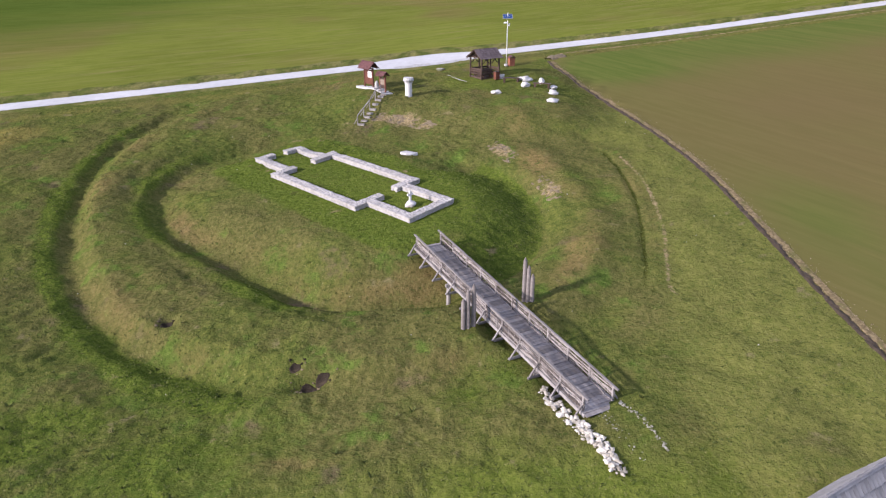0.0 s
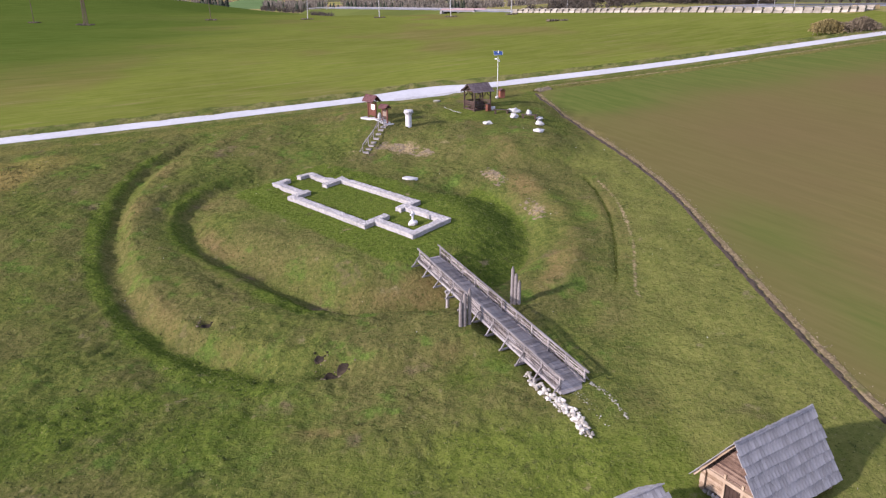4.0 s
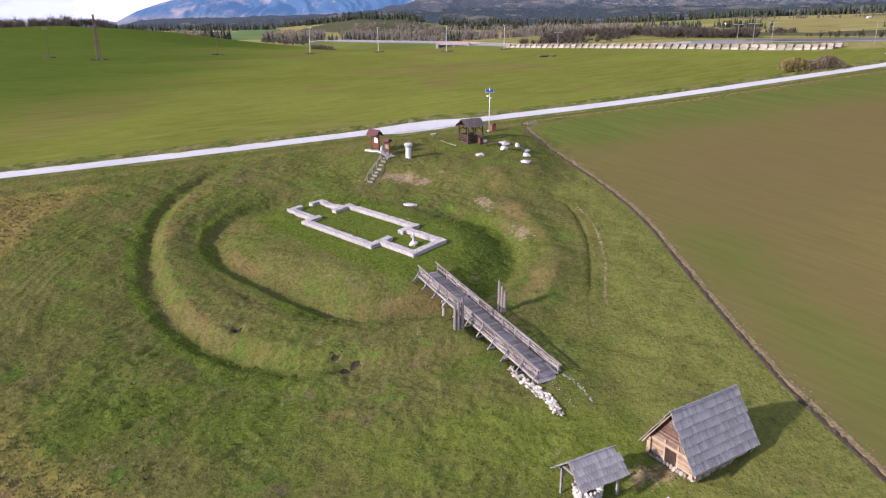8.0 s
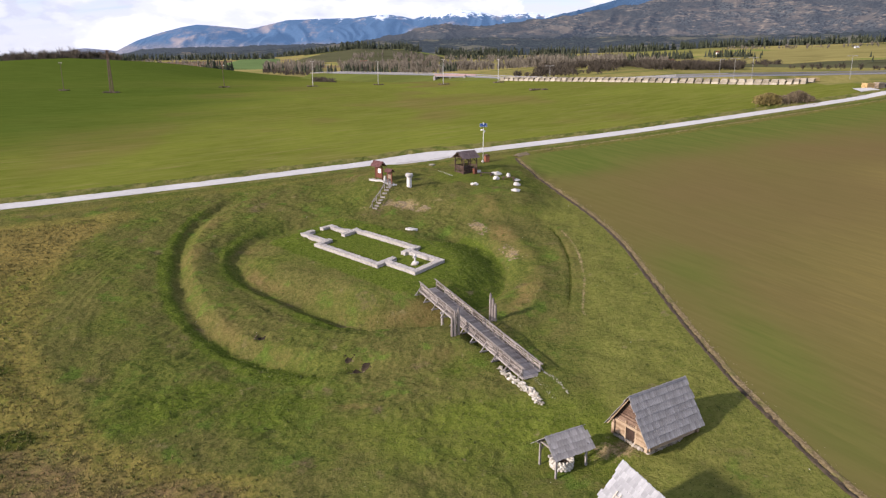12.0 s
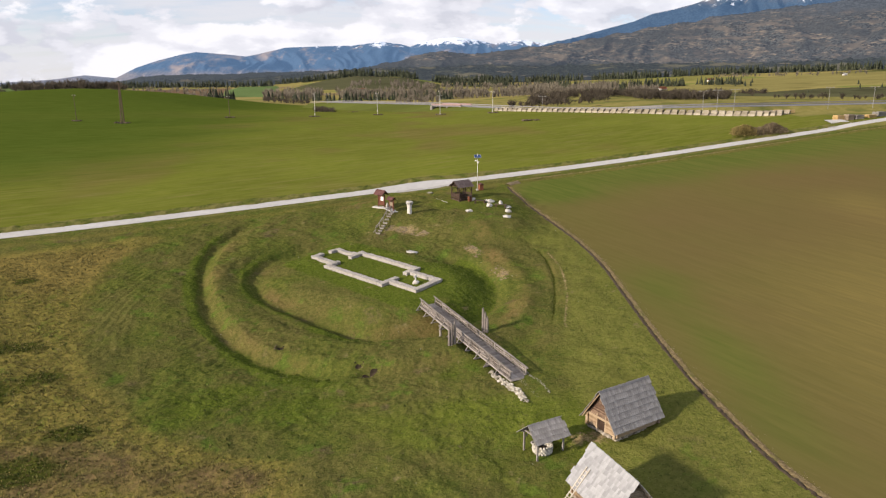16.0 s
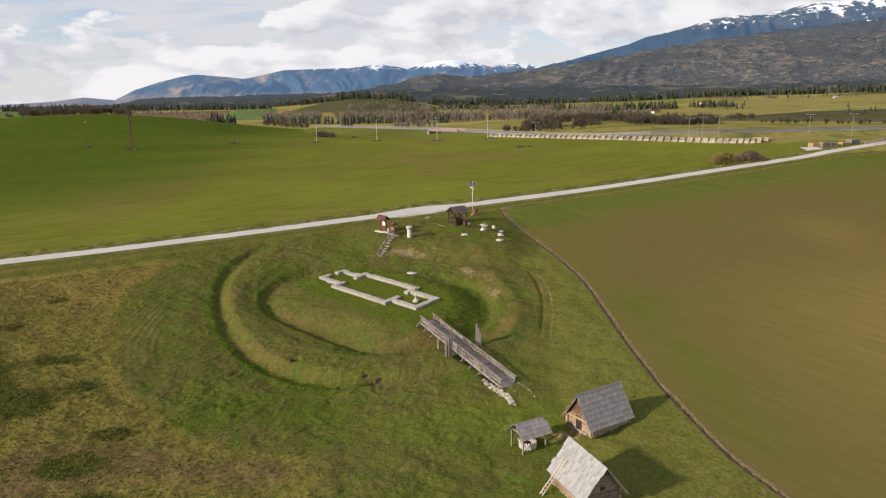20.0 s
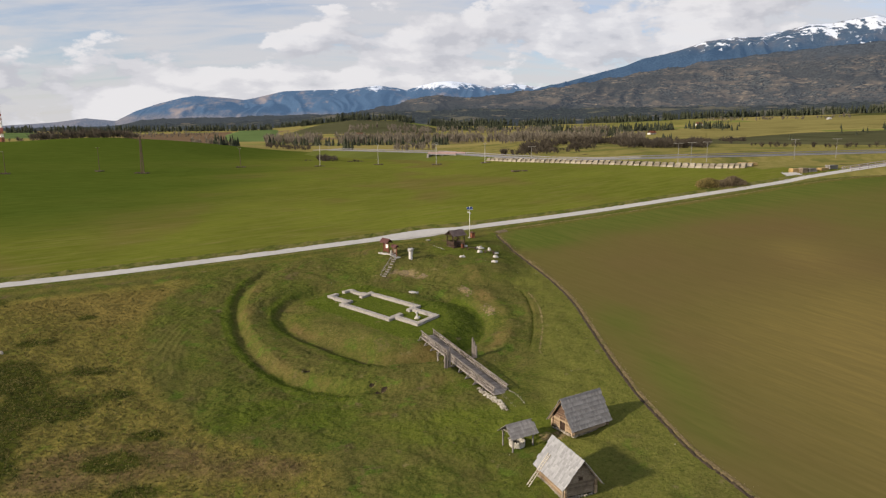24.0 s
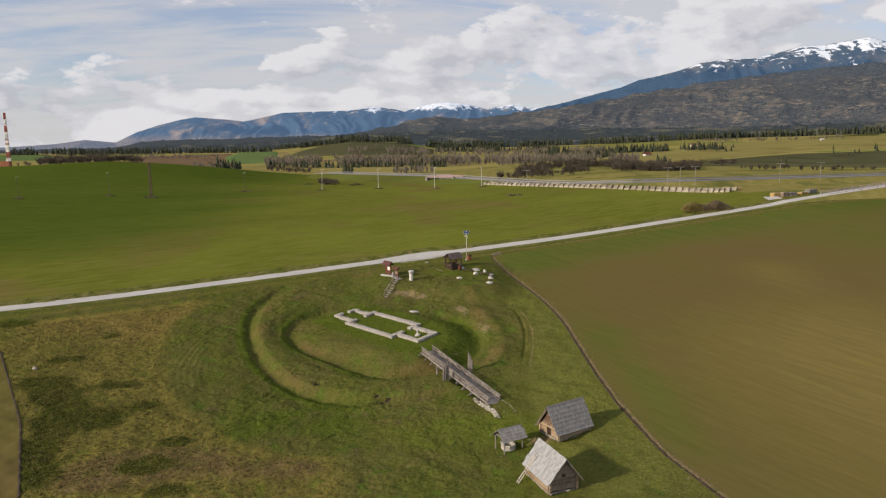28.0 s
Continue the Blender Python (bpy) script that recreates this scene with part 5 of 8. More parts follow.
def build_shelter():
    """The picnic shelter: four posts a side, arched braces, parapet, saddle roof along its length."""
    fl, fr = Vector((8.94, 37.05)), Vector((11.75, 38.9))
    d = (fr - fl).normalized()
    nrm = Vector((-d.y, d.x))
    L, W = 2.75, 2.2
    c = fl + d * (L / 2) + nrm * (W / 2)
    g = gz(c.x, c.y)
    m = frame_at(c.x, c.y, g, d.x, d.y)
    root = thing("picnic_shelter", "dark stained timber picnic shelter with a brown shingle saddle roof", "shelter", m)
    H = 2.3
    xs = (-L / 2, 0.0, L / 2)
    for y in (-W / 2, W / 2):
        for x in xs:
            p = m @ Vector((x, y, 0))
            bm = bmesh.new()
            box(bm, (x - 0.08, y - 0.08, gz(p.x, p.y) - g - 0.1), (x + 0.08, y + 0.08, H), None, 0.0, 0.012)
            part("post", bm, DARK_WOOD, root)
        bm = bmesh.new()
        box(bm, (-L / 2 - 0.3, y - 0.07, H), (L / 2 + 0.3, y + 0.07, H + 0.16))
        part("wall_plate", bm, DARK_WOOD, root)
        for x0, x1 in zip(xs, xs[1:]):
            for s, xa in ((1, x0), (-1, x1)):
                bm = bmesh.new()
                pts = [Vector((xa + s * 0.62 * math.sin(a), y, H - 0.62 + 0.62 * (1 - math.cos(a)) + 0.0)) for a in (0, 0.4, 0.8, 1.2, 1.57)]
                for p, q in zip(pts, pts[1:]):
                    beam(bm, p, q, 0.07, 0.09)
                part("arched_brace", bm, DARK_WOOD, root)
            if y < 0 and x0 > -0.5:
                continue
            for z in (0.45, 0.72, 0.98):
                bm = bmesh.new()
                box(bm, (x0 + 0.08, y - 0.025, z - 0.1), (x1 - 0.08, y + 0.025, z + 0.1))
                part("parapet_board", bm, DARK_WOOD, root)
    for x in (-L / 2, L / 2):
        bm = bmesh.new()
        box(bm, (x - 0.06, -W / 2, H + 0.02), (x + 0.06, W / 2, H + 0.16))
        part("tie_beam", bm, DARK_WOOD, root)
        for z in (0.45, 0.72, 0.98):
            bm = bmesh.new()
            box(bm, (x - 0.025, -W / 2 + 0.08, z - 0.1), (x + 0.025, W / 2 - 0.08, z + 0.1))
            part("parapet_board", bm, DARK_WOOD, root)
        bm = bmesh.new()
        beam(bm, (x, 0, H + 0.1), (x, 0.001, H + 0.88), 0.09, 0.09)
        part("king_post", bm, DARK_WOOD, root)
        for s in (-1, 1):
            bm = bmesh.new()
            beam(bm, (x, s * 0.7, H + 0.12), (x, 0.0, H + 0.6), 0.07, 0.08)
            part("gable_strut", bm, DARK_WOOD, root)
            bm = bmesh.new()
            beam(bm, (x + (0.31 if x > 0 else -0.31), s * (W / 2 + 0.34), H - 0.08), (x + (0.31 if x > 0 else -0.31), 0, H + 0.92), 0.08, 0.12)
            part("barge_board", bm, DARK_WOOD, root)
    bm = bmesh.new()
    box(bm, (-L / 2, -W / 2, -0.25), (L / 2, W / 2, 0.06))
    part("floor_slab", bm, DARK_WOOD, root)
    small_roof(root, L + 0.7, W / 2 + 0.36, 0.98, H - 0.02, BROWN_SHINGLE, 5, 0.2)
    # table and benches inside
    for y, z, w, nm in ((0.0, 0.75, 0.75, "picnic_table"), (-0.82, 0.45, 0.36, "picnic_bench"), (0.82, 0.45, 0.36, "picnic_bench")):
        r = thing(nm, "dark stained plank " + nm.split("_")[1] + " inside the shelter", nm.split("_")[1], m @ Matrix.Translation((0, y, 0.06)))
        bm = bmesh.new()
        for k in range(3):
            box(bm, (-1.1, -w / 2 + k * w / 3, z - 0.05), (1.1, -w / 2 + (k + 1) * w / 3 - 0.012, z))
        part("top", bm, DARK_WOOD, r)
        for x in (-0.85, 0.85):
            bm = bmesh.new()
            box(bm, (x - 0.06, -w / 2 + 0.05, 0), (x + 0.06, w / 2 - 0.05, z - 0.05))
            part("leg", bm, DARK_WOOD, r)


build_shelter()


def build_bin(x, y):
    g = gz(x, y)
    root = thing("litter_bin", "small dark red timber litter bin beside the shelter", "bin", Matrix.Translation((x, y, g)) @ Matrix.Rotation(0.5, 4, "Z"))
    bm = bmesh.new()
    for k in range(5):
        box(bm, (-0.27 + k * 0.11, -0.26, 0.04), (-0.27 + k * 0.11 + 0.1, 0.26, 0.92))
    part("body", bm, RED_WOOD, root)
    bm = bmesh.new()
    box(bm, (-0.3, -0.3, 0.92), (0.3, 0.3, 0.98))
    part("lid", bm, DARK_WOOD, root)


build_bin(10.75, 36.6)


def build_lamp():
    x, y = 13.62, 49.5
    g = gz(x, y)
    root = thing("solar_lamp", "white steel lamp post with a tilted blue solar panel", "street lamp", Matrix.Translation((x, y, g)) @ Matrix.Scale(1.06, 4))
    bm = bmesh.new()
    rod(bm, (0, 0, -0.1), (0, 0, 6.6), 0.052, 0.036, 12)
    part("pole", bm, PAINTED, root, smooth=True)
    bm = bmesh.new()
    rod(bm, (0, 0, 0), (0, 0, 0.12), 0.2, 0.18, 12)
    part("base_collar", bm, STEEL, root)
    tilt = Matrix.Translation((0, 0, 6.15)) @ Matrix.Rotation(radians(38), 4, "X")
    bm = bmesh.new()
    box(bm, (-0.62, -0.40, -0.03), (0.62, 0.40, 0.03), tilt)
    panel = part("solar_panel", bm, STEEL, root)
    for k in range(4):
        bm = bmesh.new()
        box(bm, (-0.59 + k * 0.296, -0.37, 0.031), (-0.59 + k * 0.296 + 0.283, 0.37, 0.038), tilt)
        part("cell_panel", bm, PV_BLUE, panel, "glossy blue solar cells")
    bm = bmesh.new()
    beam(bm, (0, 0, 5.35), (-0.35, -0.55, 5.45), 0.06, 0.06)
    part("bracket", bm, PAINTED, root)
    bm = bmesh.new()
    rod(bm, (-0.35, -0.6, 5.38), (-0.35, -0.6, 5.52), 0.26, 0.12, 14)
    part("lamp_head", bm, PAINTED, root)
    bm = bmesh.new()
    rod(bm, (0.18, -0.2, 5.0), (0.18, -0.2, 5.3), 0.09, 0.09, 10)
    part("camera_housing", bm, PAINTED, root)


PAINTED = material("white_powder_coat", [(0.62, 0.62, 0.61), (0.74, 0.74, 0.73)], (4.0, 0.8), 0.4, 0.05, 20)
build_lamp()


def build_cabinet():
    x, y = 14.25, 49.0
    g = gz(x, y)
    root = thing("wooden_cabinet", "small red-brown wooden cabinet with a pitched lid beside the lamp", "cabinet", Matrix.Translation((x, y, g)) @ Matrix.Rotation(0.3, 4, "Z") @ Matrix.Scale(0.95, 4))
    bm = bmesh.new()
    for k in range(5):
        box(bm, (-0.42 + k * 0.168, -0.34, 0), (-0.42 + (k + 1) * 0.168 - 0.012, 0.34, 1.15))
    part("body", bm, CABINET_RED, root)
    for s in (-1, 1):
        bm = bmesh.new()
        beam(bm, (s * 0.27, -0.42, 1.27), (s * 0.27, 0.42, 1.27), 0.62, 0.04)
        ob = part("lid_board", bm, ROOF_RED, root)
        ob.matrix_local = Matrix.Translation((s * 0.27, 0, 1.30)) @ Matrix.Rotation(s * 0.55, 4, "Y") @ Matrix.Translation((-s * 0.27, 0, -1.27))
    bm = bmesh.new()
    rock(bm, (-0.75, -0.25, 0.12), (0.3, 0.25, 0.22), sub=1, jit=0.2)
    solid("white_stone", bm, BOULDER, "small white stone beside the wooden cabinet", "stone", Matrix.Translation((x, y, g)))


CABINET_RED = material("orange_brown_wood", [(0.15, 0.052, 0.028), (0.23, 0.085, 0.048), (0.30, 0.125, 0.075)], (3.0, 0.8), 0.6, 0.25, 20)
build_cabinet()

BOULDERS = ((11.34, 37.1, 0.66, 0.5, 0.44), (14.12, 35.4, 0.88, 0.6, 0.55), (13.64, 32.5, 0.66, 0.55, 0.50), (15.77, 33.5, 0.48, 0.42, 0.55), (16.82, 31.9, 0.58, 0.45, 0.36), (16.4, 29.3, 0.72, 0.5, 0.42), (15.73, 26.1, 0.74, 0.6, 0.34), (9.99, 30.6, 0.68, 0.5, 0.36))
for bx, by, sx, sy, sz in BOULDERS:
    sx, sy, sz = 0.88 * sx, 0.88 * sy, 0.92 * sz
    bm = bmesh.new()
    rock(bm, (0, 0, sz * 0.36), (sx * 0.94, sy * 0.86, sz * 0.82), sub=3, jit=0.26, flat=sz * 0.5)
    solid("boulder", bm, BOULDER, "large white limestone boulder set on the terrace turf", "boulder", Matrix.Translation((bx, by, gz(bx, by))), "white boulders", smooth=True)


def build_bench(x, y, turn):
    g = gz(x, y)
    root = thing("bench", "low dark plank bench between the white boulders", "bench", Matrix.Translation((x, y, g)) @ Matrix.Rotation(turn, 4, "Z"), "benches")
    bm = bmesh.new()
    for k in range(2):
        box(bm, (-1.05, -0.2 + k * 0.21, 0.42), (1.05, -0.01 + k * 0.21, 0.50))
    part("seat", bm, DARK_WOOD, root)
    for s in (-0.8, 0.8):
        bm = bmesh.new()
        box(bm, (s - 0.1, -0.17, -0.1), (s + 0.1, 0.17, 0.42))
        part("leg", bm, DARK_WOOD, root)


build_bench(12.35, 35.3, -0.25)
build_bench(15.5, 31.9, -0.35)


def build_stairs():
    a, b = Vector((-5.30, 25.6)), Vector((-2.75, 32.7))
    d = (b - a).normalized()
    m = frame_at(a.x, a.y, gz(a.x, a.y), d.x, d.y)
    g = gz(a.x, a.y)
    root = thing("garden_stairs", "pale timber steps with a grey handrail up the scarp", "stairs", m)
    L = (b - a).length
    n = 9
    for k in range(n):
        s = L * (k + 0.4) / n
        p = m @ Vector((s, 0, 0))
        z = gz(p.x, p.y) - g + 0.1
        bm = bmesh.new()
        box(bm, (s - 0.17, -0.34, z - 0.05), (s + 0.13, 0.34, z + 0.05), None, 0.01)
        part("tread", bm, GREY_WOOD, root)
        bm = bmesh.new()
        box(bm, (s - 0.17, -0.34, z - 0.3), (s - 0.12, 0.34, z - 0.05))
        part("riser", bm, ROUND_WOOD, root)
    zs = []
    for k in range(5):
        s = 0.3 + (L - 0.5) * k / 4
        p = m @ Vector((s, 0.42, 0))
        z = gz(p.x, p.y) - g
        zs.append((s, z))
        bm = bmesh.new()
        rod(bm, (s, 0.42, z - 0.2), (s, 0.42, z + 0.95), 0.055, None, 8)
        part("baluster_post", bm, GREY_WOOD, root)
        bm = bmesh.new()
        rod(bm, (s, 0.95, z - 0.1), (s, 0.42, z + 0.7), 0.035, None, 6)
        part("stay", bm, GREY_WOOD, root)
    for (s0, z0), (s1, z1) in zip(zs, zs[1:]):
        bm = bmesh.new()
        beam(bm, (s0, 0.42, z0 + 0.97), (s1, 0.42, z1 + 0.97), 0.1, 0.09)
        part("handrail", bm, GREY_WOOD, root)


build_stairs()


def build_loose():
    x, y = -0.05, 16.3
    bm = bmesh.new()
    ringv = [Vector((math.cos(a) * 0.85 * rng.uniform(0.85, 1.15), math.sin(a) * 0.5 * rng.uniform(0.85, 1.15), 0)) for a in (2 * math.pi * k / 10 for k in range(10))]
    low = [bm.verts.new(p + Vector((0, 0, gz(x + p.x, y + p.y) - gz(x, y) - 0.15))) for p in ringv]
    high = [bm.verts.new(p * 0.93 + Vector((0, 0, gz(x + p.x, y + p.y) - gz(x, y) + 0.22 + rng.uniform(-0.02, 0.02)))) for p in ringv]
    for k in range(10):
        bm.faces.new((low[k], low[(k + 1) % 10], high[(k + 1) % 10], high[k]))
    bm.faces.new(high)
    solid("fallen_slab", bm, BOULDER, "flat white stone slab lying in the grass behind the ruin", "stone", Matrix.Translation((x, y, gz(x, y))))
    # dug holes in the bank: a near-black sheet paints their shaded insides, with clods round them
    for (x, y, s, _), label in zip(HOLLOWS, ("dark dug hollow with clods of earth on the bank", "dark dug hollow with clods of earth on the bank", "small dark hollow beside the dug earth", "small dark burrow mouth in the bank turf")):
        root = thing("dug_hollow", label, "hollow", Matrix.Translation((x, y, gz(x, y))), "dug hollows")
        bm = bmesh.new()
        rows = []
        for rr in (0.05, 0.35, 0.7, 1.0):
            row = []
            for k in range(14):
                a = 2 * math.pi * k / 14
                q = rr * s * (0.85 + 0.3 * noise.noise(Vector((math.cos(a) * 1.3, math.sin(a) * 1.3, x)))) * 0.95
                px, py = q * math.cos(a), q * 0.7 * math.sin(a)
                row.append(bm.verts.new((px, py, gz(x + px, y + py) - gz(x, y) + (0.07 if rr < 1 else -0.05))))
            rows.append(row)
        bm.faces.new(rows[0])
        for p, q in zip(rows, rows[1:]):
            for k in range(14):
                bm.faces.new((p[k], q[k], q[(k + 1) % 14], p[(k + 1) % 14]))
        part("pit", bm, PIT, root)
        for k in range(int(9 * s) + 2):
            an = rng.uniform(0, 6.3)
            rr = s * rng.uniform(0.7, 1.5)
            q = rng.uniform(0.04, 0.11)
            bm = bmesh.new()
            px, py = rr * math.cos(an), rr * 0.7 * math.sin(an)
            rock(bm, (px, py, gz(x + px, y + py) - gz(x, y) + q * 0.3), (q * 1.3, q, q * 0.7), sub=1, jit=0.3)
            part("clod", bm, DIRT if k % 2 else PIT, root)


build_loose()

bm = bmesh.new()
rock(bm, (0, 0, 0.14), (0.45, 0.32, 0.26), sub=2, jit=0.22, flat=0.2)
solid("boulder", bm, FOOTING, "single grey boulder lying in the unmown meadow", "stone", Matrix.Translation((-60.5, -1.1, gz(-60.5, -1.1))), smooth=True)
# a manhole and a length of pipe in the turf beside the lane
bm = bmesh.new()
rod(bm, (0, 0, -0.4), (0, 0, 0.10), 0.62, 0.60, 24)
cover_root = thing("manhole", "dull round concrete manhole cover set in the turf", "manhole", Matrix.Translation((4.4, 49.2, gz(4.4, 49.2))))
part("ring", bm, MOSSY, cover_root)
bm = bmesh.new()
rod(bm, (0, 0, 0.08), (0, 0, 0.15), 0.46, 0.45, 24)
part("lid", bm, MOSSY, cover_root)
pipe_root = thing("pipe", "thin pale plastic pipe lying in the grass", "pipe", Matrix.Translation((5.9, 38.5, gz(5.9, 38.5))))
stops = [(4.7, 40.4), (5.4, 39.3), (6.2, 37.9), (7.1, 36.5)]
for (px, py), (qx, qy) in zip(stops, stops[1:]):
    bm = bmesh.new()
    rod(bm, (px - 5.9, py - 38.5, gz(px, py) - gz(5.9, 38.5) + 0.02), (qx - 5.9, qy - 38.5, gz(qx, qy) - gz(5.9, 38.5) + 0.02), 0.024, 0.024, 8)
    part("length", bm, CONCRETE, pipe_root)

# ---- edges of the fields ----


def bank_strip(name, pts, half, height, mat, label, category, steps=6, rough=0.06, spacing=0.5):
    """A low irregular ridge along a line on the ground."""
    P = [Vector(p) for p in pts]
    line = []
    for a, b in zip(P, P[1:]):
        n = max(1, int((b - a).length / spacing))
        line += [a + (b - a) * k / n for k in range(n)]
    line.append(P[-1])
    bm = bmesh.new()
    rows = []
    for k, p in enumerate(line):
        q = line[min(k + 1, len(line) - 1)] - line[max(k - 1, 0)]
        nrm = Vector((-q.y, q.x)).normalized()
        w = half * (1 + 0.35 * noise.noise(Vector((k * 0.31, 3.3, half))))
        row = []
        for j in range(steps + 1):
            t = 2 * j / steps - 1
            x, y = p.x + nrm.x * w * t, p.y + nrm.y * w * t
            h = height * max(0.0, math.cos(t * math.pi / 2)) ** 0.8
            h *= 1 + 0.7 * noise.noise(Vector((x * 0.9, y * 0.9, 0.0)))
            h += rough * noise.noise(Vector((x * 3.1, y * 3.1, 1.0)))
            edge = -0.12 if j in (0, steps) else 0.02
            row.append(bm.verts.new((x, y, gz(x, y) + h + edge)))
        rows.append(row)
    for a, b in zip(rows, rows[1:]):
        for j in range(steps):
            bm.faces.new((a[j], a[j + 1], b[j + 1], b[j]))
    me = bpy.data.meshes.new(name)
    bm.to_mesh(me)
    bm.free()
    me.materials.append(mat)
    ob = new(name, me)
    return tagged(ob, label, category, kind="structure")


def edge_point(v):
    x = float(field_x(v))
    return (x, v + float(road_y(x)))


DRY_VERGE = layered("dry_verge_grass", [
    ((0.104, 0.104, 0.032), (0.160, 0.148, 0.054), 3.0, 0, 0, 0),
    ((0.062, 0.078, 0.018), (0.092, 0.106, 0.026), 2.0, 0.35, 0.42, 0.60),
], bumps=((2.0, 0.6, 0.2), (7.0, 0.6, 0.08)))
STUBBLE = layered("straw_litter", [
    ((0.205, 0.160, 0.088), (0.115, 0.088, 0.045), 4.5, 0, 0, 0),
    ((0.085, 0.085, 0.028), (0.130, 0.118, 0.045), 3.0, 0.6, 0.52, 0.66),
], bumps=((4.0, 0.6, 0.08),))
bank_strip("field_bank", [(edge_point(v)[0] + 0.4, edge_point(v)[1]) for v in range(-116, -6, 2)], 0.36, 0.02, STUBBLE, "pale straw-littered strip along the tilled field", "field edge")
# earth blackened for the shade inside the crack at the field edge
FURROW = material("dark_furrow_earth", [(0.018, 0.014, 0.010), (0.040, 0.030, 0.020), (0.080, 0.061, 0.040)], (3.0, 0.7), 0.95, 0.8, 6, bump_dist=0.06)
bank_strip("furrow_crack", [(edge_point(v)[0] - 0.1, edge_point(v)[1]) for v in range(-116, -6, 2)], 0.24, 0.07, FURROW, "low earth strip darkened for the shaded crack along the field", "field edge", 5, 0.16, 0.22)
bank_strip("west_furrow", [(float(west_edge(y)), y) for y in range(-66, 24, 2)], 0.22, 0.12, FURROW, "dark earth lip between the unmown meadow and the tilled soil", "field edge", 4, 0.1, 0.5)
bank_strip("earth_heap", [(19.9, 51.6), (20.9, 52.6), (22.4, 53.2)], 0.9, 0.20, DIRT, "low heap of bare earth at the field corner", "earth", 6, 0.12, 0.3)
bank_strip("lane_verge", [(x, float(road_y(x)) + 4.1 + float(bulge_north(x))) for x in range(-150, 180, 3)], 1.9, 0.36, DRY_VERGE, "raised strip of dry grass along the lane", "verge", 6, 0.18, 0.8)
bank_strip("lane_shoulder", [(x, float(road_y(x)) - 1.8 - float(bulge_south(x))) for x in range(-150, 180, 3)], 0.8, 0.10, DRY_VERGE, "thin dry grass shoulder along the lane", "verge", 4, 0.08, 0.8)
GRAVEL = material("white_gravel", [(0.17, 0.165, 0.15), (0.32, 0.315, 0.30), (0.48, 0.475, 0.455)], (5.0, 1.2), 0.95, 0.6, 14, bump_dist=0.04)
bank_strip("gravel_edge", [(x, float(road_y(x)) - 0.5 - float(bulge_south(x))) for x in range(-2, 12)], 0.95, 0.07, GRAVEL, "scattered pale gravel at the edge of the stopping place", "gravel", 4, 0.12, 0.4)

# bare broken earth where the turf has slipped
for line, half in (([(-5.0, 27.6), (-3.2, 27.3), (-0.8, 26.1), (1.6, 24.2), (2.4, 23.2)], 0.62), ([(8.0, 18.0), (8.9, 15.7), (9.9, 13.4)], 0.55), ([(11.3, 9.6), (11.9, 7.2), (12.2, 4.6)], 0.45)):
    bank_strip("slipped_earth", line, half * 1.5, -0.05, DIRT, "crumbled bare earth on the slipped bank", "earth", 12, 0.13, 0.16)


def build_edge_clods(count):
    """Small pale clods and straw along the edge of the field: eight-faced lumps in one mesh."""
    r = np.random.RandomState(11)
    v = r.uniform(-112, -8, count)
    x = field_x(v) + np.abs(r.normal(0.25, 0.45, count))
    y = v + road_y(x)
    q = 0.015 + 0.035 * r.uniform(0, 1, count) ** 2
    z = ground_z(x, y) + q * 0.4
    axes = np.array([(1, 0, 0), (-1, 0, 0), (0, 1, 0), (0, -1, 0), (0, 0, 0.7), (0, 0, -0.7)])
    co = np.stack([x, y, z], -1)[:, None] + axes[None] * q[:, None, None] * r.uniform(0.6, 1.5, (count, 6, 1))
    tri = np.array([(0, 2, 4), (2, 1, 4), (1, 3, 4), (3, 0, 4), (2, 0, 5), (1, 2, 5), (3, 1, 5), (0, 3, 5)])
    faces = (np.arange(count)[:, None, None] * 6 + tri[None]).reshape(-1, 3)
    me = bpy.data.meshes.new("edge_clods")
    me.from_pydata(co.reshape(-1, 3).tolist(), [], faces.tolist())
    me.materials.append(CLOD)
    tagged(new("edge_clods", me), "small pale clods and straw along the field edge", "earth", kind="stuff")


CLOD = material("pale_clods", [(0.080, 0.060, 0.036), (0.16, 0.125, 0.075), (0.26, 0.21, 0.135)], (2.0, 0.5), 0.95, 0.0, 5, island=0.7)
build_edge_clods(5200)

# ---- distant country ----


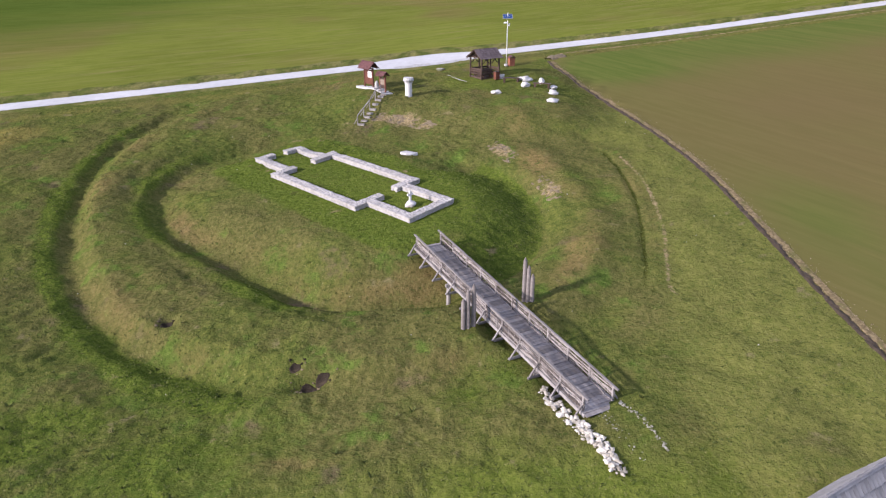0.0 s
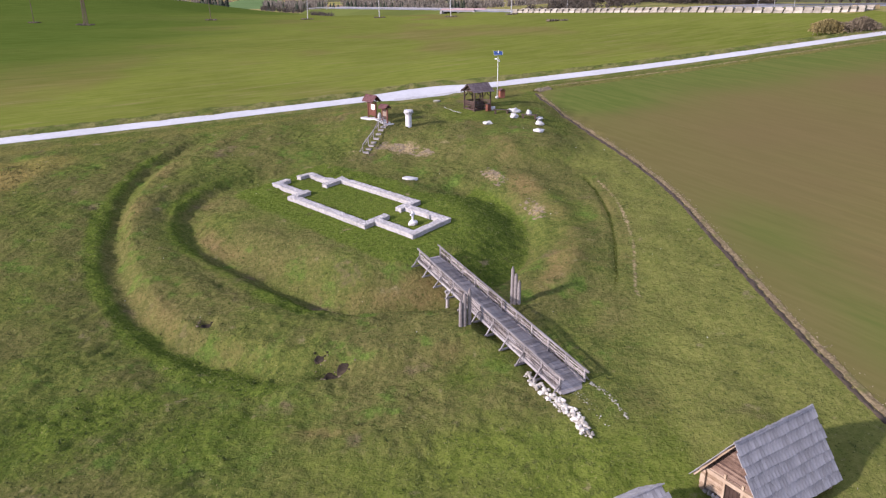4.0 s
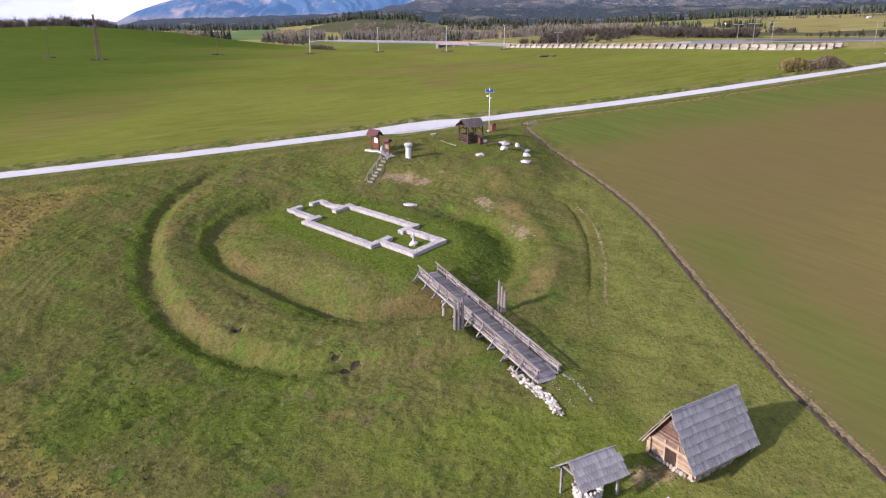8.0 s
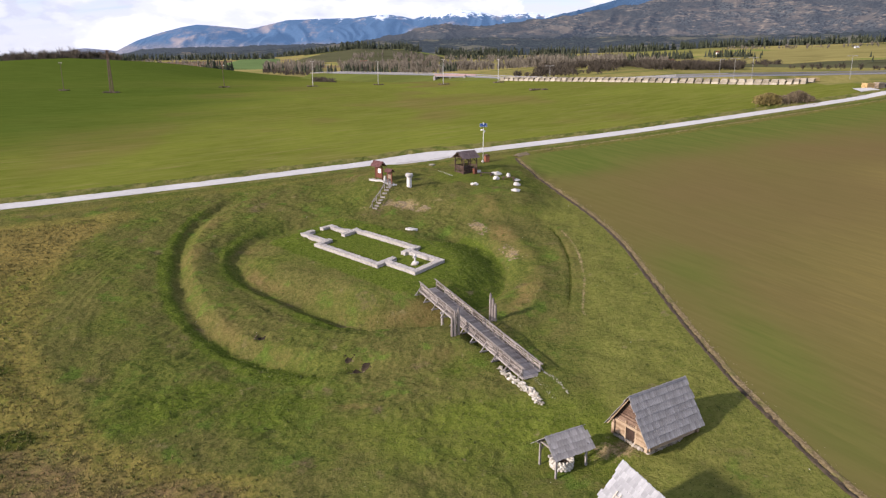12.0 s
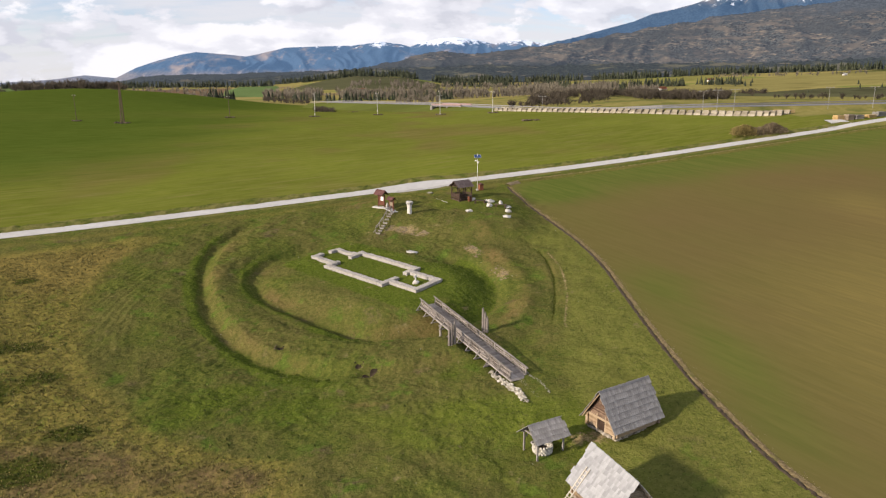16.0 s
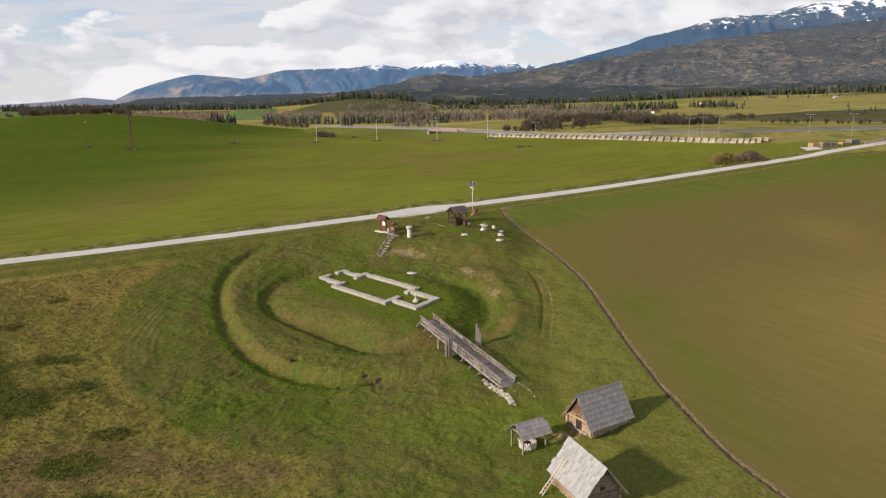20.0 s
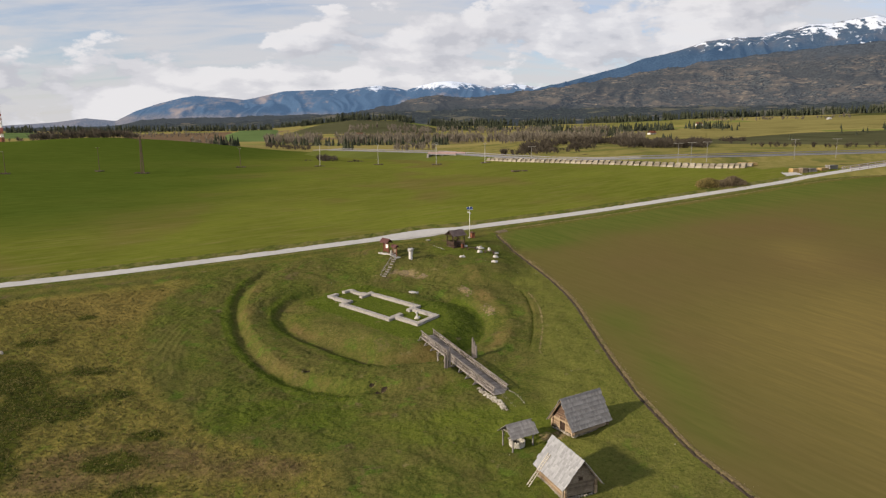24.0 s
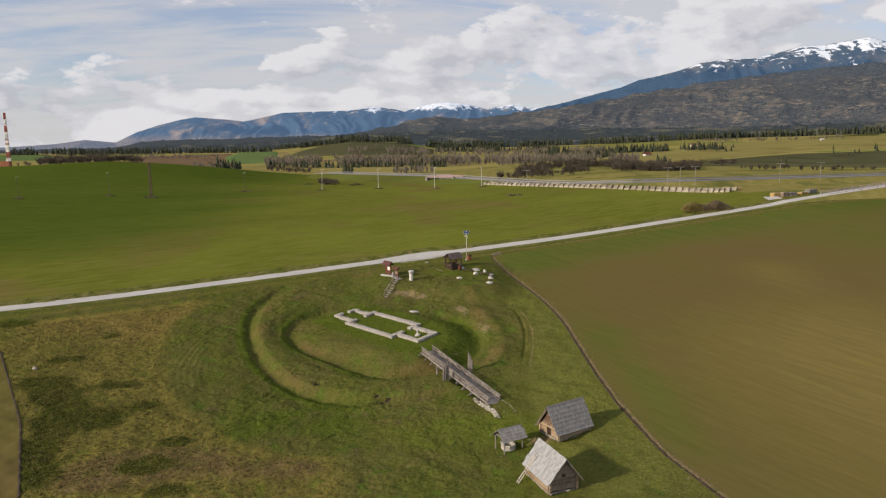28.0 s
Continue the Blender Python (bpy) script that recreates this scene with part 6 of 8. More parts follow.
def mountain_mat(name, forest, pasture, rock_c, haze, haze_strength, snow=None, scale=0.004, patch=(0.50, 0.60), stretch=(1, 1, 1), grain=0.4, bands=(), forest_zones=0.0):
    m = bpy.data.materials.new(name)
    m.use_nodes = True
    nt = m.node_tree
    bsdf = nt.nodes["Principled BSDF"]
    bsdf.inputs["Roughness"].default_value = 1.0
    bsdf.inputs["Specular IOR Level"].default_value = 0.0
    co = nt.nodes.new("ShaderNodeTexCoord")

    def tex(s, d, off=0.0, st=(1, 1, 1)):
        mp = nt.nodes.new("ShaderNodeMapping")
        mp.inputs["Location"].default_value = (off, off * 0.7, 0)
        mp.inputs["Scale"].default_value = st
        nt.links.new(co.outputs["Object"], mp.inputs["Vector"])
        n = nt.nodes.new("ShaderNodeTexNoise")
        n.inputs["Scale"].default_value, n.inputs["Detail"].default_value, n.inputs["Roughness"].default_value = s, d, 0.65
        nt.links.new(mp.outputs[0], n.inputs["Vector"])
        return n.outputs[0]

    def ramp(v, lo, hi):
        r = nt.nodes.new("ShaderNodeMapRange")
        r.interpolation_type = "SMOOTHSTEP"
        r.inputs["From Min"].default_value, r.inputs["From Max"].default_value = lo, hi
        nt.links.new(v, r.inputs["Value"])
        return r.outputs["Result"]

    def blend(fac, a, b):
        x = nt.nodes.new("ShaderNodeMix")
        x.data_type = "RGBA"
        nt.links.new(fac, x.inputs["Factor"])
        for sock, c in (("A", a), ("B", b)):
            if isinstance(c, tuple):
                x.inputs[sock].default_value = (*c, 1)
            else:
                nt.links.new(c, x.inputs[sock])
        return x.outputs["Result"]

    col = blend(ramp(tex(0.13, 8), 0.40, 0.60), tuple(v * (1 - grain) for v in forest), tuple(v * (1 + 1.3 * grain) for v in forest))
    col = blend(ramp(tex(scale, 7, 60, stretch), *patch), col, pasture)
    col = blend(ramp(tex(scale * 2.6, 8, 140, stretch), patch[0] + 0.06, patch[1] + 0.05), col, rock_c)
    # broad zones of unbroken forest
    zone = nt.nodes.new("ShaderNodeMath")
    zone.operation, zone.use_clamp = "MULTIPLY", True
    nt.links.new(ramp(tex(scale * 0.28, 6, 220, stretch), 0.47, 0.60), zone.inputs[0])
    zone.inputs[1].default_value = forest_zones
    col = blend(zone.outputs[0], col, blend(ramp(tex(0.13, 8, 3), 0.40, 0.60), tuple(v * 0.55 for v in forest), tuple(v * 1.25 for v in forest)))
    # cover that changes with height, partly blued for haze: (height, unevenness, width, colour, from below)
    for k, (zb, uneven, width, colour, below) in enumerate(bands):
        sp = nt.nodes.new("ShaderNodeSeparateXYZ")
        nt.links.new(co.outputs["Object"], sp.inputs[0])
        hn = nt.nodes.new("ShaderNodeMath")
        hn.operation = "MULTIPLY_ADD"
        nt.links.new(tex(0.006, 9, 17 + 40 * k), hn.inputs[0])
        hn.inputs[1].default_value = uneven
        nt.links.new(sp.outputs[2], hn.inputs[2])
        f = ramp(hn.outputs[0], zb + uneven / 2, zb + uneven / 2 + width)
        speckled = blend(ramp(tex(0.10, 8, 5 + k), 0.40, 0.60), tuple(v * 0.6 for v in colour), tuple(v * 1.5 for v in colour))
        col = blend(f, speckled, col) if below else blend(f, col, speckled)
    if snow:
        sep = nt.nodes.new("ShaderNodeSeparateXYZ")
        nt.links.new(co.outputs["Object"], sep.inputs[0])
        ma = nt.nodes.new("ShaderNodeMath")
        ma.operation = "MULTIPLY_ADD"
        nt.links.new(tex(0.019, 9, 31, (1, 0.6, 0.5)), ma.inputs[0])
        ma.inputs[1].default_value = snow[1]
        nt.links.new(sep.outputs[2], ma.inputs[2])
        col = blend(ramp(ma.outputs[0], snow[0], snow[0] + snow[2]), col, (0.62, 0.66, 0.72))
    nt.links.new(col, bsdf.inputs["Base Color"])
    # an even glow stands for the haze in front of the slopes
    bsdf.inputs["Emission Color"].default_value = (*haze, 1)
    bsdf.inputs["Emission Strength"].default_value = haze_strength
    bp = nt.nodes.new("ShaderNodeBump")
    bp.inputs["Strength"].default_value, bp.inputs["Distance"].default_value = 0.6, 12.0
    nt.links.new(tex(0.06, 8, 9), bp.inputs["Height"])
    nt.links.new(bp.outputs[0], bsdf.inputs["Normal"])
    return m


EYE_FAR = (-4.7, -112.7, 32.2)


def range_sheet(name, skyline, far, near, foot_z, mat, label, relief, wave, curve=1.0, rows=44, seed=0.0, az=(-54, 54), fray=0.0, spurs=0.0):
    """A slope that climbs from near to a skyline given as (azimuth, elevation) in degrees."""
    azs = np.linspace(az[0], az[1], int((az[1] - az[0]) * (9 if spurs else 5)))
    top = np.interp(azs, [p[0] for p in skyline], [p[1] for p in skyline])
    verts, faces = [], []
    for i, (a, e) in enumerate(zip(azs, top)):
        sa, ca = math.sin(radians(a)), math.cos(radians(a))
        for k in range(rows + 2):
            s = min(k / rows, 1.0)
            D = near + (far - near) * s if k <= rows else far + 250
            zr = EYE_FAR[2] + far * math.tan(radians(e))
            z = foot_z + (zr - foot_z) * s ** curve
            x, y = EYE_FAR[0] + D * sa, EYE_FAR[1] + D * ca
            q = Vector((x / wave, y / wave, seed))
            rel = 1 - abs(2 * noise.noise(q)) * 1.2 + 0.5 * noise.noise(q * 2.7) + 0.25 * noise.noise(q * 6.0)
            if spurs:
                # ribs and gullies that run down the slope
                w = a * spurs + 1.1 * noise.noise(Vector((a * spurs * 0.6, s * 2.2, seed + 3))) - 0.5 * s
                rib = 1 - 2.4 * abs(noise.noise(Vector((w, s * 1.1, seed)))) + 0.55 * (0.5 - 2.0 * abs(noise.noise(Vector((w * 2.4, s * 2.4, seed + 7))))) + 0.3 * noise.noise(Vector((w * 5.5, s * 7.0, seed + 1)))
                rel = 0.45 * rel + 0.7 * rib
            z += relief * min(1.0, max(0.08, (zr - foot_z) / 170)) * (rel - 0.6) * math.sin(math.pi * min(s, 0.999)) * min(1.0, s * 3)
            if fray and k >= rows - 1:
                z += fray * (noise.noise(Vector((a * 9.0, seed, 0))) + 0.7 * noise.noise(Vector((a * 31.0, seed, 2))) + (2.2 * noise.noise(Vector((a * 0.9, seed, 4))) if spurs else 0.0))
            if k > rows:
                z = foot_z - 60
            verts.append((x, y, z))
    n = rows + 2
    for i in range(len(azs) - 1):
        for k in range(n - 1):
            faces.append((i * n + k, (i + 1) * n + k, (i + 1) * n + k + 1, i * n + k + 1))
    me = bpy.data.meshes.new(name)
    me.from_pydata(verts, [], faces)
    me.materials.append(mat)
    for f in me.polygons:
        f.use_smooth = True
    return tagged(new(name, me), label, "mountains", kind="structure")


BLUE_RANGE = [(-62, 0.1), (-40, 0.3), (-27.3, -0.1), (-25.3, 0.02), (-23.9, 0.13), (-22.1, 0.4), (-21.2, 0.31), (-20.1, 0.2), (-18.7, 0.92), (-17.1, 1.46), (-15.5, 1.88), (-14.5, 2.05), (-12.3, 1.9), (-11.0, 1.75), (-10.2, 1.9), (-8.0, 2.42), (-5.4, 2.52), (-2.8, 2.6), (-0.75, 2.88), (0.8, 2.68), (1.5, 2.5), (2.6, 2.85), (4.0, 3.15), (5.1, 3.2), (6.7, 3.0), (8.0, 2.68), (10.0, 2.98), (11.8, 2.7), (14.3, 2.7), (30, 3.0), (62, 2.0)]
MASSIF = [(-62, -0.6), (6, -0.6), (7.5, 0.9), (8.9, 1.7), (10.7, 2.1), (12.0, 2.62), (14.2, 3.07), (16.4, 3.64), (18.5, 4.15), (19.8, 4.66), (21.0, 4.87), (22.6, 5.23), (24.2, 5.74), (26.2, 5.94), (27.7, 5.88), (29.2, 6.17), (31.0, 6.57), (32.4, 6.55), (33.7, 6.76), (35.0, 6.9), (36.0, 6.5), (45, 5.5), (62, 3.0)]
BROWN_HILLS = [(-62, -0.3), (-27.4, -0.27), (-20.3, -0.18), (-18.4, 0.21), (-16.4, 0.37), (-12.3, 0.44), (-8.1, 0.59), (-3.7, 0.66), (-1.5, 1.0), (0.8, 1.43), (2.6, 1.96), (4.0, 2.13), (6.2, 1.89), (8.5, 2.09), (10.7, 2.36), (12.6, 2.50), (14.3, 2.78), (16.4, 3.12), (18.6, 3.42), (20.6, 3.80), (22.7, 4.02), (24.7, 4.36), (26.7, 4.50), (28.5, 4.78), (30.4, 4.82), (32.2, 5.05), (33.9, 5.10), (36.1, 5.2), (62, 3.0)]
DARK_WOODS = [(-62, -0.4), (-27.4, -0.35), (-20.3, -0.35), (-16.4, -0.05), (-12.4, 0.01), (-9.0, 0.24), (-5.5, 0.53), (-1.9, 0.82), (3.5, 0.88), (7.6, 1.03), (12.1, 0.9), (16.5, 1.04), (22.8, 1.05), (26.8, 0.99), (30.6, 1.1), (36.4, 1.26), (62, 0.8)]
RISING_FIELDS = [(-62, -0.5), (-27.4, -0.5), (-16.5, -0.55), (-9.5, -0.5), (-6.5, -0.2), (-2.8, 0.2), (0.8, 0.1), (4.0, -0.35), (9.8, -0.36), (18.7, -0.12), (24.9, 0.18), (30.6, 0.29), (36.4, 0.46), (62, 0.3)]

# bluish forest and band colours carry haze, besides the glow
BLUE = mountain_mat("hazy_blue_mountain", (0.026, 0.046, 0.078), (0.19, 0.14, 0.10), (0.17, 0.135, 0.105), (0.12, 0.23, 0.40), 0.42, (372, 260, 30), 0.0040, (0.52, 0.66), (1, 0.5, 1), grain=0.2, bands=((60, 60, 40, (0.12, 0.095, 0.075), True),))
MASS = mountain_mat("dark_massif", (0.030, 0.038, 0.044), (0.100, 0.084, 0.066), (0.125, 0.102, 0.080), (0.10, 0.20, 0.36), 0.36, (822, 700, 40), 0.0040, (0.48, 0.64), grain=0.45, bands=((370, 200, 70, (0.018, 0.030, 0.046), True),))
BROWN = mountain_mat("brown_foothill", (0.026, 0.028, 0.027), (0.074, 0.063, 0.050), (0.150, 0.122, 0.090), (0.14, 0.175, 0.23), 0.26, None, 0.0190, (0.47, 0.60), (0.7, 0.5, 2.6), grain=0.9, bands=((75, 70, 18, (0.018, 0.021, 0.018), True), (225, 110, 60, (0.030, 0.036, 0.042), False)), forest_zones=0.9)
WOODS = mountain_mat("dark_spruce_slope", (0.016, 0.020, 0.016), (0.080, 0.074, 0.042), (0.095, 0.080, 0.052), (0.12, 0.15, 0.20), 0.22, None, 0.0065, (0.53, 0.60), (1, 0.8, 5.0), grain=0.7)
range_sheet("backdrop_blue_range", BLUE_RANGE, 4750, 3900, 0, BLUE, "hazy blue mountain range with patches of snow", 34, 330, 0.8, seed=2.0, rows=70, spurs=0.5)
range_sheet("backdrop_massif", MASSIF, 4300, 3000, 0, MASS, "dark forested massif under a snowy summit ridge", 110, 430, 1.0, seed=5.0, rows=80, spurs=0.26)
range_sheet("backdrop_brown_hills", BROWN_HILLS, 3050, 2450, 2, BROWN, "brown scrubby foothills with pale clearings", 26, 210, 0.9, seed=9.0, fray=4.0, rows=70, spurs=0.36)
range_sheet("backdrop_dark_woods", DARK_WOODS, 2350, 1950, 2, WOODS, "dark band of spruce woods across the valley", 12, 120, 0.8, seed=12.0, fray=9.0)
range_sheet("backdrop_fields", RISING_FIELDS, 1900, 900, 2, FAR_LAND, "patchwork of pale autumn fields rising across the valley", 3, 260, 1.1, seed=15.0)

# woods and trees far off


def conifer(bm, x, y, z, h, r):
    seg = 7
    for lv in range(4):
        z0, z1 = z + h * (0.06 + 0.2 * lv), z + h * (0.06 + 0.2 * lv + 0.38)
        rr = r * (1 - 0.22 * lv)
        tip = bm.verts.new((x + rng.uniform(-0.1, 0.1) * r, y, min(z1, z + h)))
        ring_v = [bm.verts.new((x + rr * rng.uniform(0.6, 1.15) * math.cos(a), y + rr * rng.uniform(0.6, 1.15) * math.sin(a), z0 + rng.uniform(-0.05, 0.05) * h)) for a in (2 * math.pi * i / seg for i in range(seg))]
        for i in range(seg):
            bm.faces.new((ring_v[i], ring_v[(i + 1) % seg], tip))


def bare_tree(bm, x, y, z, h, r, twigs=20):
    for k in range(twigs):
        a = rng.uniform(0, 6.3)
        lean = rng.uniform(0.05, 1.0) ** 0.6 * r
        z0 = z + h * rng.uniform(0.0, 0.45)
        hx, hy, hz = x + lean * math.cos(a), y + lean * math.sin(a), z + h * rng.uniform(0.5, 1.0) * (1 - 0.25 * lean / r)
        w = 0.022 * h * rng.uniform(0.5, 1.2)
        mid = ((x + hx) / 2, (y + hy) / 2, z0 + (hz - z0) * 0.6)
        tri = [bm.verts.new((x, y, z0)), bm.verts.new((mid[0] + w, mid[1], mid[2])), bm.verts.new((hx, hy, hz)), bm.verts.new((mid[0] - w, mid[1] + w * 0.5, mid[2]))]
        bm.faces.new(tri)


def far_z(x, y):
    """The ground, or the rising fields behind it."""
    D = math.hypot(x - EYE_FAR[0], y - EYE_FAR[1])
    if D < 900:
        return gz(x, y)
    a = math.degrees(math.atan2(x - EYE_FAR[0], y - EYE_FAR[1]))
    e = float(np.interp(a, [p[0] for p in RISING_FIELDS], [p[1] for p in RISING_FIELDS]))
    zr = EYE_FAR[2] + 1900 * math.tan(radians(e))
    s = min((D - 900) / 1000, 1.0)
    return max(gz(x, y), 2 + (zr - 2) * s ** 1.1)


def far_reach(a, e):
    """How far off the land is seen at an azimuth and an elevation."""
    lo, hi = 300.0, 1895.0
    for _ in range(26):
        mid = (lo + hi) / 2
        x, y = EYE_FAR[0] + mid * math.sin(radians(a)), EYE_FAR[1] + mid * math.cos(radians(a))
        if math.degrees(math.atan2(far_z(x, y) - EYE_FAR[2], mid)) < e:
            lo = mid
        else:
            hi = mid
    return lo


def far_field(mat, label, low, high, lift=0.8):
    """One field of the far patchwork, between two edges given by azimuth and elevation."""
    a0, a1 = max(low[0][0], high[0][0]), min(low[-1][0], high[-1][0])
    n = max(6, int((a1 - a0) * 2))
    bm = bmesh.new()
    rows = []
    for i in range(n + 1):
        a = a0 + (a1 - a0) * i / n
        d0 = far_reach(a, float(np.interp(a, [p[0] for p in low], [p[1] for p in low])))
        d1 = max(far_reach(a, float(np.interp(a, [p[0] for p in high], [p[1] for p in high]))), d0 + 2)
        row = []
        for k in range(9):
            d = d0 + (d1 - d0) * (0.0, 0.02, 0.16, 0.33, 0.5, 0.67, 0.84, 0.98, 1.0)[k]
            x, y = EYE_FAR[0] + d * math.sin(radians(a)), EYE_FAR[1] + d * math.cos(radians(a))
            edge = k in (0, 8) or i in (0, n)
            row.append(bm.verts.new((x, y, far_z(x, y) + (-2.5 if edge else lift))))
        rows.append(row)
    for p, q in zip(rows, rows[1:]):
        for k in range(8):
            bm.faces.new((p[k], q[k], q[k + 1], p[k + 1]))
    ob = part("far_field", bm, mat, None, smooth=True)
    return tagged(ob, label, "field", kind="structure")


def field_soil(name, c):
    return layered(name, [
        (tuple(v * 0.85 for v in c), tuple(v * 1.12 for v in c), 0.03, 0, 0, 0),
        (tuple(v * 0.7 for v in c), tuple(v * 0.85 for v in c), 0.05, 0.012, 0.55, 0.68),
    ], bumps=((0.2, 0.2, 0.4),), stretch=(0.3, 1.6, 1))


FIELD_BROWN = field_soil("far_ploughed_soil", (0.150, 0.105, 0.066))
# greens greyed to carry the haze over the valley
FIELD_GREEN = field_soil("far_winter_wheat", (0.100, 0.150, 0.055))
FIELD_OLIVE = field_soil("far_olive_pasture", (0.074, 0.076, 0.040))
FIELD_YELLOW = field_soil("far_yellow_stubble", (0.205, 0.182, 0.066))
FIELD_PALE = field_soil("far_pale_meadow", (0.175, 0.170, 0.052))
far_field(FIELD_GREEN, "thin green field beyond the hedges", [(-32, -1.0), (-24, -1.05)], [(-32, -0.62), (-24, -0.66)])
far_field(FIELD_BROWN, "brown ploughed field across the valley", [(-19.6, -1.7), (-11.6, -1.7)], [(-19.6, -0.86), (-16, -0.80), (-11.6, -0.72)])
far_field(FIELD_GREEN, "bright green wheat field across the valley", [(-12.9, -1.5), (-8.2, -1.5)], [(-12.9, -1.2), (-11.4, -0.66), (-8.2, -0.60)], 1.6)
far_field(FIELD_OLIVE, "dark olive pasture on a low rise", [(-7.8, -0.98), (-2, -0.98), (4.2, -0.9)], [(-7.8, -0.90), (-5.5, -0.25), (-2.8, 0.15), (0.8, 0.05), (4.2, -0.6)])
far_field(FIELD_YELLOW, "yellow stubble strip beside the woodland", [(0.5, -1.25), (13, -1.15)], [(0.5, -1.05), (6, -0.85), (13, -0.60)])
far_field(FIELD_PALE, "pale green sloping meadow across the valley", [(13.2, -0.42), (18, -0.50), (24.8, -0.35)], [(13.2, -0.36), (18, -0.20), (24.8, 0.12)])
far_field(FIELD_YELLOW, "yellow-green autumn meadow above the highway", [(17, -1.9), (22, -2.1), (26, -1.3), (31, -0.85), (38, -0.6)], [(17, -0.95), (22, -0.75), (26, -0.25), (31, 0.18), (38, 0.34)])
# the olive tone here also holds the shade lying over the field
far_field(FIELD_OLIVE, "dark olive field above the highway", [(23.2, -1.9), (28, -1.92), (38, -1.92)], [(23.2, -1.75), (26, -1.42), (31, -0.98), (38, -0.72)], 1.6)


def wood(name, label, mat, kind_, rows):
    """rows: azimuth from, to, distance from, to, count, height low, high."""
    bm = bmesh.new()
    for a0, a1, d0, d1, n, h0, h1 in rows:
        for _ in range(n):
            a, d = radians(rng.uniform(a0, a1)), rng.uniform(d0, d1)
            if n > 100 and noise.noise(Vector((math.degrees(a) * 0.55, d * 0.012, h0))) < -0.08:
                continue
            x, y = EYE_FAR[0] + d * math.sin(a), EYE_FAR[1] + d * math.cos(a)
            h = h0 + (h1 - h0) * rng.random() ** 1.5
            z = far_z(x, y) - 0.5
            if kind_ == "conifer":
                conifer(bm, x, y, z, h, h * rng.uniform(0.18, 0.28))
            elif kind_ == "shrub":
                bare_tree(bm, x, y, z, h, h * rng.uniform(0.42, 0.62), 34)
            else:
                bare_tree(bm, x, y, z, h, h * rng.uniform(0.2, 0.34))
    ob = part(name, bm, mat, None)
    return tagged(ob, label, "trees", kind="stuff")


SPRUCE = material("spruce_needles", [(0.016, 0.022, 0.014), (0.030, 0.038, 0.022), (0.052, 0.058, 0.034)], (0.6, 0.1), 0.95, 0.0, 1, island=0.4)
TWIGS = material("bare_grey_twigs", [(0.066, 0.058, 0.046), (0.120, 0.106, 0.085), (0.190, 0.168, 0.135)], (0.5, 0.1), 0.95, 0.0, 1, island=0.5)
SCRUB = material("brown_scrub", [(0.040, 0.034, 0.024), (0.075, 0.060, 0.040), (0.115, 0.092, 0.060)], (0.8, 0.2), 0.95, 0.4, 2, island=0.4)
DARK_SCRUB = material("dark_bare_scrub", [(0.028, 0.024, 0.019), (0.052, 0.044, 0.034), (0.086, 0.072, 0.055)], (0.8, 0.2), 0.95, 0.4, 2, island=0.4)
wood("bare_woodland", "pale leafless woodland across the valley floor", TWIGS, "bare", [
    (-9.5, 11, 900, 1060, 1100, 11, 19), (-3, 18, 1250, 1400, 420, 12, 20), (10, 20, 640, 720, 420, 8, 14), (-20, -13, 1300, 1500, 90, 8, 13), (24, 34, 1650, 1720, 60, 9, 15), (0.5, 4, 520, 560, 40, 6, 10), (9, 16, 560, 620, 160, 7, 12), (-14.8, -12.6, 600, 680, 40, 6, 10)])
wood("spruce_woodland", "dark spruce rows and copses across the valley", SPRUCE, "conifer", [
    (-27, -9, 1700, 1860, 700, 10, 18), (-9, 6, 1840, 1900, 420, 10, 18), (4, 14, 1500, 1700, 420, 9, 16), (-4, 38, 1890, 1960, 1500, 13, 24), (13, 26, 1330, 1390, 330, 9, 17), (12, 19, 1150, 1180, 90, 9, 16), (-13.2, -11.4, 600, 660, 40, 5, 11), (-3.6, -2.6, 560, 580, 6, 9, 12), (29.9, 30.4, 900, 930, 3, 11, 14), (21.3, 22, 820, 880, 6, 10, 14), (33, 36, 1100, 1300, 7, 9, 13), (-9.5, 4, 860, 910, 70, 7, 14), (25.5, 27, 1250, 1400, 10, 8, 13), (2, 5, 700, 760, 12, 8, 14)])
wood("roadside_scrub", "dark bare roadside scrub and hedges", DARK_SCRUB, "shrub", [
    (10.5, 24.5, 420, 500, 1000, 3.5, 7.5), (9, 15, 400, 430, 60, 3, 6), (14, 27, 500, 540, 200, 3, 7), (-5.4, -3.9, 395, 415, 30, 3, 5.5), (-3.2, -1.6, 385, 395, 10, 2, 3), (-6.6, -5.8, 385, 395, 5, 2, 3), (27, 36, 450, 480, 26, 3, 6), (-25.2, -21, 500, 540, 70, 6, 10), (-21.5, -18.4, 490, 530, 60, 5, 8), (-26.5, -25.4, 500, 520, 6, 3, 5), (-9.5, -6, 640, 690, 40, 4, 8)])


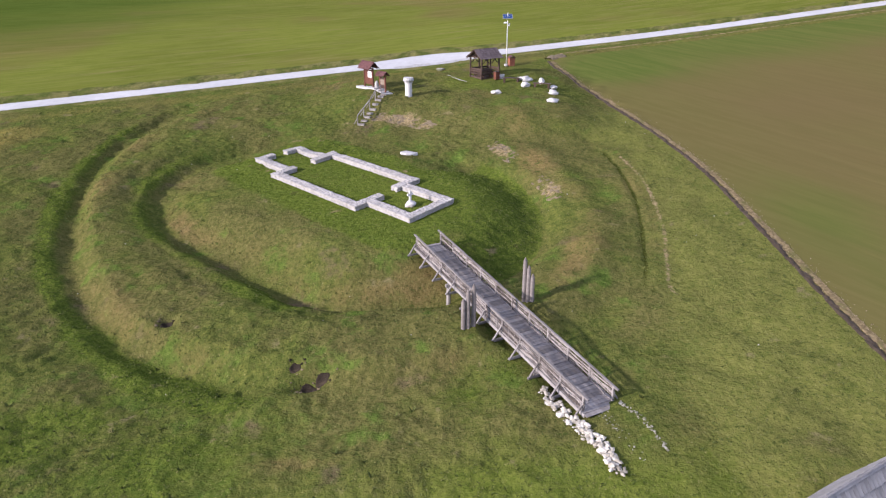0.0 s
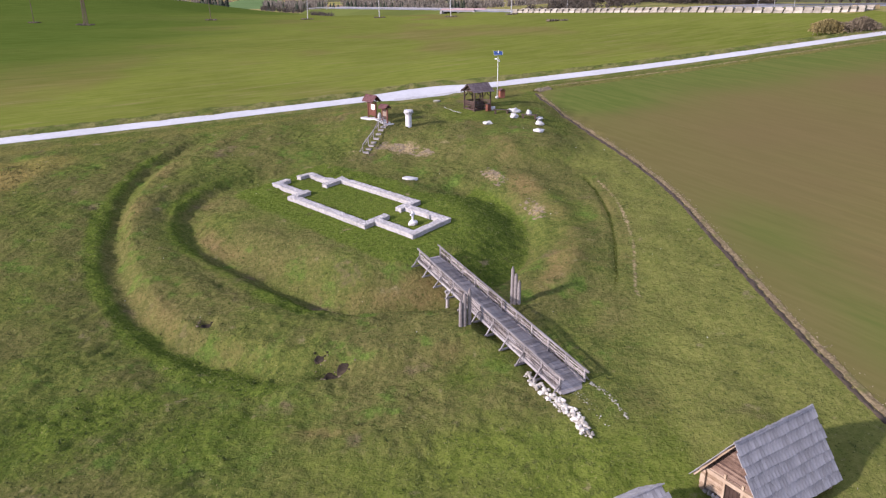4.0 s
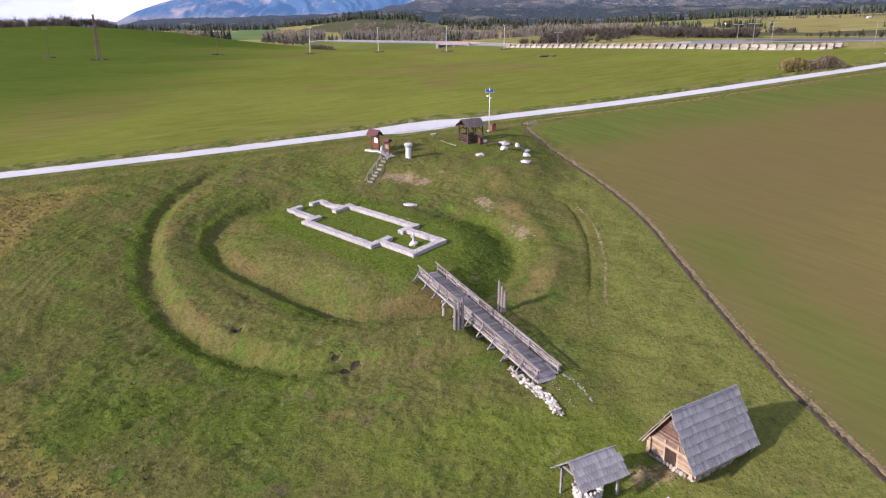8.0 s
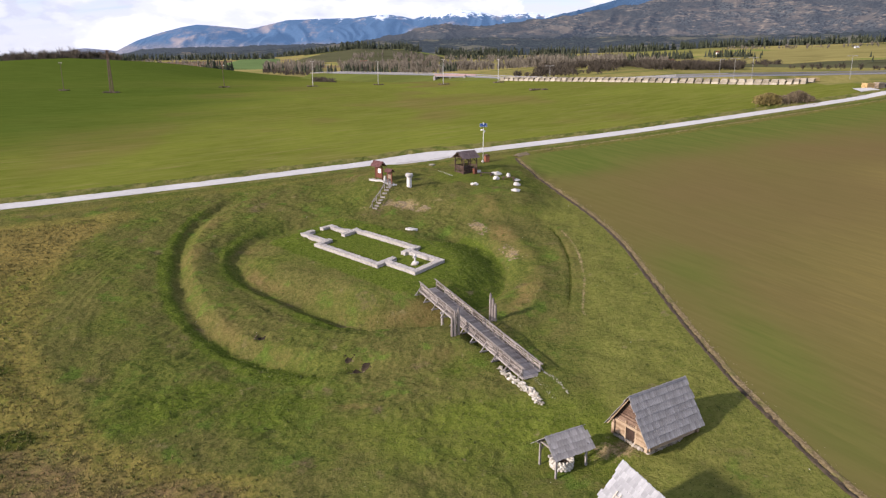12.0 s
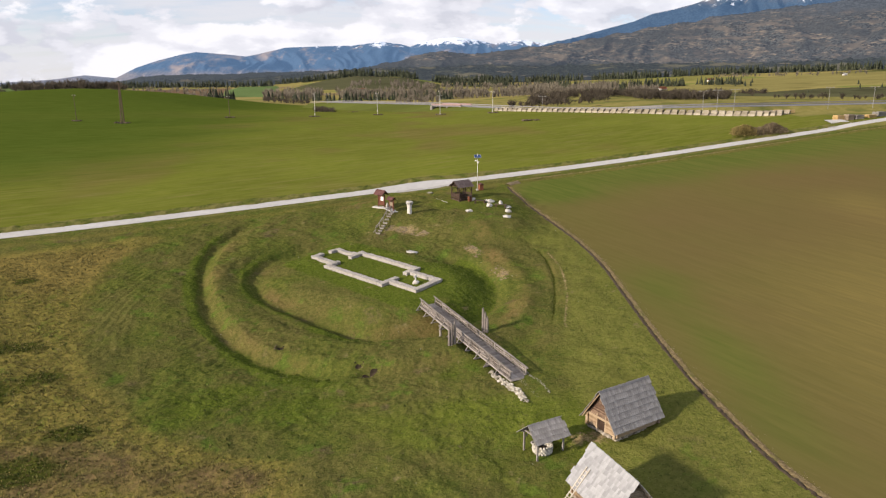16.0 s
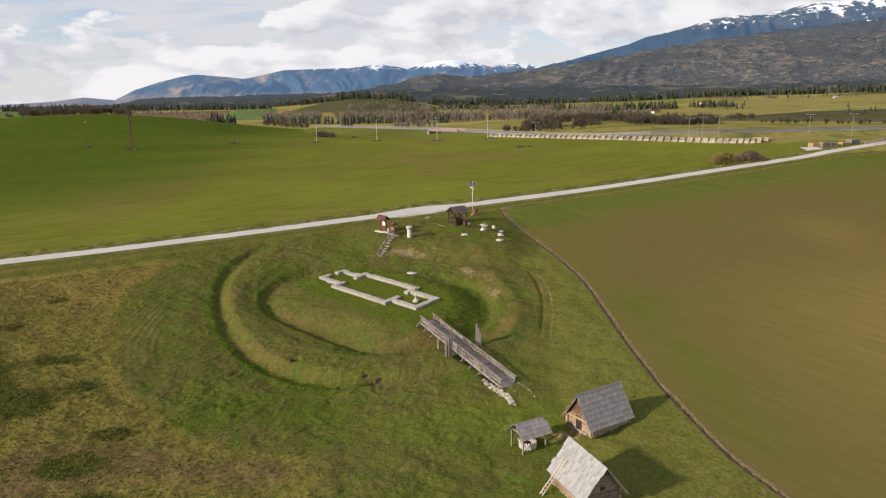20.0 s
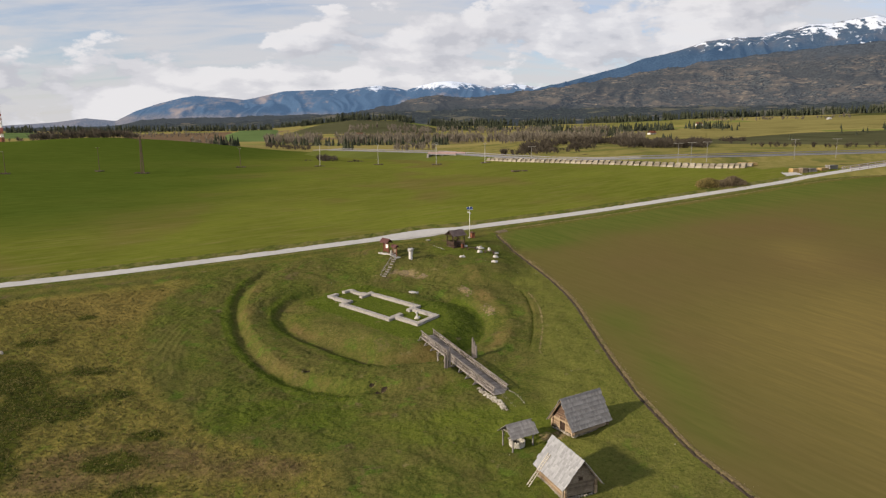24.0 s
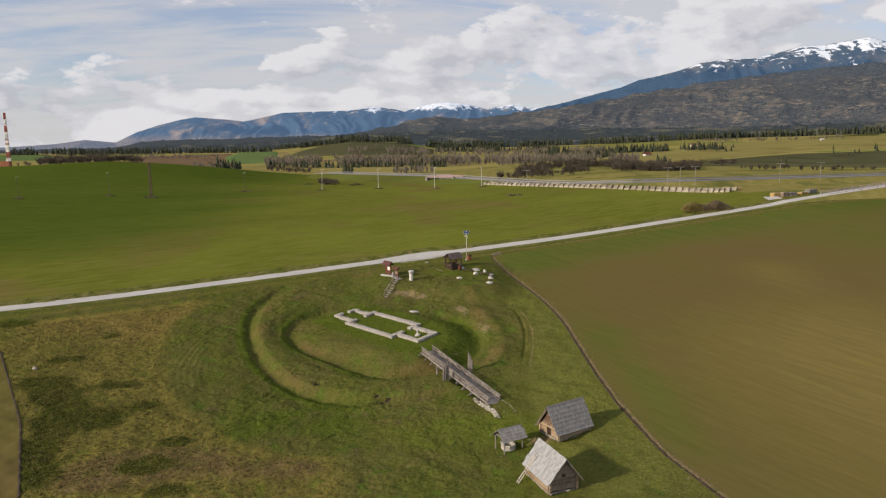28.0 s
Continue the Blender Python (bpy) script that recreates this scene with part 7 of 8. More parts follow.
def build_bush():
    """The clipped bush beside the lane: many small clumps in an uneven mass."""
    root = thing("bush", "broad rounded brown and ochre bush beside the lane", "bush", Matrix.Translation((85.5, 80.2, gz(85.5, 80.2))))
    for nm, mat, x0, x1, n in (("ochre_clump", OCHRE, -6.6, -1.2, 1500), ("brown_clump", BUSH_BROWN, -1.8, 6.6, 1700)):
        bm = bmesh.new()
        for k in range(34):
            x = x0 + (x1 - x0) * (k + rng.uniform(0.1, 0.9)) / 34
            top = 2.0 + 1.2 * math.exp(-((x + 3.8) / 2.2) ** 2) + 1.7 * math.exp(-((x - 3.0) / 2.6) ** 2)
            bare_tree(bm, x, rng.uniform(-1.3, 1.3), 0, top * rng.uniform(0.8, 1.12), rng.uniform(0.7, 1.3), 26)
        for _ in range(n):
            x = rng.uniform(x0, x1)
            top = 1.7 + 1.1 * math.exp(-((x + 3.8) / 2.2) ** 2) + 1.5 * math.exp(-((x - 3.0) / 2.6) ** 2)
            y = rng.gauss(0, 0.8)
            z = top * rng.random() ** 0.6 * math.sqrt(max(0.1, 1 - (y / 2.4) ** 2))
            s = rng.uniform(0.05, 0.15)
            rock(bm, (x, y, z), (s, s, s * 0.85), sub=0, jit=0.6)
        part(nm, bm, mat, root)
    bm = bmesh.new()
    for k in range(14):
        x = -6.5 + k
        rod(bm, (x, 0, -0.3), (x + rng.uniform(-0.5, 0.5), rng.uniform(-0.6, 0.6), 1.6), 0.06, 0.03, 5)
    part("stems", bm, BUSH_BROWN, root)


OCHRE = material("ochre_leaves", [(0.095, 0.075, 0.025), (0.165, 0.130, 0.045), (0.230, 0.185, 0.070)], (1.5, 0.3), 0.95, 0.4, 3, island=0.5)
BUSH_BROWN = material("bare_brown_twigs", [(0.075, 0.058, 0.036), (0.125, 0.098, 0.062), (0.180, 0.142, 0.090)], (1.5, 0.3), 0.95, 0.4, 3, island=0.5)
build_bush()

# poles and masts in the crop


def build_pole(x, y, h, kind_):
    g = gz(x, y)
    if kind_ == "lattice":
        root = thing("power_pylon", "tall rusty lattice pylon standing in the green crop", "pylon", Matrix.Translation((x, y, g)))
        legs = [(sx * 0.5, sy * 0.5) for sx in (-1, 1) for sy in (-1, 1)]
        for lx, ly in legs:
            bm = bmesh.new()
            beam(bm, (lx, ly, -0.3), (lx * 0.3, ly * 0.3, h), 0.14, 0.14)
            part("leg", bm, RUST, root)
        n = 10
        for k in range(n):
            z0, z1 = h * k / n, h * (k + 1) / n
            f0, f1 = 1 - 0.7 * k / n, 1 - 0.7 * (k + 1) / n
            for (ax, ay), (bx, by) in ((legs[0], legs[1]), (legs[1], legs[3]), (legs[3], legs[2]), (legs[2], legs[0])):
                bm = bmesh.new()
                p, q = ((ax * f0, ay * f0, z0), (bx * f1, by * f1, z1)) if k % 2 else ((bx * f0, by * f0, z0), (ax * f1, ay * f1, z1))
                beam(bm, p, q, 0.07, 0.07)
                part("lattice_bar", bm, RUST, root)
        for z in (h - 0.2, h - 1.4):
            bm = bmesh.new()
            beam(bm, (-1.5, 0, z), (1.5, 0, z), 0.12, 0.12)
            part("cross_arm", bm, RUST, root)
    else:
        root = thing("power_pole", "slender pale concrete power pole in the green crop", "pole", Matrix.Translation((x, y, g)), "power poles")
        bm = bmesh.new()
        lean = rng.uniform(-0.25, 0.25)
        rod(bm, (lean * 0.0, 0, -0.3), (lean, 0, h), 0.12, 0.07, 8)
        part("mast", bm, CONCRETE if x > -60 else RUST, root)
        bm = bmesh.new()
        beam(bm, (lean - 0.6, 0, h - 0.25), (lean + 0.6, 0, h - 0.25), 0.08, 0.08)
        arm = part("cross_arm", bm, RUST, root)
        for s in (-0.5, 0.0, 0.5):
            bm = bmesh.new()
            rod(bm, (lean + s, 0, h - 0.2), (lean + s, 0, h + 0.12), 0.05, 0.04, 6)
            part("insulator", bm, PAPER, arm)
    bm = bmesh.new()
    r = 3.2 if kind_ == "lattice" else 1.9
    for k in range(26):
        a = rng.uniform(0, 6.3)
        d = r * math.sqrt(rng.random())
        rock(bm, (d * math.cos(a), 0.6 * d * math.sin(a), gz(x + d * math.cos(a), y + 0.6 * d * math.sin(a)) - g + 0.1), (0.5, 0.4, 0.25), sub=1, jit=0.4)
    part("weeds", bm, SCRUB, root)


RUST = material("rusty_steel", [(0.055, 0.038, 0.030), (0.10, 0.068, 0.050), (0.15, 0.105, 0.080)], (3.0, 0.8), 0.8, 0.1, 10)
build_pole(-98.4, 176.5, 14.0, "lattice")
for px, py, ph in ((-116.2, 181.1, 9.3), (-145.2, 169.2, 8.2), (-65.6, 198.3, 8.0), (-32.9, 198.5, 9.0), (-8.3, 198.6, 8.5), (15.6, 186.9, 8.8), (35.1, 182.5, 8.0)):
    build_pole(px, py, ph, "pole")
bm = bmesh.new()
for k in range(30):
    rock(bm, (rng.uniform(-2.6, 2.6), rng.uniform(-1, 1), 0.15), (0.5, 0.4, 0.3), sub=1, jit=0.4)
tagged(part("weed_patch", bm, SCRUB, None), "low dark patch of weeds in the crop", "weeds", kind="stuff").location = (41.9, 142.9, gz(41.9, 142.9))


def build_mast():
    a, D = radians(-26.9), 600
    x, y = EYE_FAR[0] + D * math.sin(a), EYE_FAR[1] + D * math.cos(a)
    g = gz(x, y)
    root = thing("radio_mast", "red and white banded lattice radio mast behind the hill", "mast", Matrix.Translation((x, y, g)))
    h = 32.2 + D * math.tan(radians(2.25)) - g
    n = 9
    for k in range(n):
        mat = MAST_RED if k % 2 == 0 else PAINTED
        z0, z1 = h * k / n, h * (k + 1) / n
        bm = bmesh.new()
        for sx in (-1, 1):
            for sy in (-1, 1):
                w0, w1 = 1.0 - 0.6 * k / n, 1.0 - 0.6 * (k + 1) / n
                beam(bm, (sx * w0, sy * w0, z0), (sx * w1, sy * w1, z1), 0.35, 0.35)
            beam(bm, (-w0, sx * w0, z0), (w1, sx * w1, z1), 0.25, 0.25)
            beam(bm, (sx * w0, w0, z0), (sx * w1, -w1, z1), 0.25, 0.25)
        part("mast_section", bm, mat, root)
    for z in (0.35, 0.42, 0.5):
        bm = bmesh.new()
        rod(bm, (1.4, -2.2, h * z), (1.4, -3.2, h * z), 1.1, 1.1, 10)
        part("dish", bm, PAINTED, root)
    bm = bmesh.new()
    box(bm, (-5, -4, 0), (1, 0, 7))
    solid("equipment_hut", bm, CABINET_RED, "dark red equipment hut at the foot of the mast", "hut", Matrix.Translation((x + 3, y - 4, g)))


# red paint paled to carry the haze at this distance
MAST_RED = material("hazed_red_paint", [(0.28, 0.085, 0.075), (0.38, 0.115, 0.100)], (2.0, 0.4), 0.6, 0.0, 5)
build_mast()

# the highway beyond the crop
HW = [(-46, 353, 13.0), (-38, 345, 13.6), (23, 301, 13.3), (50, 262, 12.9), (66, 222, 13.4), (80, 190, 14.4), (98, 176, 15.6), (120, 174, 16.1), (145, 181, 16.0), (224, 195, 16.5), (420, 235, 17.0)]


def highway_strip(name, off0, off1, z0, z1, mat, label, category, thick=0.5, first=0, last=99):
    way = HW[first:last]
    P = [Vector(p[:2]) for p in way]
    bm = bmesh.new()
    rows = []
    for k, p in enumerate(P):
        hz = way[k][2]
        q = P[min(k + 1, len(P) - 1)] - P[max(k - 1, 0)]
        nrm = Vector((q.y, -q.x)).normalized()
        a, b = p - nrm * off0, p - nrm * off1
        rows.append([bm.verts.new((a.x, a.y, hz + z0 - thick)), bm.verts.new((a.x, a.y, hz + z0)), bm.verts.new((b.x, b.y, hz + z1)), bm.verts.new((b.x, b.y, hz + z1 - thick))])
    for p, q in zip(rows, rows[1:]):
        for j in range(3):
            bm.faces.new((p[j], q[j], q[j + 1], p[j + 1]))
        bm.faces.new((p[3], q[3], q[0], p[0]))
    bmesh.ops.recalc_face_normals(bm, faces=list(bm.faces))
    return solid(name, bm, mat, label, category, kind="structure")


GREY_ROAD = material("grey_highway_asphalt", [(0.15, 0.15, 0.16), (0.22, 0.22, 0.23)], (0.4, 0.05), 0.85, 0.1, 5)
highway_strip("highway", -7, 7, 0, 0, GREY_ROAD, "grey dual carriageway crossing beyond the crop", "road")
GREEN_BANK = field_soil("green_bank_grass", (0.088, 0.104, 0.026))
highway_strip("highway_bank_west", -24, -7.4, -5.5, -0.1, GREEN_BANK, "green embankment of the highway beside the crop", "embankment", 3.0, 0, 5)
highway_strip("highway_bank_east", -24, -7.4, -5.5, -0.1, ROUGH_GRASS, "rough yellow embankment of the highway", "embankment", 3.0, 4)
highway_strip("highway_bank_far", 7.4, 24, -0.1, -5.5, ROUGH_GRASS, "far grassy embankment of the highway", "embankment", 3.0)
for off, nm in ((-7.1, "near"), (7.1, "far")):
    highway_strip("guard_rail_" + nm, off - 0.1, off + 0.1, 0.7, 0.7, GREY_ROAD, "grey guard rail along the highway", "guard rail", 0.35)


DULL_CONCRETE = material("stained_concrete", [(0.17, 0.165, 0.16), (0.25, 0.245, 0.235)], (0.6, 0.1), 0.9, 0.1, 5)


def build_overpass(x, y, dx, dy, z, L, label):
    m = frame_at(x, y, z, dx, dy)
    root = thing("overpass", label, "bridge", m, "overpasses")
    bm = bmesh.new()
    box(bm, (-L / 2, -5, -0.6), (L / 2, 5, 0))
    part("deck", bm, GREY_ROAD, root)
    for y_ in (-5, 5):
        bm = bmesh.new()
        box(bm, (-L / 2, y_ - 0.2, 0), (L / 2, y_ + 0.2, 0.75))
        part("parapet", bm, PARAPET, root, "faded reddish parapet")
    for x_ in (-L / 2 + 0.6, 0.0, L / 2 - 0.6):
        bm = bmesh.new()
        box(bm, (x_ - 0.5, -4.5, -7), (x_ + 0.5, 4.5, -0.9))
        part("pier", bm, DULL_CONCRETE, root)
    for s in (-1, 1):
        bm = bmesh.new()
        box(bm, (s * L / 2 - 0.6, -5.5, -6), (s * L / 2 + 0.6, 5.5, -0.2))
        part("abutment", bm, DULL_CONCRETE, root)


PARAPET = material("faded_red_parapet", [(0.22, 0.15, 0.15), (0.32, 0.23, 0.23)], (1.0, 0.2), 0.8, 0.1, 5)
build_overpass(28.0, 284.0, 0.78, -0.62, 13.4, 18.0, "low concrete overpass with reddish parapets at the highway")


def build_lane_bank():
    """The grassy bank that carries the rising lane."""
    bm = bmesh.new()
    rows = []
    for x in range(104, 196, 3):
        y0, up = float(road_y(x)), float(lane_rise(x))
        row = []
        for off, top in ((-1.6 - 1.9 * up, 0), (-1.5, 1), (3.1, 1), (3.2 + 1.9 * up, 0)):
            g = gz(x, y0 + off)
            row.append(bm.verts.new((x, y0 + off, gz(x, y0) + up - 0.03 if top else g - 0.15)))
        rows.append(row)
    for p, q in zip(rows, rows[1:]):
        for k in range(3):
            bm.faces.new((p[k], q[k], q[k + 1], p[k + 1]))
    solid("lane_embankment", bm, ROUGH_GRASS, "grassy embankment under the rising lane", "embankment", kind="structure")
    for off in (-1.2, 2.8):
        root = thing("bridge_railing", "pale lilac metal railing along the rising lane", "railing", Matrix.Identity(4), "lane railings")
        pts = []
        for x in range(124, 192, 3):
            y = float(road_y(x)) + off
            z = gz(x, float(road_y(x))) + float(lane_rise(x))
            pts.append((x, y, z))
            bm = bmesh.new()
            box(bm, (x - 0.06, y - 0.06, z - 0.1), (x + 0.06, y + 0.06, z + 1.0))
            part("post", bm, LILAC, root)
        for h in (0.45, 0.98):
            for a, b in zip(pts, pts[1:]):
                bm = bmesh.new()
                beam(bm, (a[0], a[1], a[2] + h), (b[0], b[1], b[2] + h), 0.08, 0.12)
                part("rail", bm, LILAC, root)


LILAC = material("faded_lilac_paint", [(0.30, 0.25, 0.29), (0.40, 0.35, 0.39)], (2.0, 0.4), 0.6, 0.0, 5)
build_lane_bank()



LAMP_GREY = material("dull_grey_paint", [(0.20, 0.20, 0.195), (0.28, 0.28, 0.275)], (2.0, 0.4), 0.6, 0.0, 5)


def build_street_light(x, y, h):
    g = gz(x, y)
    root = thing("street_light", "tall grey highway lamp post", "street lamp", Matrix.Translation((x, y, g)), "highway lamps")
    bm = bmesh.new()
    rod(bm, (0, 0, -0.3), (0, 0, h), 0.10, 0.06, 6)
    part("mast", bm, LAMP_GREY, root)
    bm = bmesh.new()
    beam(bm, (-1.3, 0, h), (1.3, 0, h), 0.14, 0.12)
    part("bracket", bm, LAMP_GREY, root)
    for s in (-1.3, 1.3):
        bm = bmesh.new()
        box(bm, (s - 0.4, -0.2, h - 0.1), (s + 0.4, 0.2, h + 0.08))
        part("lantern", bm, LAMP_GREY, root)


for px, h in ((-40, 8), (22, 8), (62, 8), (108, 8.5), (113, 8.5), (119, 8.5), (160, 8.5), (180, 8.5), (222, 8.5), (262, 8.5)):
    build_street_light(px, float(np.interp(px, [p[0] for p in HW], [p[1] for p in HW])) - 11.5, h)


DARK_GLASS = material("dark_glass", [(0.02, 0.022, 0.026), (0.03, 0.033, 0.038)], (2.0, 0.5), 0.25, 0.0, 5)


DUSTY_STONE = material("dusty_quarried_stone", [(0.15, 0.132, 0.102), (0.25, 0.225, 0.180), (0.36, 0.330, 0.272)], (1.0, 0.3), 0.9, 0.2, 4, object_random=0.3)


def build_block_row():
    """Pale slanting blocks set down in two staggered rows along the far edge of the crop."""
    n = 92
    for k in range(n):
        t = k / (n - 1)
        x = 38 + 68 * t
        y = float(np.interp(x, [33, 78, 86.6, 93.5, 99, 106], [199, 139.5, 127, 117, 111.5, 107.5]))
        x, y = x + 1.9 * (k % 2), y + 1.5 * (k % 2)
        root = thing("stone_block", "pale tan slanting stone block in a row along the field edge", "stone block", Matrix.Translation((x, y, gz(x, y))) @ Matrix.Rotation(-0.9 + rng.uniform(-0.08, 0.08), 4, "Z"), "row of stone blocks")
        lean = rng.uniform(0.2, 0.5)
        for c in range(2):
            bm = bmesh.new()
            for v in box(bm, (-1.05 + 0.3 * c, -0.5, 0.58 * c - (0.1 if c == 0 else 0)), (1.05 - 0.1 * c, 0.5, 0.58 * (c + 1) - 0.03), None, 0.06):
                v.co.x += lean * v.co.z
            part("course", bm, DUSTY_STONE, root)


build_block_row()


def build_timber_stack(x, y, turn, L, W, H, mat, label):
    root = thing("timber_stack", label, "timber stack", Matrix.Translation((x, y, gz(x, y))) @ Matrix.Rotation(turn, 4, "Z"), "stacks beside the lane")
    n = max(3, int(H / 0.4))
    for k in range(n):
        bm = bmesh.new()
        for j in range(4):
            box(bm, (-L / 2 + rng.uniform(-0.1, 0.1), -W / 2 + j * W / 4, k * H / n), (L / 2, -W / 2 + (j + 1) * W / 4 - 0.05, (k + 1) * H / n - 0.06))
        part("layer", bm, mat, root)


FRESH_WOOD = material("fresh_sawn_timber", [(0.36, 0.24, 0.10), (0.50, 0.36, 0.17)], (2.0, 0.5), 0.85, 0.2, 10)
for tx, ty, tu, L, W, H, mat, label in ((107.6, 112.2, 0.3, 3.4, 2, 1.8, FRESH_WOOD, "yellow stack of sawn timber by the field"), (110.4, 111.2, 0.2, 2.6, 2, 1.6, FRESH_WOOD, "short yellow stack of sawn timber"), (122.0, 93.4, 0.4, 4.2, 2.2, 1.5, FRESH_WOOD, "long yellow timber stack beside the lane"), (114.8, 91.2, 0.3, 2.6, 2.0, 2.6, OLD_LOG, "dark tall stack of boards beside the lane"), (117.8, 92.0, 0.3, 3.4, 2.0, 2.0, GREY_WOOD, "grey stack of boards beside the lane"), (112.3, 91.6, 0.3, 3.0, 2.0, 2.4, FRESH_WOOD, "square yellow timber stack beside the lane"), (126.0, 95.4, 0.4, 4.6, 2.2, 2.2, DULL_CONCRETE, "grey stack of concrete slabs beside the lane")):
    build_timber_stack(tx, ty, tu, L * 0.8, W * 0.8, H * 0.55, mat, label)
# the short branch of the lane at the stacks
bm = bmesh.new()
vs = [(103.5, 81.6), (112.5, 83.6), (112.0, 86.5), (112.3, 90.3), (108.6, 91.9), (107.6, 87.0)]
f = bm.faces.new([bm.verts.new((x, y, gz(x, y) + 0.1 + 0.7 * float(lane_rise(x)))) for x, y in vs])
bmesh.ops.solidify(bm, geom=[f], thickness=0.3)
solid("lane_branch", bm, ASPHALT, "pale paved branch of the lane towards the stacks", "road", kind="structure")


def build_house(x, y, turn, roof_mat, label, size):
    g = far_z(x, y)
    root = thing("house", label, "house", Matrix.Translation((x, y, g)) @ Matrix.Rotation(turn, 4, "Z") @ Matrix.Scale(size, 4), "far houses")
    bm = bmesh.new()
    box(bm, (-7, -4.5, -1), (7, 4.5, 4.2))
    part("wall", bm, PLASTER, root)
    for s in (-1, 1):
        bm = bmesh.new()
        v = [bm.verts.new(p) for p in ((-7.6, 0, 8.2), (7.6, 0, 8.2), (7.6, s * 5.4, 3.8), (-7.6, s * 5.4, 3.8))]
        fc = bm.faces.new(v)
        bmesh.ops.solidify(bm, geom=[fc], thickness=0.3)
        part("roof", bm, roof_mat, root)
    for k in range(4):
        bm = bmesh.new()
        box(bm, (-5.4 + k * 3, -4.6, 1.2), (-4.2 + k * 3, -4.45, 2.8))
        part("window", bm, DARK_GLASS, root)


for a, d, tu, mat, label in ((20.6, 1180, 0.3, CABINET_RED, "far farmhouse with a red roof among trees"), (32.6, 1640, 0.1, PAINTED, "far white farm building on the pale field"), (-2.2, 1120, 0.5, CABINET_RED, "far house with a red roof beyond the woodland"), (24.0, 1500, 0.0, CABINET_RED, "far low house with a red roof")):
    build_house(EYE_FAR[0] + d * math.sin(radians(a)), EYE_FAR[1] + d * math.cos(radians(a)), tu, mat, label, 0.55 if mat == PAINTED else 0.8)

# ---- tussocks in the meadow ----


def build_tussocks(count, x0, x1, y0, y1, h0, h1, mat, name, label, seed, keep):
    r = np.random.RandomState(seed)
    x, y = r.uniform(x0, x1, count * 3), r.uniform(y0, y1, count * 3)
    ok = keep(x, y) > r.uniform(0, 1, count * 3)
    x, y = x[ok][:count], y[ok][:count]
    n = len(x)
    z = ground_z(x, y) + turf(x, y, y - road_y(x))
    blades = 6
    an = r.uniform(0, 6.283, (n, blades))
    h = r.uniform(h0, h1, (n, 1)) * r.uniform(0.6, 1.0, (n, blades))
    w = h * 0.22
    base = np.stack([x, y, z - 0.03], -1)[:, None, :]
    out = np.stack([np.cos(an), np.sin(an), np.zeros_like(an)], -1)
    side = np.stack([-np.sin(an), np.cos(an), np.zeros_like(an)], -1)
    p0 = base + out * 0.03 + side * w[..., None]
    p1 = base + out * 0.03 - side * w[..., None]
    p2 = base + out * (h * 0.75)[..., None] + np.array([0, 0, 1.0]) * h[..., None]
    co = np.stack([p0, p1, p2], 2).reshape(-1, 3).astype(np.float32)
    me = bpy.data.meshes.new(name)
    m = n * blades
    me.vertices.add(m * 3)
    me.vertices.foreach_set("co", co.ravel())
    me.loops.add(m * 3)
    me.loops.foreach_set("vertex_index", np.arange(m * 3, dtype=np.int32))
    me.polygons.add(m)
    me.polygons.foreach_set("loop_start", np.arange(0, m * 3, 3, dtype=np.int32))
    me.update()
    me.validate()
    me.materials.append(mat)
    return tagged(new(name, me), label, "grass", kind="stuff")


TUFT_GREEN = material("green_tussock", [(0.040, 0.058, 0.011), (0.074, 0.094, 0.020), (0.118, 0.126, 0.034)], (0.25, 1.2), 0.95, 0.0, 1, island=0.5)
TUFT_DRY = material("dry_tussock", [(0.096, 0.088, 0.025), (0.144, 0.124, 0.038), (0.215, 0.178, 0.063)], (0.25, 1.2), 0.95, 0.0, 1, island=0.5)


TUFT_DARK = material("dark_weed", [(0.036, 0.050, 0.010), (0.060, 0.078, 0.014), (0.095, 0.110, 0.024)], (0.25, 1.2), 0.95, 0.0, 1, island=0.5)


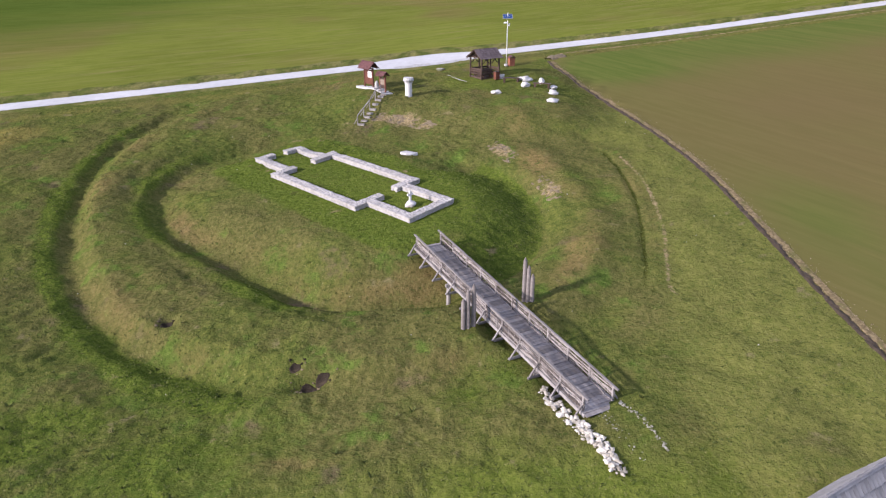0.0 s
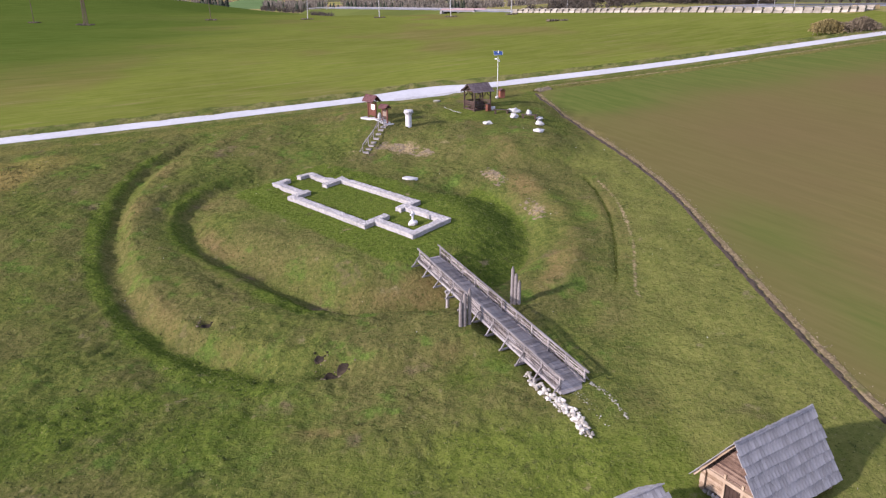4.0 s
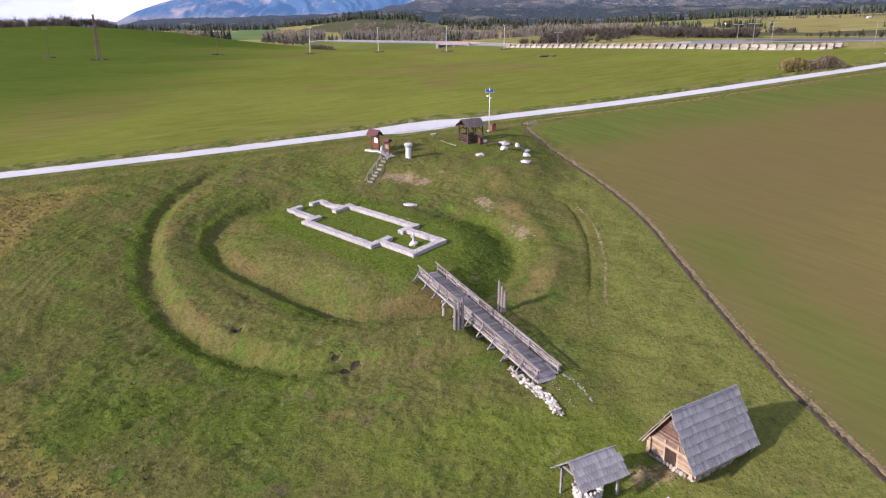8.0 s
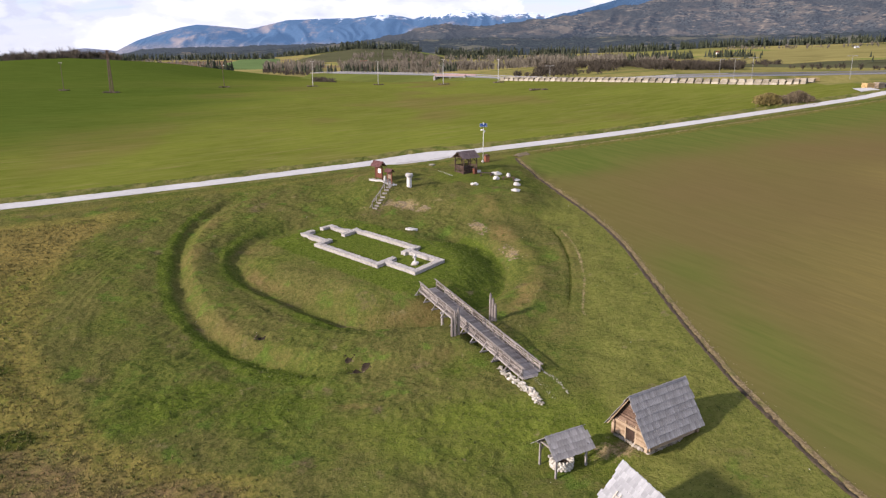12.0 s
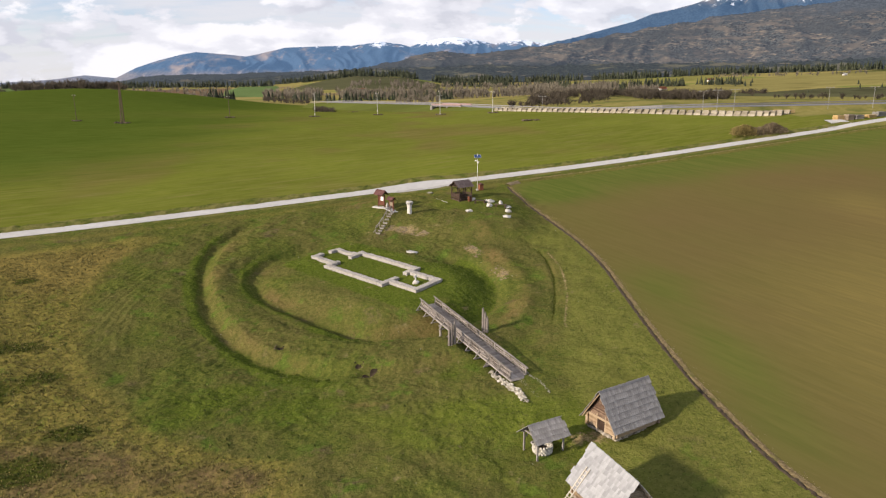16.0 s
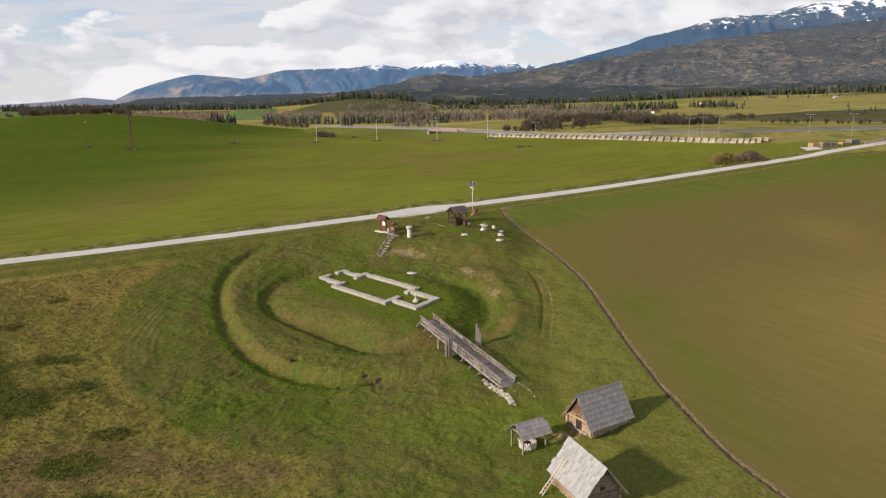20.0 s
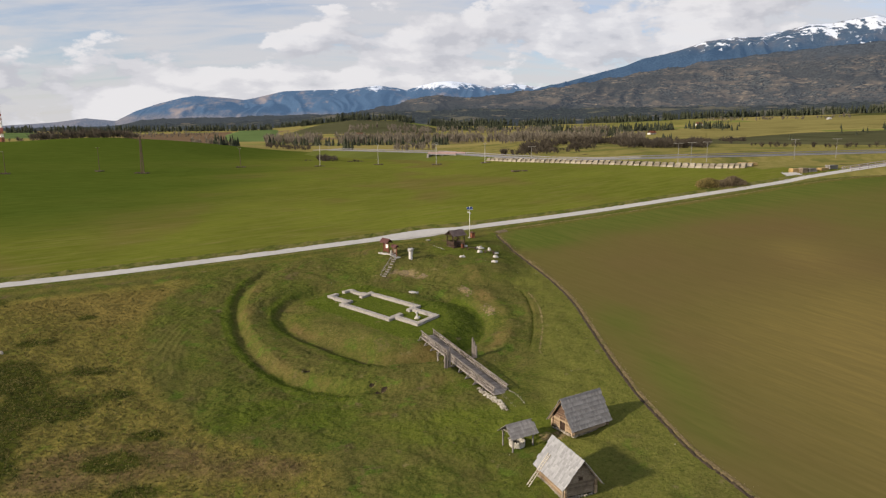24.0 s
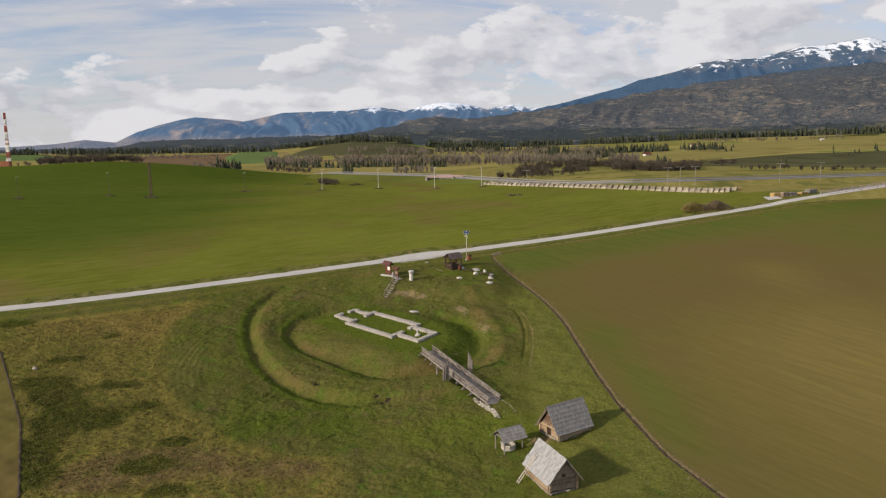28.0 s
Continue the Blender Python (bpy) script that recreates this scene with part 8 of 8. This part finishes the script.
def in_meadow(x, y):
    dx, dy = x - HUB[0], y - HUB[1]
    th, rr = np.arctan2(dy, dx), np.hypot(dx, dy)
    v = y - road_y(x)
    ok = (x < field_x(v) - 0.6) & (v < -3.5) & (rr > ring(th, INNER_DITCH) - 6.5) & (x > west_edge(y) + 0.4)
    deck = np.abs((x - BR_A.x) * (BR_B.y - BR_A.y) - (y - BR_A.y) * (BR_B.x - BR_A.x)) / 19.3 > 1.3
    huts = (np.hypot(x - 17, y + 30.2) > 3.6) & (np.hypot(x - 12.9, y + 40.4) > 3.4) & (np.hypot(x - 9.6, y + 32.5) > 1.6) & (np.hypot(x - 10, y - 38.5) > 2.2)
    return (ok & deck & huts).astype(float)


def patchy(x, y):
    return np.clip(0.5 + 0.9 * np.sin(x * 0.21 + 2 * np.sin(y * 0.13)) * np.sin(y * 0.19 + 1.3 * np.sin(x * 0.11)), 0.05, 1)


def unmown(x, y):
    return step((mown_x(y) - x + 1.0) / 8.0) * (y - road_y(x) < -12)


def thickets(x, y):
    return np.clip(sum(bump_at(x, y, *c) for c in THICKETS) , 0, 1)


build_tussocks(26000, -45, 29, -62, 48, 0.06, 0.16, TUFT_GREEN, "green_tussocks", "short tufts of green meadow grass", 3, lambda x, y: in_meadow(x, y) * patchy(x, y) * (1 - unmown(x, y)))
build_tussocks(52000, -80, -6, -64, 30, 0.08, 0.24, TUFT_DRY, "dry_tussocks", "rank tufts of dry brown meadow grass", 4, lambda x, y: in_meadow(x, y) * unmown(x, y) * (0.55 + 0.45 * patchy(x * 2.1, y * 2.1)))
build_tussocks(14000, -80, 12, -64, 30, 0.12, 0.34, TUFT_DARK, "weed_clumps", "dark green clumps of weeds in the meadow", 5, lambda x, y: in_meadow(x, y) * np.clip(0.05 * unmown(x, y) + 0.9 * thickets(x, y) ** 1.5 + 0.10 * bump_at(x, y, -18, -22, 14, 8) * patchy(x * 3.1, y * 3.1), 0, 1))


def build_pebbles(count):
    """Single pale stones lying in the short turf."""
    bm = bmesh.new()
    k = 0
    while k < count:
        x, y = rng.uniform(-24, 26), rng.uniform(-44, 30)
        if in_meadow(np.array([x]), np.array([y]))[0] < 0.5:
            continue
        q = 0.02 + 0.035 * rng.random() ** 2
        rock(bm, (x, y, gz(x, y) + q * 0.3), (q, q * 0.8, q * 0.6), sub=1, jit=0.3)
        k += 1
    tagged(part("scattered_stones", bm, RUBBLE_JOINED, None), "single small pale stones lying in the turf", "stones", kind="stuff")


build_pebbles(70)
